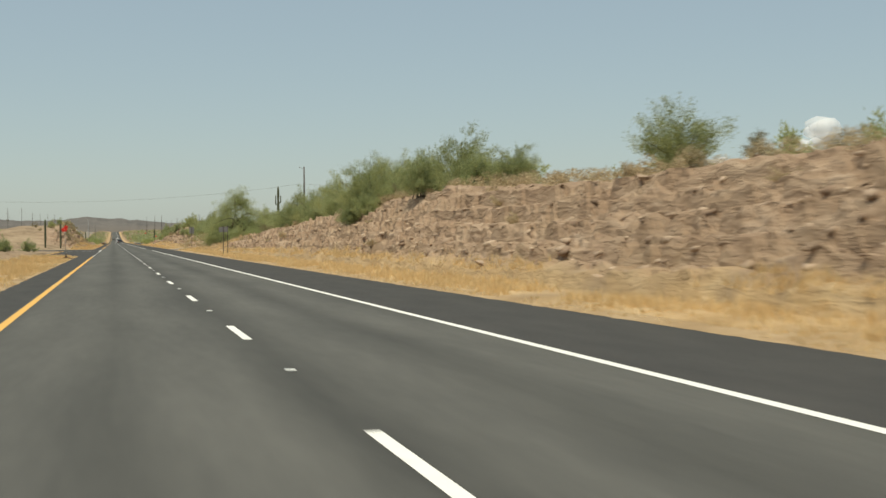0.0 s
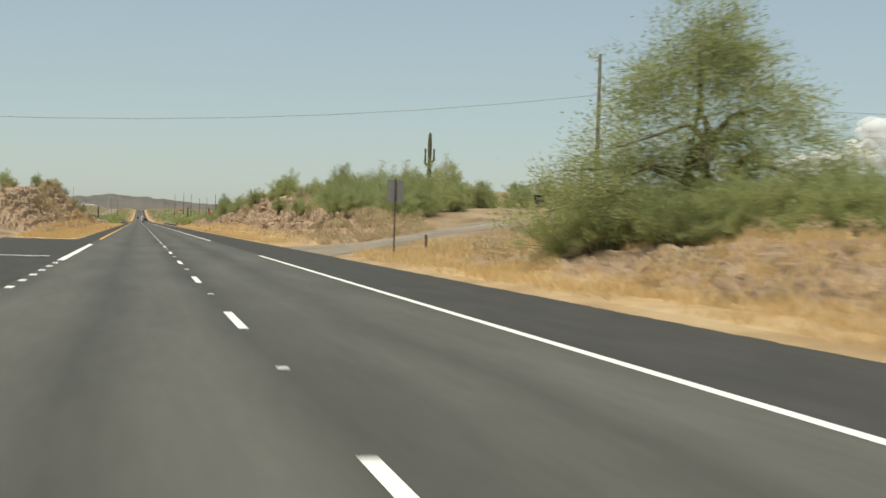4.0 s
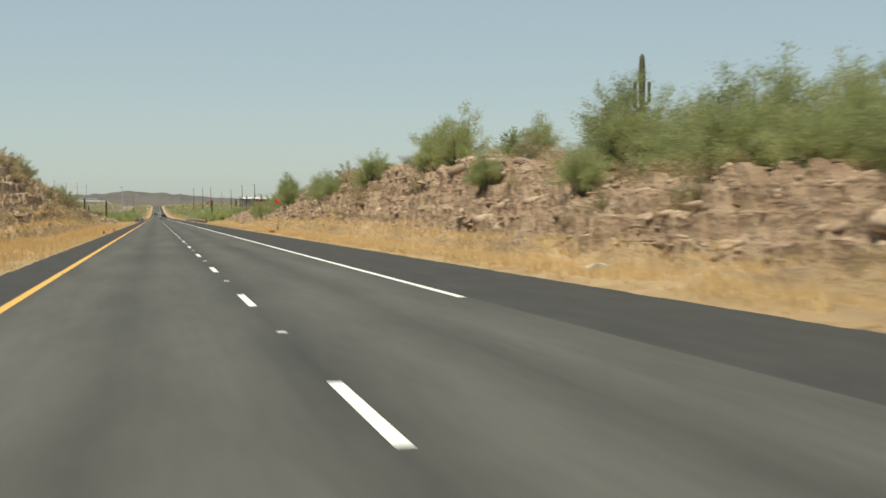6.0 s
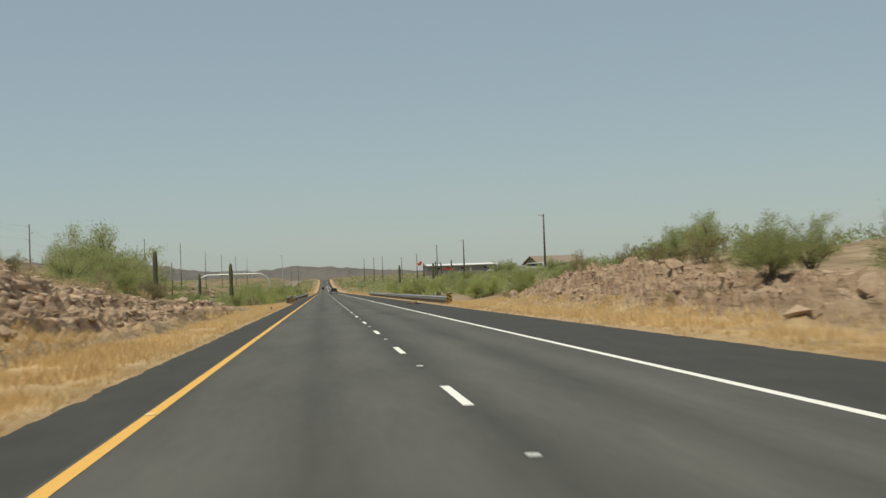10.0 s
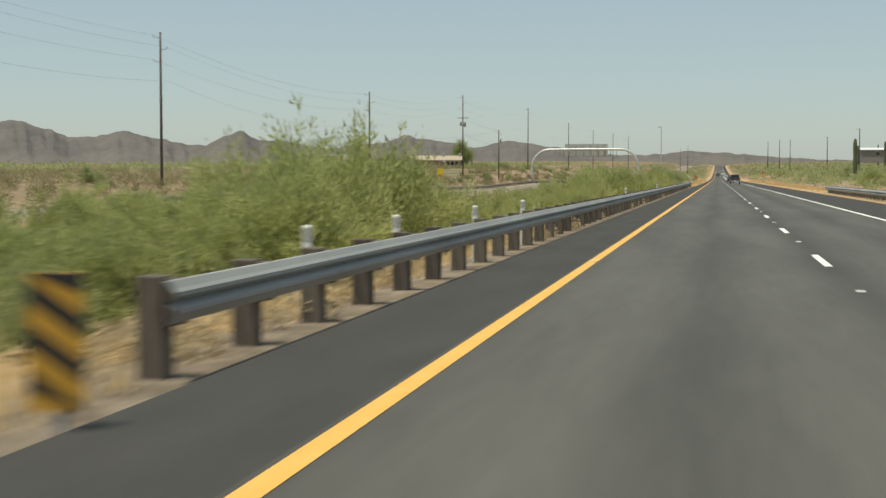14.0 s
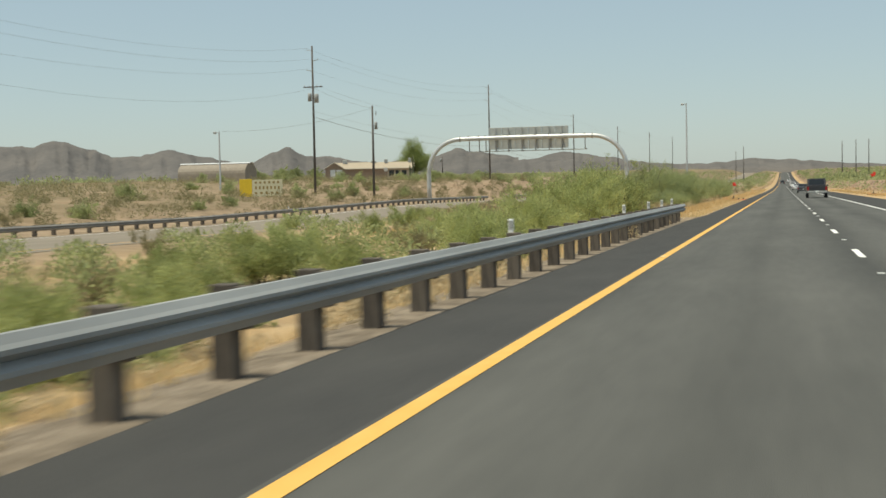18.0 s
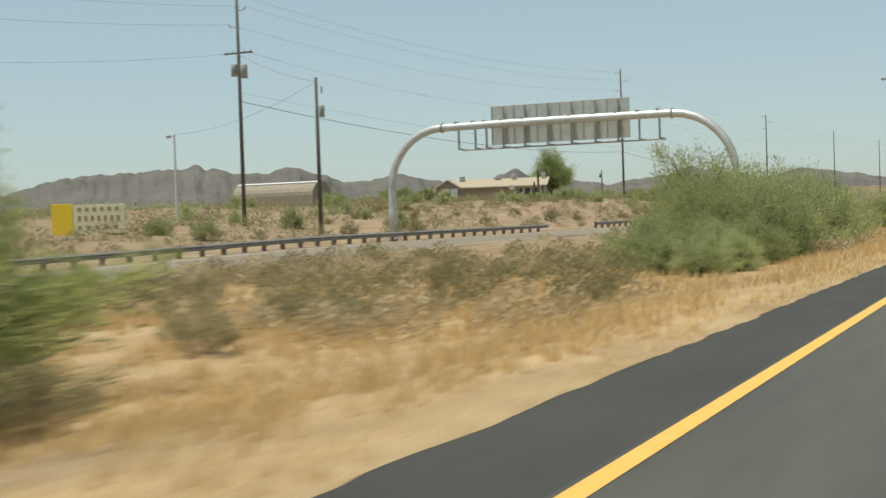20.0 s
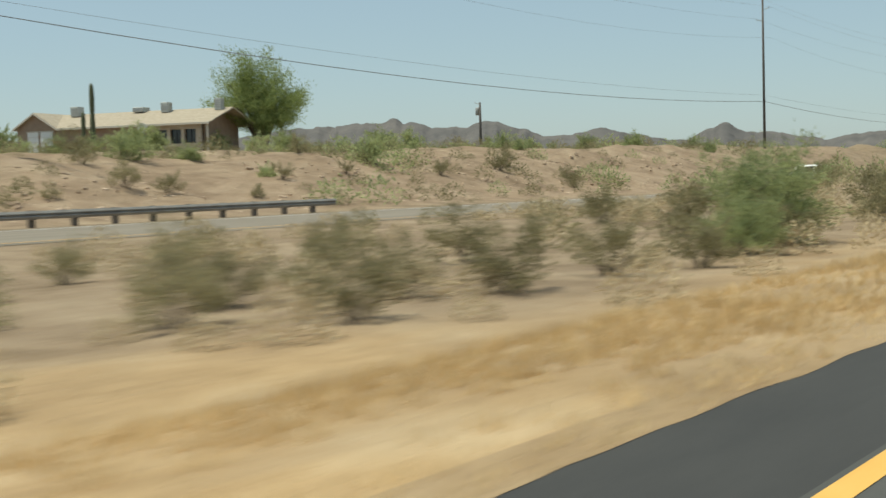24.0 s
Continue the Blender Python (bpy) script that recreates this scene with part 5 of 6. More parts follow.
for k in range(6):
    x0 = -31.3 + k * 1.58
    p = part("sign_panel", box(1.54, 0.05, 2.55, (x0 + 0.77, 0.62, 7.42), 0.01), PANEL_BACK, gantry, "bare grey back of a road sign panel")
    for dx in (0.03, 0.78):
        part("stiffener", box(0.05, 0.05, 2.5, (x0 + dx, 0.57, 7.42)), GALV, p)
for x in (-33.6, -32.4, -31.6, -30.4, -28.9, -27.3, -25.7, -24.1, -22.6, -21.2, -19.9):
    sign_zone = -31.4 < x < -21.8
    b = part("bracket", box(0.1, 0.16, 2.75 if sign_zone else 1.55, (x, 0.42, 7.25 if sign_zone else 6.75), 0.01), GALV, gantry)
    part("clamp", box(0.14, 0.62, 0.1, (x, 0.1, ZB + 0.3), 0.01), GALV, b)
    part("lamp_arm", box(0.09, 1.5, 0.09, (x, 1.0, 6.0), 0.01), GALV, b)
part("walkway", box(13.9, 0.55, 0.07, (-26.75, 1.3, 5.95), 0.01), GALV, gantry, "grey grated walkway")
YBAR = plain("barrel_yellow", (0.60, 0.34, 0.03), 0.5)
for k, (dx, dy) in enumerate([(0, 0), (-1.0, 0.1), (0.05, 1.1), (-1.0, 1.2), (0, 2.2), (-1.0, 2.3), (-2.0, 1.5), (-2.0, 2.6)]):
    b = thing("sand_barrel", pose(-12.7 + dx, 782.8 + dy, ground_z(-12.7 + dx, 782.8 + dy) - 0.05), "yellow plastic sand barrel with a black lid", "crash barrel", "crash barrels before the gantry leg")
    part("drum", tube([(0, 0, 0), (0, 0, 0.35), (0, 0, 0.4), (0, 0, 0.95)], [0.42, 0.45, 0.47, 0.46], 16), YBAR, b)
    part("lid", tube([(0, 0, 0.95), (0, 0, 1.0), (0, 0, 1.06)], [0.49, 0.49, 0.42], 16), BLACK, b)

# ---- poles and wires ----


def utility_pole(x, y, top, label, arms=(0.6, 1.9, 3.2), kit=False, r=0.17, z=None, posts=True):
    z = ground_z(x, y) if z is None else z
    t = thing("utility_pole", pose(x, y, z), label, "utility pole", "poles of the power lines")
    h = top - z
    part("shaft", tube([(0, 0, -0.6), (0, 0, h * 0.5), (0, 0, h)], [r, r * 0.85, r * 0.65], 10), POLE_WOOD, t)
    for k, a in enumerate(arms):
        s = 1 if k % 2 else -1
        arm = part("insulator_arm", tube([(0, 0, h - a), (s * 0.75, 0, h - a + 0.12)], [0.05, 0.035], 6), GALV, t)
        part("insulator", tube([(s * 0.7, 0, h - a + 0.1), (s * 0.78, 0, h - a + 0.3)], [0.06, 0.04], 6), plain("porcelain", (0.3, 0.3, 0.29)) if "porcelain" not in bpy.data.materials else bpy.data.materials["porcelain"], arm)
    if kit:
        part("crossarm", box(2.6, 0.11, 0.13, (0, 0, h - 5.2), 0.01), POLE_WOOD, t)
        part("transformer", tube([(0.45, 0, h - 7.2), (0.45, 0, h - 6.2), (0.45, 0, h - 6.1)], [0.28, 0.28, 0.2], 12), GALV, t)
        part("transformer", tube([(-0.45, 0, h - 7.0), (-0.45, 0, h - 6.1), (-0.45, 0, h - 6.0)], [0.25, 0.25, 0.18], 12), GALV, t)
        for s in (-1.1, -0.5, 0.5, 1.1):
            part("insulator", tube([(s, 0, h - 5.15), (s, 0, h - 4.95)], [0.05, 0.04], 6), GALV, t)
    return t


LEFT = [(-57, 452.2, 20.7), (-57.0, 536, 20.0), (-56.5, 626, 16.8), (-55.6, 710.1, 15.7), (-55.8, 795.4, 20.2), (-54.7, 895.8, 22.5), (-54.2, 1004, 22.1), (-54, 1105, 23.0), (-53, 1210, 25.0), (-52, 1320, 27.0)]
for i, (x, y, top) in enumerate(LEFT):
    utility_pole(x, y, top, "tall dark timber utility pole with stacked insulators" if y != 795.4 else "tall timber utility pole with transformers and a crossarm", kit=y == 795.4)
b = utility_pole(-46.8, 791.7, 12.1, "slim timber service pole with a small transformer", arms=())
part("transformer", tube([(0.42, 0, 8.6), (0.42, 0, 9.4), (0.42, 0, 9.5)], [0.2, 0.2, 0.14], 10), GALV, b)
part("cutout", box(0.1, 0.1, 0.5, (0.45, 0, 10.6)), GALV, b)
b = utility_pole(-91.2, 1000.7, 11.4, "short dark timber pole with a small transformer on the rise", arms=(0.2,), r=0.2)
part("transformer", tube([(-0.4, 0, 4.6), (-0.4, 0, 5.5), (-0.4, 0, 5.6)], [0.26, 0.26, 0.18], 10), GALV, b)
RIGHT = [(33.0, 229.6, 13.6), (35.3, 549.5, 11.6), (33.6, 648.8, 11.5), (35.1, 736.6, 13.2), (36.5, 840, 13.5), (38, 960, 15)]
for x, y, top in RIGHT:
    b = utility_pole(x, y, top, "dark timber utility pole standing among desert shrubs", arms=(0.3,))
    if y < 300:
        part("pole_plate", box(0.3, 0.02, 0.34, (-0.05, -0.2, 2.3), 0.004), WHITE_PAINT, b, "small white plate")
for x, y, top in [(37, 1480, 27), (46, 1500, 28.5), (53, 1490, 28.5)]:
    utility_pole(x, y, top, "far tall timber power pole", arms=(0.5, 2.0), r=0.3)
for x, y, top in [(-13, 1180, 17), (-20, 1300, 18)]:
    utility_pole(x, y, top, "far timber pole in the median scrub", arms=())


def wires(name, spans, label, r=0.014):
    """Sagging conductors between pole tops."""
    t = thing(name, Matrix(), label, "power line")
    for a, b, sag in spans:
        a, b = Vector(a), Vector(b)
        pts = []
        for k in range(13):
            u = k / 12
            p = a.lerp(b, u)
            p.z -= sag * 4 * u * (1 - u)
            pts.append(p)
        part("wire", tube(pts, r, 4, cap=False), WIRE, t)
    return t


sp = []
for (x0, y0, t0), (x1, y1, t1) in zip(LEFT, LEFT[1:]):
    for k, a in enumerate((0.3, 1.6, 2.9)):
        s = 0.75 if k % 2 else -0.75
        sp.append(((x0 + s, y0, t0 - a), (x1 + s, y1, t1 - a), 1.6))
    sp.append(((x0 + 0.9, y0, t0 - 5.2), (x1 + 0.9, y1, t1 - 5.2), 2.2))
wires("power_line", sp, "thin sagging power lines strung between the timber poles", 0.008)
low = [(-55.8, 795.4, 11.2), (-54.7, 895.8, 10.4), (-54.2, 1004, 9.6), (-54, 1105, 9.4), (-53, 1210, 9.6)]
wires("phone_cable", [(p, q, 1.3) for p, q in zip(low, low[1:])], "thick dark communication cable slung low between the poles", 0.026)
wires("neutral_wire", [((p[0], p[1], p[2] + 0.72), (q[0], q[1], q[2] + 0.72), 0.9) for p, q in zip(low, low[1:])], "thin grey wire above the communication cable", 0.009)
wires("service_line", [((-55.8, 795.4, 14.9), (-46.8, 791.7, 11.8), 0.3), ((-46.8, 791.7, 11.8), (-79, 819.4, 11.0), 0.8)], "thin service wires to the slim pole")
wires("overhead_line", [((33, 229.6, 10.8), (-40, 237, 9.4), 2.3), ((33, 229.6, 10.7), (70, 205, 9.0), 0.6), ((33, 229.6, 9.2), (72, 207, 7.6), 0.6)], "overhead cable crossing above the highway", 0.014)


LAMP_STEEL = mat("dull_lamp_steel", (0.17, 0.18, 0.185), (0.24, 0.25, 0.255), 1.5, 0.65, 0.2, stretch=(1, 1, 0.2))


def lamp_post(x, y, top, label, box_on=False, z=None):
    z = ground_z(x, y) if z is None else z
    h = top - z
    t = thing("street_lamp", pose(x, y, z), label, "street lamp", "lamp posts")
    part("column", tube([(0, 0, -0.3), (0, 0, 0.25), (0, 0, 0.26), (0, 0, h)], [0.19, 0.19, 0.155, 0.10], 14), LAMP_STEEL, t)
    part("base_plate", box(0.5, 0.5, 0.05, (0, 0, 0.06), 0.01), GALV, t)
    part("arm", tube([(0, 0, h - 0.25), (-0.45, -0.1, h - 0.12)], 0.045, 8), GALV, t)
    hd = part("luminaire", box(0.5, 0.3, 0.3, (-0.62, -0.12, h - 0.2), 0.06), GALV, t)
    part("lens", box(0.36, 0.22, 0.03, (-0.62, -0.12, h - 0.365), 0.01), DELIN, hd)
    if box_on:
        c = part("control_cabinet", box(0.55, 0.4, 1.0, (-0.36, -0.1, 1.25), 0.02), PANEL_BACK, t, "grey metal control cabinet")
        part("cabinet_door", box(0.45, 0.02, 0.86, (-0.36, -0.312, 1.25), 0.006), GALV, c)
    return t


lamp_post(-13.05, 855.9, 15.0, "grey steel lamp post with a control cabinet in the median", True)
lamp_post(-79.4, 819.4, 11.0, "slim grey lamp post beyond the opposing carriageway")
ped = thing("utility_pedestal", pose(-9.4, 841, ground_z(-9.4, 841)), "small weathered brown utility pedestal on a concrete pad", "utility box")
part("pad", box(0.9, 0.9, 0.08, (0, 0, 0.04), 0.01), CONCRETE, ped)
part("cabinet", box(0.42, 0.34, 0.62, (0, 0, 0.39), 0.02), mat("faded_brown_paint", (0.20, 0.14, 0.09), (0.28, 0.21, 0.14), 5, 0.7), ped)
part("cap", box(0.46, 0.38, 0.06, (0, 0, 0.72), 0.015), GALV, ped)

# ---- roadside signs ----
DULL = mat("dull_grey_aluminium", (0.21, 0.21, 0.205), (0.28, 0.28, 0.27), 2, 0.7, 0.2)


def road_sign(x, y, w, h, zb, label, turn=0):
    t = thing("road_sign", pose(x, y, ground_z(x, y), 0, 0, turn), label, "road sign", "signs facing away")
    part("post", box(0.06, 0.06, zb + h + 0.3, (0, 0, (zb + h) / 2 - 0.1), 0.006), POST_WOOD, t)
    part("panel", box(w, 0.012, h, (0, 0.045, zb + h / 2), 0.004), DULL, t, "bare grey back of the sign")
    return t


road_sign(12.4, 195.3, 0.66, 0.92, 2.15, "bare grey back of a road sign on a timber post")
road_sign(11.0, 122.5, 0.75, 0.45, 1.95, "small grey sign back on a slim post")
road_sign(11.4, 122.9, 0.12, 0.3, 2.2, "narrow marker on a slim post")
ORANGE = plain("faded_orange_vinyl", (0.70, 0.16, 0.07), 0.6)
FLAG = plain("bright_red_flag_cloth", (0.80, 0.045, 0.03), 0.7)


def cloth(w, h, nx, ny, amp, seed, flat=False):
    """A limp, creased sheet."""
    u, v = np.meshgrid(np.linspace(0, 1, nx), np.linspace(0, 1, ny))
    wob = amp * (fbm(u * 3 + seed, v * 3, 3, seed) - 0.5) * 2
    X = (u - 0.5) * w * (0.75 + 0.25 * vnoise(v * 2, u * 2, seed))
    if flat:
        Y, Z = (v - 0.5) * h, 0.06 + np.abs(wob)
    else:
        Y, Z = wob * (0.3 + u), -v * h * (0.8 + 0.3 * u)
    return grid_mesh("cloth", X, Y, Z, None)


def flag_stand(x, y, top, lean=0.0, fallen=(0, 0), nflags=2):
    """A collapsed roll-up work sign: its mast still carries flags, its orange vinyl lies on the ground."""
    z = ground_z(x, y) if abs(x) > 1.3 and x < 10 or x > 10.2 else 0.0
    t = thing("work_sign_stand", pose(x, y, z, 0, lean, 0), "folded work-zone sign stand with red flags on its mast", "work sign", "folded work signs")
    part("mast", tube([(0, 0, 0.1), (0, 0, top - z)], [0.016, 0.012], 6), GALV, t)
    for a in range(4):
        c, s = math.cos(a * math.pi / 2 + 0.6), math.sin(a * math.pi / 2 + 0.6)
        part("foot", tube([(0, 0, 0.22), (c * 0.35, s * 0.35, 0.05), (c * 0.75, s * 0.75, 0.02)], 0.018, 6), BLACK, t)
    part("spring_base", tube([(0, 0, 0.08), (0, 0, 0.42)], 0.045, 8), BLACK, t)
    for k in range(nflags):
        f = part("flag", cloth(0.34, 0.34, 9, 9, 0.07, 3 + k), FLAG, t)
        f.data.materials[0] if f.data.materials else f.data.materials.append(FLAG)
        f.location = (0.16 * (1 if k else -1), 0.02 * k, top - z + (0.05 if k else -0.12))
        f.rotation_euler = (0, 0.5 * (1 if k else -1), 0.4 * k)
    if fallen != (0, 0):
        s = part("sign_vinyl", cloth(1.35, 1.1, 14, 12, 0.10, 8, True), ORANGE, t, "crumpled orange sign vinyl on the ground")
        s.location = (fallen[0], fallen[1], 0.02)
        s.rotation_euler = (0, 0, 0.7)
    return t


flag_stand(11.05, 312, 2.62, 2, (-0.3, -1.1), 1)
flag_stand(-1.75, 112, 2.5, -2, (-0.5, 1.2))
flag_stand(-2.3, 759.8, 1.72, 8, (0.2, -4.6), 1)
flag_stand(11.2, 778, 2.4, 0, (0.3, 1.0))
flag_stand(13.2, 505, 4.2, 0, (0.3, 1.0))
for x, y, r in [(-1.5, 329.9, 0.3), (-1.55, 313.2, 1.2), (8.9, 453.8, 0.2), (-1.45, 757.2, 0.5), (-1.62, 756.0, 1.4), (-2.0, 452, 0.9)]:
    z = 0.0 if -1.3 < x < 10.1 else ground_z(x, y)
    s = thing("fallen_work_sign", pose(x, y, z, 0, 0, math.degrees(r)), "crumpled orange work sign lying beside the road", "work sign", "fallen work signs")
    part("vinyl", cloth(0.9, 0.6, 12, 10, 0.07, int(x * 7 + y) % 50, True), ORANGE, s)
    part("cross_rib", tube([(-0.6, -0.1, 0.07), (0.65, 0.05, 0.05)], 0.014, 6), BLACK, s)
    part("bracket", box(0.08, 0.08, 0.22, (0.2, 0.1, 0.12), 0.01), BLACK, s)

wb = thing("wheeled_bin", pose(30.6, 235.1, ground_z(30.6, 235.1)), "dark grey wheeled refuse bin beside the side road", "refuse bin")
bm = bmesh.new()
rings = []
for zz, s in ((0.05, 0.24), (0.5, 0.275), (0.98, 0.31)):
    rings.append([bm.verts.new((a * s, b * s, zz)) for a, b in ((-1, -1), (1, -1), (1, 1), (-1, 1))])
for r0, r1 in zip(rings, rings[1:]):
    for k in range(4):
        bm.faces.new((r0[k], r0[(k + 1) % 4], r1[(k + 1) % 4], r1[k]))
bm.faces.new(rings[0][::-1])
bm.faces.new(rings[-1])
BIN = plain("grey_bin_plastic", (0.035, 0.037, 0.04), 0.6)
part("bin_body", bm, BIN, wb)
lid = part("lid", box(0.68, 0.72, 0.06, (0, 0.02, 1.02), 0.02), BIN, wb)
part("lid_handle", box(0.3, 0.04, 0.04, (0, 0.38, 1.0), 0.01), BIN, lid)
for s in (-0.22, 0.22):
    part("wheel", tube([(s, 0.26, 0.1), (s + 0.05, 0.26, 0.1)], 0.1, 12), RUBBER, wb)
mp = thing("marker_post", pose(14.2, 197.5, ground_z(14.2, 197.5)), "weathered short timber marker post in dry grass", "post")
part("stake", box(0.09, 0.09, 0.75, (0, 0, 0.3), 0.01), POST_WOOD, mp)

# ---- cacti ----


def saguaro(x, y, h, label, arms=(), r=0.2):
    t = thing("saguaro", pose(x, y, ground_z(x, y) - 0.05), label, "cactus", "saguaro cacti")

    def ribbed(pts, rads):
        bm = tube(pts, rads, 20)
        for i, v in enumerate(bm.verts):
            k = i % 20
            c = Vector(min(pts, key=lambda p: (Vector(p) - v.co).length))
            if k % 2:
                v.co = c.lerp(v.co, 0.82) if (v.co - c).length < max(rads) * 2 else v.co
        return bm
    girth = [0.72, 0.86, 0.95, 1.1, 1.02, 0.86, 0.98, 1.0, 0.9, 0.72, 0.25]
    part("stem", ribbed([(0, 0, h * u) for u in (0, 0.1, 0.22, 0.36, 0.48, 0.56, 0.68, 0.8, 0.9, 0.97, 1.0)], [r * g for g in girth]), CACTUS, t)
    for z0, s, up in arms:
        part("arm", ribbed([(0, 0, h * z0), (s * 0.35, 0, h * z0 - 0.05), (s * 0.55, 0, h * z0 + 0.2), (s * 0.56, 0, h * (z0 + up) - 0.1), (s * 0.56, 0, h * (z0 + up))], [r * 0.5, r * 0.55, r * 0.6, r * 0.55, r * 0.2]), CACTUS, t)
    return t


saguaro(37.9, 307, 8.2, "tall slender saguaro cactus above the shrubs", ((0.5, -1, 0.25), (0.55, 1, 0.2)), 0.26)
saguaro(-8.8, 229, 4.6, "slender saguaro cactus in the median", (), 0.17)
saguaro(-6.5, 230.5, 4.0, "slender saguaro cactus in the median", (), 0.15)
saguaro(-11.5, 499.6, 4.35, "single-stemmed saguaro cactus rising from low scrub", (), 0.16)
saguaro(-7.7, 493.9, 5.0, "thick single-stemmed saguaro cactus rising from low scrub", (), 0.21)
saguaro(-9.5, 444.5, 3.7, "single-stemmed saguaro cactus beside the bank trees", (), 0.17)
saguaro(-78.7, 924.6, 9.7 - ground_z(-78.7, 924.6), "dark single-stemmed saguaro cactus before the house", (), 0.2)
saguaro(-79.3, 924.2, 7.5 - ground_z(-79.3, 924.2), "short saguaro cactus before the house", (), 0.18)
for x, y, h in [(55, 900, 9), (52, 915, 8), (48, 960, 9), (60, 1010, 10), (45, 860, 8), (22, 700, 6.5), (30, 690, 6)]:
    saguaro(x, y, h, "far saguaro cactus on the hillside", (), 0.3)

# ---- buildings ----
STUCCO = mat("tan_stucco", (0.30, 0.22, 0.165), (0.37, 0.28, 0.21), 1.5, 0.9, bump=0.004, bscale=60)
ROOFING = mat("dusty_shingle_roof", (0.36, 0.30, 0.22), (0.46, 0.39, 0.30), 3, 0.95, bump=0.01, bscale=20)
TRIM = plain("cream_trim", (0.55, 0.50, 0.42), 0.7)
HOUSE_M = Matrix.Translation((-100.0, 938.9, 5.05)) @ Matrix.Rotation(math.radians(14), 4, "Z")
# local x runs along the long front wall, local y back from it; the garage wing turns its gable to the road
house = thing("ranch_house", HOUSE_M, "low tan stucco ranch house with dusty shingle roof and garage gable", "house")
L, W, H, RIDGE, GX = 16.4, 8.2, 2.3, 1.35, -4.3
part("wall", prism([(0, -1.2), (W, -1.2), (W, H), (W / 2, H + RIDGE - 0.05), (0, H)], 10.5, "x"), STUCCO, house)
part("wall", prism([(1.7, -1.2), (W, -1.2), (W, H), (W / 2, H + RIDGE - 0.05), (1.7, H + 0.5)], 4.6, "x", None, 10.5), STUCCO, house)
part("garage_wall", prism([(GX, -1.2), (-0.01, -1.2), (-0.01, H + 0.1), (GX / 2, H + 1.42), (GX, H + 0.1)], W, "y", None, -0.12), STUCCO, house)


def slab(corners, thick=0.14):
    """A roof plane with a little thickness."""
    bm = bmesh.new()
    lo = [bm.verts.new(c) for c in corners]
    hi = [bm.verts.new((c[0], c[1], c[2] + thick)) for c in corners]
    n = len(corners)
    bm.faces.new(lo[::-1])
    bm.faces.new(hi)
    for i in range(n):
        bm.faces.new((lo[i], lo[(i + 1) % n], hi[(i + 1) % n], hi[i]))
    bmesh.ops.recalc_face_normals(bm, faces=bm.faces[:])
    return bm


ez, top = H - 0.6 * RIDGE / (W / 2), H + RIDGE
roof = part("roof", slab([(0.4, -0.6, ez), (L + 0.5, -0.6, ez), (L + 0.5, W / 2, top), (GX / 2, W / 2, top)]), ROOFING, house)
part("fascia", box(L + 0.1, 0.05, 0.18, (L / 2 + 0.45, -0.63, ez + 0.06)), TRIM, roof)
part("roof", slab([(GX / 2, W / 2, top), (L + 0.5, W / 2, top), (L + 0.5, W + 0.6, ez), (GX / 2, W + 0.6, ez)]), ROOFING, house)
for s, e in ((-1, GX - 0.35), (1, 0.35)):
    gz = H + 0.1 - 0.35 * 1.32 / (-GX / 2)
    roof = part("roof", slab([(GX / 2, -0.5, H + 1.42), (GX / 2, W + 0.3, H + 1.42), (e, W + 0.3, gz), (e, -0.5, gz)]), ROOFING, house)
    part("rake_board", slab([(GX / 2, -0.56, H + 1.36), (GX / 2, -0.51, H + 1.36), (e, -0.51, gz - 0.06), (e, -0.56, gz - 0.06)], 0.16), TRIM, roof)
for x0, x1 in ((-3.15, -1.9), (-1.65, -0.3)):
    d = part("garage_door", box(x1 - x0, 0.06, 1.95, ((x0 + x1) / 2, -0.16, 1.0), 0.01), WHITE_PAINT, house, "white garage door")
    for j in range(3):
        part("door_seam", box(x1 - x0 - 0.06, 0.02, 0.03, ((x0 + x1) / 2, -0.2, 0.5 + j * 0.5)), TRIM, d)
    part("door_frame", box(x1 - x0 + 0.2, 0.05, 0.1, ((x0 + x1) / 2, -0.15, 2.04)), TRIM, d)
CREAM = mat("cream_stucco", (0.44, 0.37, 0.29), (0.52, 0.45, 0.36), 1.5, 0.9, bump=0.004, bscale=60)
part("porch_wall", box(5.2, 0.24, 1.6, (13.1, 0.1, -0.4), 0.01), CREAM, house, "cream stucco porch wall")
part("porch_beam", box(5.2, 0.24, 0.5, (13.1, 0.1, 1.95), 0.01), CREAM, house, "cream stucco beam")
for x0, x1 in ((10.5, 10.92), (12.13, 12.48), (13.62, 13.97), (15.16, 15.7)):
    part("porch_pier", box(x1 - x0, 0.24, 1.3, ((x0 + x1) / 2, 0.1, 1.05), 0.01), CREAM, house, "cream stucco pier")
# dark glass panes stand in for the shade inside the open porch bays
for x0 in (10.95, 12.5, 14.0):
    w = part("window", box(1.2, 0.05, 1.32, (x0 + 0.58, 0.28, 1.05), 0.01), DARK_GLASS, house)
    part("window_frame", box(0.05, 0.06, 1.3, (x0 + 0.58, 0.24, 1.05)), BLACK, w)
part("porch_post", box(0.16, 0.16, 3.2, (16.5, -0.2, 0.6), 0.01), TRIM, house)
for x, y, w, h in ((0.1, 3.4, 0.95, 0.95), (7.0, 3.9, 1.2, 0.45), (10.1, 3.4, 0.8, 0.95), (15.8, 3.4, 0.7, 1.1)):
    zr0 = H + RIDGE * (1 - abs(y - W / 2) / (W / 2))
    u = part("rooftop_cooler", box(w, w, h, (x, y, zr0 + h / 2 + 0.1), 0.03), PANEL_BACK, house, "grey rooftop evaporative cooler")
    for j in range(4):
        part("louvre", box(w - 0.15, 0.02, 0.05, (x, y - w / 2 - 0.01, zr0 + 0.1 + h * (0.25 + j * 0.17))), GALV, u)
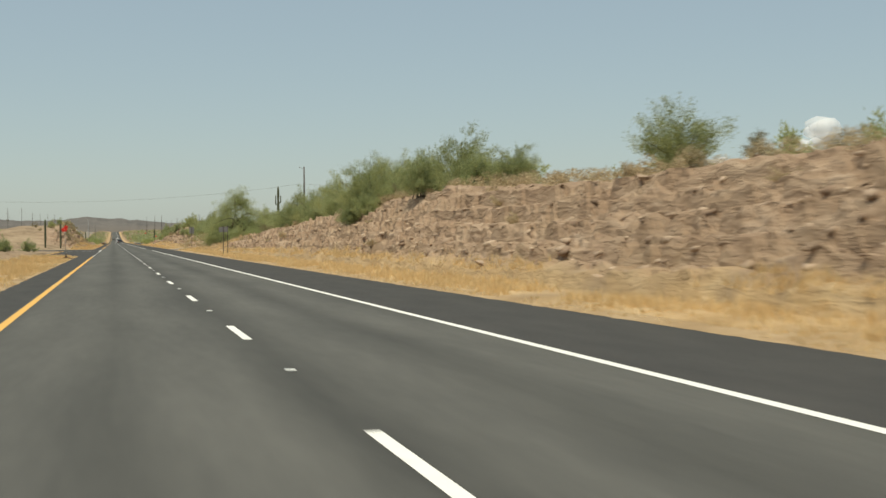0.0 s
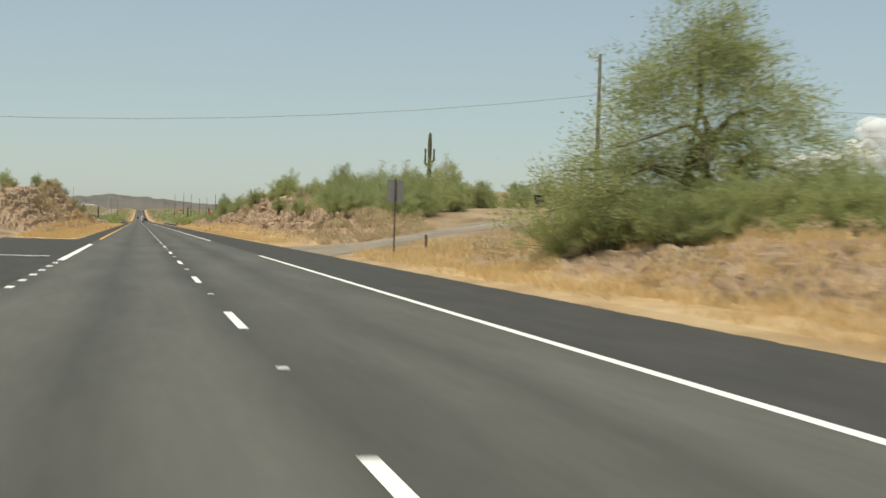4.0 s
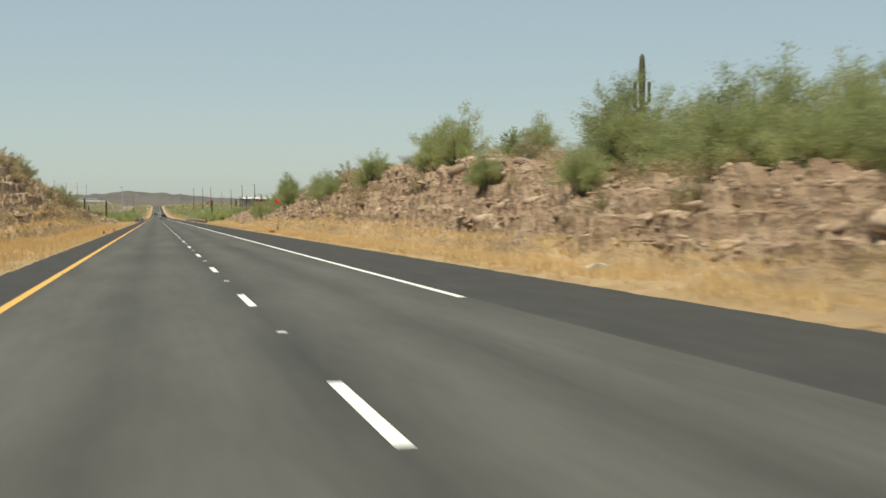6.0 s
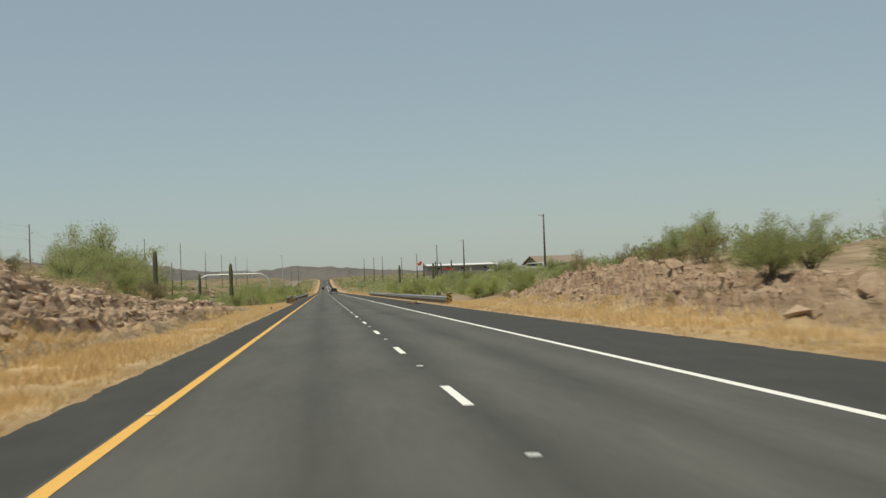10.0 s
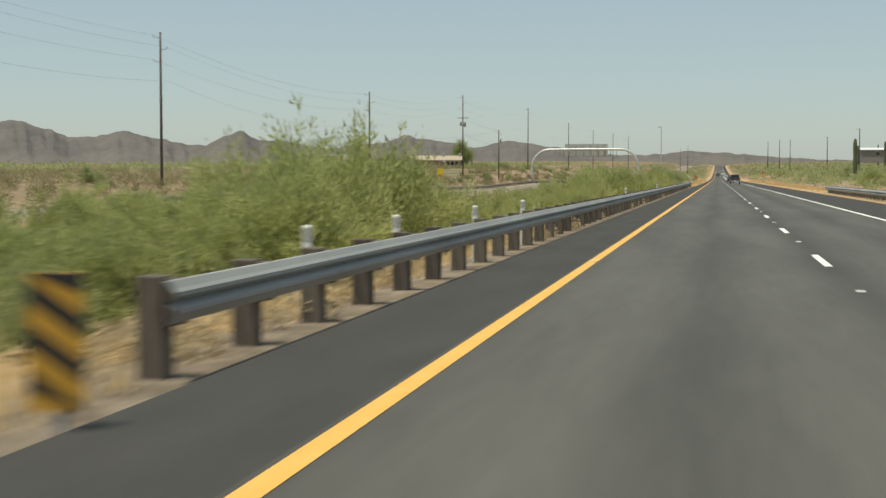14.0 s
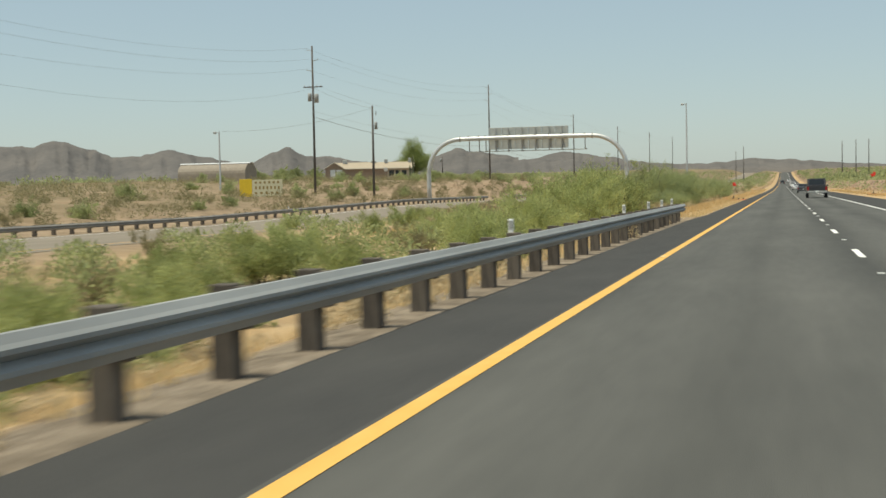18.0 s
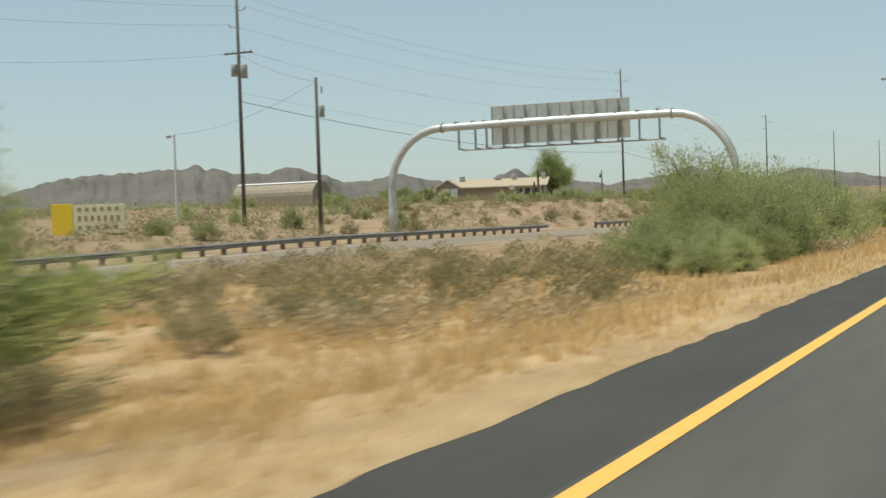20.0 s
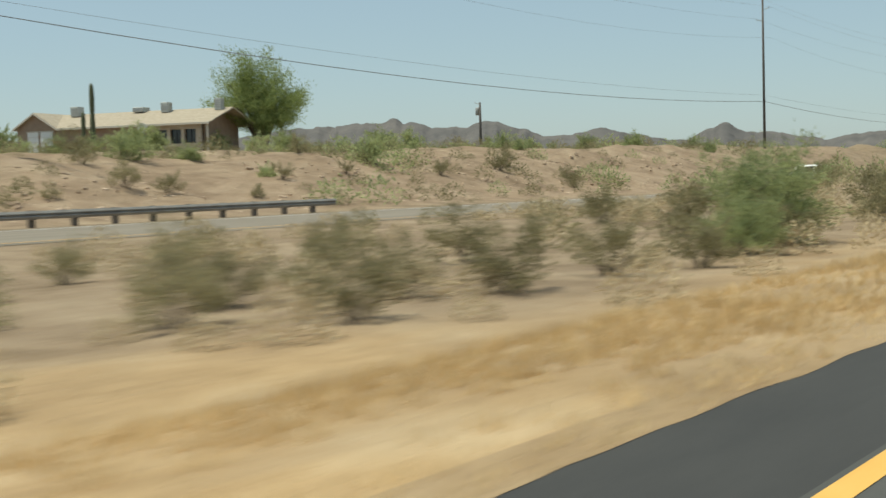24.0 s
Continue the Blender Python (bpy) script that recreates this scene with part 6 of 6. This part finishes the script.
dish = part("satellite_dish", tube([(10.15, -0.75, 1.95), (10.2, -0.95, 1.9), (10.22, -1.05, 1.88)], [0.12, 0.46, 0.5], 16), WHITE_PAINT, house, "white satellite dish")
part("dish_mast", tube([(10.15, -0.5, 0.2), (10.15, -0.7, 1.9)], 0.04, 6), GALV, dish)
KINDS["rnd"] = [plant("round_tree", 88, 8.8, 9.2, 260, 60000, 0.085, LEAF_RND, "large round-crowned bright green shade tree by the house", "tree", 10, 0.2, 0.2, low=0.16, fuzz=0.075, inner=0.45, tuft=2.2)]
put("rnd", -85.8, 952, 1.08, 1.06, z=5.3)
KINDS["oak"] = [plant("yard_tree", 89, 6.0, 4.4, 40, 6000, 0.12, LEAF_MQ, "dark green yard tree behind the house", "tree", 8, 0.2, 0.12, low=0.2)]
for x, y, s in [(-98, 915, 0.7), (-108, 905, 0.8), (-84, 936, 0.55), (-79, 948, 0.6)]:
    put("oak", x, y, s)
for x, y, s in [(-109.5, 945.5, 0.8), (-113.5, 943, 0.85), (-117.5, 944.5, 0.9)]:
    put("oak", x, y, s, z=5.1)
for x, y, s in [(-44.5, 881, 0.9), (-44, 887, 0.8), (-44.6, 892, 0.7), (-46, 897.5, 1.25), (-45.2, 899.5, 1.0), (-44.8, 905.5, 0.7), (-47, 910, 0.8), (-48, 917, 0.7), (-46.5, 925, 0.8), (-47.5, 934, 1.0), (-46, 941, 1.1), (-53, 901, 0.9), (-46, 872, 1.0), (-45, 862, 1.0)]:
    put("cr", x, y, s)

barn = thing("arched_barn", pose(-115, 899, ground_z(-115, 899)), "low brown barn with a white arched roof", "barn")
bm = bmesh.new()
prof = [(-3.2, -0.6), (3.2, -0.6)] + [(3.2 * math.cos(a), 1.6 + 2.2 * math.sin(a)) for a in [math.pi * k / 12 for k in range(13)]]
prism(prof, 15.4, "x", bm, -7.7)
part("wall", bm, mat("brown_sheet_metal", (0.25, 0.21, 0.165), (0.32, 0.275, 0.22), 2, 0.7), barn)
bm = bmesh.new()
arcp = [(3.35 * math.cos(a), 1.62 + 2.32 * math.sin(a)) for a in [math.pi * (0.36 + 0.28 * k / 12) for k in range(13)]]
arcq = [(p[0] * 0.985, p[1] - 0.07) for p in reversed(arcp)]
prism(arcp + arcq, 15.9, "x", bm, -7.95)
part("roof", bm, WHITE_PAINT, barn, "white arched metal roof")
part("end_panel", prism([(2.9 * math.cos(a), 1.55 + 2.0 * math.sin(a)) for a in [math.pi * k / 12 for k in range(13)]] + [(-2.9, -0.4), (2.9, -0.4)], 0.06, "x", None, -7.78), TRIM, barn)

BOARD_TEXT = plain("faded_brown_lettering", (0.30, 0.21, 0.07), 0.7)
bd = thing("notice_board", pose(-55.4, 776, ground_z(-55.4, 776), 0, 0, 22), "yellow and white roadside notice board with dark unreadable lines", "notice board")
part("yellow_panel", box(1.4, 0.1, 2.3, (-1.7, 0, 1.2), 0.01), plain("signal_yellow", (0.72, 0.50, 0.04), 0.6), bd, "plain yellow panel")
wp = part("white_panel", box(3.4, 0.1, 1.9, (0.75, 0, 1.3), 0.01), plain("cream_board", (0.62, 0.58, 0.40), 0.6), bd, "cream panel with dark lines")
for r, (n, w) in enumerate(((6, 0.38), (7, 0.32), (5, 0.42))):
    for k in range(n):
        part("text_bar", box(w * 0.62, 0.012, 0.24 if r != 1 else 0.34, (-0.75 + k * 3.0 / n + 0.2, -0.057, 1.95 - r * 0.6)), BOARD_TEXT, wp)
for x in (-2.2, 2.2):
    part("post", box(0.1, 0.1, 2.2, (x, 0.1, 0.6)), POST_WOOD, bd)


def shed(x, y, lx, ly, h, roof_rise, label, wall_m, roof_m, turn=0, name="house", z=None):
    t = thing(name, pose(x, y, ground_z(x, y) if z is None else z, 0, 0, turn), label, name.replace("_", " ") if name != "house" else "house", "buildings on the hillside")
    part("wall", prism([(-ly / 2, -1.5), (ly / 2, -1.5), (ly / 2, h), (0, h + roof_rise), (-ly / 2, h)], lx, "x", None, -lx / 2), wall_m, t)
    for s in (-1, 1):
        e = s * (ly / 2 + 0.5)
        zz = h - 0.5 * roof_rise / (ly / 2)
        part("roof", prism([(e, zz), (0, h + roof_rise), (0, h + roof_rise + 0.12), (e, zz + 0.12)], lx + 0.8, "x", None, -lx / 2 - 0.4), roof_m, t)
    for k in range(3):
        w = part("window", box(1.1, 0.06, 1.0, (-lx / 3 + k * lx / 3, -ly / 2 - 0.02, h * 0.55), 0.01), DARK_GLASS, t)
        part("window_frame", box(1.25, 0.04, 0.08, (-lx / 3 + k * lx / 3, -ly / 2 - 0.04, h * 0.55 + 0.54)), TRIM, w)
    part("door", box(0.95, 0.06, 2.0, (lx * 0.12, -ly / 2 - 0.02, 1.0), 0.01), TRIM, t)
    return t


GREYW = mat("grey_siding", (0.20, 0.185, 0.165), (0.27, 0.25, 0.22), 2, 0.85)
shed(45.5, 600, 9, 8, 2.4, 1.3, "grey gabled house on the shrubby hillside", GREYW, mat("brown_roofing", (0.22, 0.17, 0.13), (0.30, 0.24, 0.19), 3, 0.9), 12, z=2.5)
shed(68, 990, 34, 8, 3.0, 0.7, "long low building with a bright white metal roof", mat("shaded_grey_wall", (0.22, 0.2, 0.18), (0.28, 0.26, 0.23), 2, 0.85), WHITE_PAINT, 6, "long_shed", 8.0)
shed(80, 930, 12, 8, 2.8, 1.2, "pale house with a white roof on the far hillside", TRIM, WHITE_PAINT, 20)

# ---- vehicles ----


def vehicle(x, y, z, turn, paint, label, kind="sedan", category="car"):
    """A car or pickup standing on its wheels, nose along its local +y."""
    v = thing("pickup_truck" if kind == "pickup" else "sports_utility_vehicle" if kind == "suv" else "sedan", pose(x, y, z, 0, 0, turn), label, category, "vehicles on the road")
    pm = plain("paint_" + label.split()[0] + "_" + kind, paint, 0.3, 0.2, 0.5)
    if kind == "pickup":
        ln, w, h, belt = 5.6, 1.98, 1.88, 1.12
        body = [(-2.8, 0.5), (2.7, 0.5), (2.8, 0.75), (2.75, 1.05), (1.3, 1.15), (-2.78, 1.15)]
        cab = [(1.35, 1.14), (0.75, 1.82), (-0.75, 1.88), (-1.05, 1.14)]
        wb, wr = (-1.75, 1.75), 0.39
    elif kind == "suv":
        ln, w, h, belt = 4.9, 1.92, 1.8, 1.1
        body = [(-2.4, 0.45), (2.4, 0.45), (2.45, 0.75), (2.35, 1.02), (1.2, 1.12), (-2.42, 1.12)]
        cab = [(1.25, 1.11), (0.6, 1.74), (-2.1, 1.80), (-2.4, 1.11)]
        wb, wr = (-1.45, 1.45), 0.37
    else:
        ln, w, h, belt = 4.7, 1.82, 1.45, 0.92
        body = [(-2.3, 0.32), (2.3, 0.32), (2.35, 0.6), (2.2, 0.78), (1.0, 0.93), (-1.75, 0.97), (-2.32, 0.88)]
        cab = [(1.05, 0.92), (0.35, 1.42), (-0.95, 1.45), (-1.75, 0.95)]
        wb, wr = (-1.4, 1.4), 0.33
    bm = prism(body, w, "x", None, -w / 2)
    bmesh.ops.bevel(bm, geom=bm.edges[:], offset=0.06, segments=2, affect="EDGES")
    part("body", bm, pm, v)
    bm = prism(cab, w - 0.24, "x", None, -w / 2 + 0.12)
    bmesh.ops.bevel(bm, geom=bm.edges[:], offset=0.05, segments=2, affect="EDGES")
    cb = part("cabin", bm, pm, v)
    back, front = cab[3], cab[0]
    for a, b, nm in ((cab[3], cab[2], "rear_window"), (cab[0], cab[1], "windscreen")):
        p0, p1 = Vector((0, a[0], a[1])), Vector((0, b[0], b[1]))
        q0, q1 = p0.lerp(p1, 0.2), p0.lerp(p1, 0.88)
        nrm = Vector((0, 1 if nm == "windscreen" else -1, 0.45)).normalized() * 0.012
        bm = bmesh.new()
        hw = w / 2 - 0.27
        bm.faces.new([bm.verts.new(c) for c in (q0 + nrm + Vector((-hw, 0, 0)), q0 + nrm + Vector((hw, 0, 0)), q1 + nrm + Vector((hw * 0.92, 0, 0)), q1 + nrm + Vector((-hw * 0.92, 0, 0)))])
        part(nm, bm, DARK_GLASS, cb)
    for s in (-1, 1):
        xs = s * (w / 2 - 0.115)
        bm = bmesh.new()
        lo, hi = cab[0][1] + 0.1, cab[1][1] - 0.1
        bm.faces.new([bm.verts.new((xs, yy, zz)) for yy, zz in ((cab[3][0] + 0.3, lo), (cab[0][0] - 0.25, lo), (cab[1][0] - 0.1, hi), (cab[2][0] + 0.12, hi))])
        part("side_window", bm, DARK_GLASS, cb)
        part("tail_light", box(0.18, 0.04, 0.34 if kind != "sedan" else 0.16, (s * (w / 2 - 0.14), body[0][0] - 0.005, belt - 0.22), 0.01), plain("tail_light_red", (0.35, 0.02, 0.02), 0.3) if "tail_light_red" not in bpy.data.materials else bpy.data.materials["tail_light_red"], v)
        part("headlight", box(0.32, 0.04, 0.16, (s * (w / 2 - 0.25), ln / 2 - 0.02, belt - 0.28), 0.01), DELIN, v)
        part("mirror", box(0.18, 0.12, 0.14, (s * (w / 2 + 0.08), 0.85, belt + 0.08), 0.03), pm, v)
        for yy in wb:
            wh = part("wheel", tube([(s * (w / 2 - 0.22), yy, wr), (s * (w / 2 + 0.01), yy, wr)], wr, 18), RUBBER, v)
            part("rim", tube([(s * (w / 2 + 0.005), yy, wr), (s * (w / 2 + 0.02), yy, wr)], wr * 0.6, 14), GALV_BRIGHT, wh)
    part("rear_bumper", box(w - 0.1, 0.16, 0.2, (0, -ln / 2 - 0.02, 0.58 if kind == "pickup" else 0.48), 0.03), GALV if kind == "pickup" else pm, v)
    part("rear_plate", box(0.32, 0.015, 0.16, (0, body[0][0] - 0.012 - (0.09 if kind == "pickup" else 0), belt - 0.35 if kind != "pickup" else 0.62)), DELIN, v)
    if kind == "pickup":
        part("tailgate", box(w - 0.5, 0.03, 0.5, (0, -2.8, 0.87), 0.01), pm, v)
        bm = box(w - 0.3, 1.55, 0.02, (0, -1.95, 1.16))
        part("bed_cover", bm, BLACK, v)
    return v


vehicle(5.35, 770, 0, 0, (0.045, 0.045, 0.05), "charcoal pickup truck in the outer lane", "pickup", "pickup truck")
vehicle(5.2, 850, 0, 0, (0.06, 0.06, 0.065), "dark grey sedan in the outer lane")
vehicle(5.2, 960, float(z_road(960)), 0, (0.72, 0.72, 0.72), "white sedan in the outer lane")
vehicle(5.2, 1085, float(z_road(1085)), 0, (0.72, 0.72, 0.70), "white sports utility vehicle in the outer lane", "suv")
vehicle(1.9, 1290, float(z_road(1290)), 0, (0.05, 0.05, 0.06), "dark sports utility vehicle far ahead", "suv")
vehicle(5.2, 1420, float(z_road(1420)), 0, (0.7, 0.7, 0.7), "white sedan far ahead")
vehicle(-33.3, 643, opp(643), 180, (0.01, 0.26, 0.06), "bright green sedan on the opposing carriageway")
vehicle(-32.5, 955, float(opp_z(955)), 180, (0.74, 0.74, 0.73), "white sports utility vehicle on the opposing carriageway", "suv")
vehicle(41, 592, ground_z(41, 592), 70, (0.72, 0.72, 0.71), "white sedan parked before the hillside house")
vehicle(36, 566, ground_z(36, 566), 60, (0.74, 0.74, 0.73), "white sports utility vehicle parked on the hillside", "suv")
vehicle(60, 965, 8.2, 80, (0.55, 0.03, 0.03), "red pickup truck parked by the long shed", "pickup", "pickup truck")

# ---- clouds far off ----
CLOUD = mat("glowing_cumulus_white", (0.80, 0.80, 0.79), (0.84, 0.84, 0.83), 0.002, 1.0, spec=0.0)
# a faint even glow is added to brighten the clouds beyond their sunlit white
CLOUD.node_tree.nodes["Principled BSDF"].inputs["Emission Color"].default_value = (0.9, 0.93, 1.0, 1)
CLOUD.node_tree.nodes["Principled BSDF"].inputs["Emission Strength"].default_value = 0.14


def thin(m, share):
    """Lets that share of the light through, as a hazy cloud does."""
    nt = m.node_tree
    out = nt.nodes["Material Output"]
    mx = nt.nodes.new("ShaderNodeMixShader")
    mx.inputs[0].default_value = share
    nt.links.new(out.inputs[0].links[0].from_socket, mx.inputs[1])
    nt.links.new(nt.nodes.new("ShaderNodeBsdfTransparent").outputs[0], mx.inputs[2])
    nt.links.new(mx.outputs[0], out.inputs[0])


thin(CLOUD, 0.68)


def cloud(az, dist, z, size, seed, label):
    """A heap of cumulus billows far beyond the hills, at degrees right of the road."""
    rng = random.Random(seed)
    cx, cy = math.sin(radians(az)) * dist, 100 + math.cos(radians(az)) * dist
    bm = bmesh.new()
    for k in range(80):
        u = rng.uniform(-1, 1)
        r = size * rng.uniform(0.06, 0.18) * (1.15 - abs(u) * 0.6)
        c = (cx + u * size * math.cos(radians(az)), cy - u * size * math.sin(radians(az)) + rng.uniform(-0.2, 0.2) * size, z + rng.uniform(0, 0.5) * size * (1 - abs(u)) * (0.6 + 0.4 * math.sin(7 * u + seed)))
        bmesh.ops.create_icosphere(bm, subdivisions=2, radius=r, matrix=Matrix.Translation(c) @ Matrix.Diagonal((1, 1, 0.8, 1)))
    for v in bm.verts:
        v.co += v.normal * size * 0.025 * (noise.fractal(v.co / size * 9, 1.0, 2.0, 4))
    for f in bm.faces:
        f.smooth = True
    ob = part("cloud", bm, CLOUD)
    return tag_struct(ob, label, "cloud")


cloud(30.5, 4300, 235, 240, 2, "white cumulus heap low in the hazy sky")
cloud(27, 4400, 215, 150, 5, "small white cumulus heap low in the hazy sky")

# ---- loose stones on the rock cuts ----


def stone_mesh(seed):
    rng = random.Random(seed)
    bm = bmesh.new()
    for k in range(16):
        d = Vector((rng.gauss(0, 1), rng.gauss(0, 1), rng.gauss(0, 1))).normalized()
        bm.verts.new(Vector((d.x, d.y * 1.3, d.z * 0.75)) * rng.uniform(0.75, 1.1))
    g = bmesh.ops.convex_hull(bm, input=bm.verts[:])
    bmesh.ops.delete(bm, geom=[e for e in g["geom_interior"] if isinstance(e, bmesh.types.BMVert)], context="VERTS")
    me = bpy.data.meshes.new("rock")
    bm.to_mesh(me)
    bm.free()
    me.materials.append(ROCKM)
    return me


ROCKM = mat("pinkish_cut_rock", (0.30, 0.21, 0.145), (0.50, 0.37, 0.265), 1.4, 0.95, bump=0.06, bscale=5, rand=0.5)
STONES = [stone_mesh(k) for k in range(7)]
RR = random.Random(12)


def stones(n, x0, x1, y0, y1, s0, s1, gate):
    k = tries = 0
    while k < n and tries < n * 8:
        tries += 1
        x, y = RR.uniform(x0, x1), RR.uniform(y0, y1)
        z, rk, _ = land(np.array([x]), np.array([y]))
        if rk[0] < gate:
            continue
        s = s0 + (s1 - s0) * RR.random() ** 2.5
        o = part("rock", STONES[RR.randrange(7)], ROCKM, ground)
        o.location = (x, y, z[0] + s * 0.05)
        o.rotation_euler = (RR.uniform(-0.4, 0.4), RR.uniform(-0.4, 0.4), RR.uniform(0, 6.28))
        o.scale = (s, s * RR.uniform(0.8, 1.5), s * RR.uniform(0.6, 1.0))
        k += 1


stones(110, 11.8, 16.5, 10, 150, 0.06, 0.17, 0.3)
stones(100, 11.8, 16.5, 232, 442, 0.1, 0.4, 0.3)
stones(90, -9, -4.2, 245, 462, 0.08, 0.3, 0.3)
wr = thing("white_boulder", pose(11.3, 239.1, ground_z(11.3, 239.1) + 0.1), "pale smooth boulder in the dry verge grass", "boulder")
part("stone", STONES[2].copy(), None, wr).scale = (0.3, 0.36, 0.24)
wr.children[0].data.materials[0] = mat("pale_boulder", (0.6, 0.56, 0.48), (0.7, 0.66, 0.58), 3, 0.9)
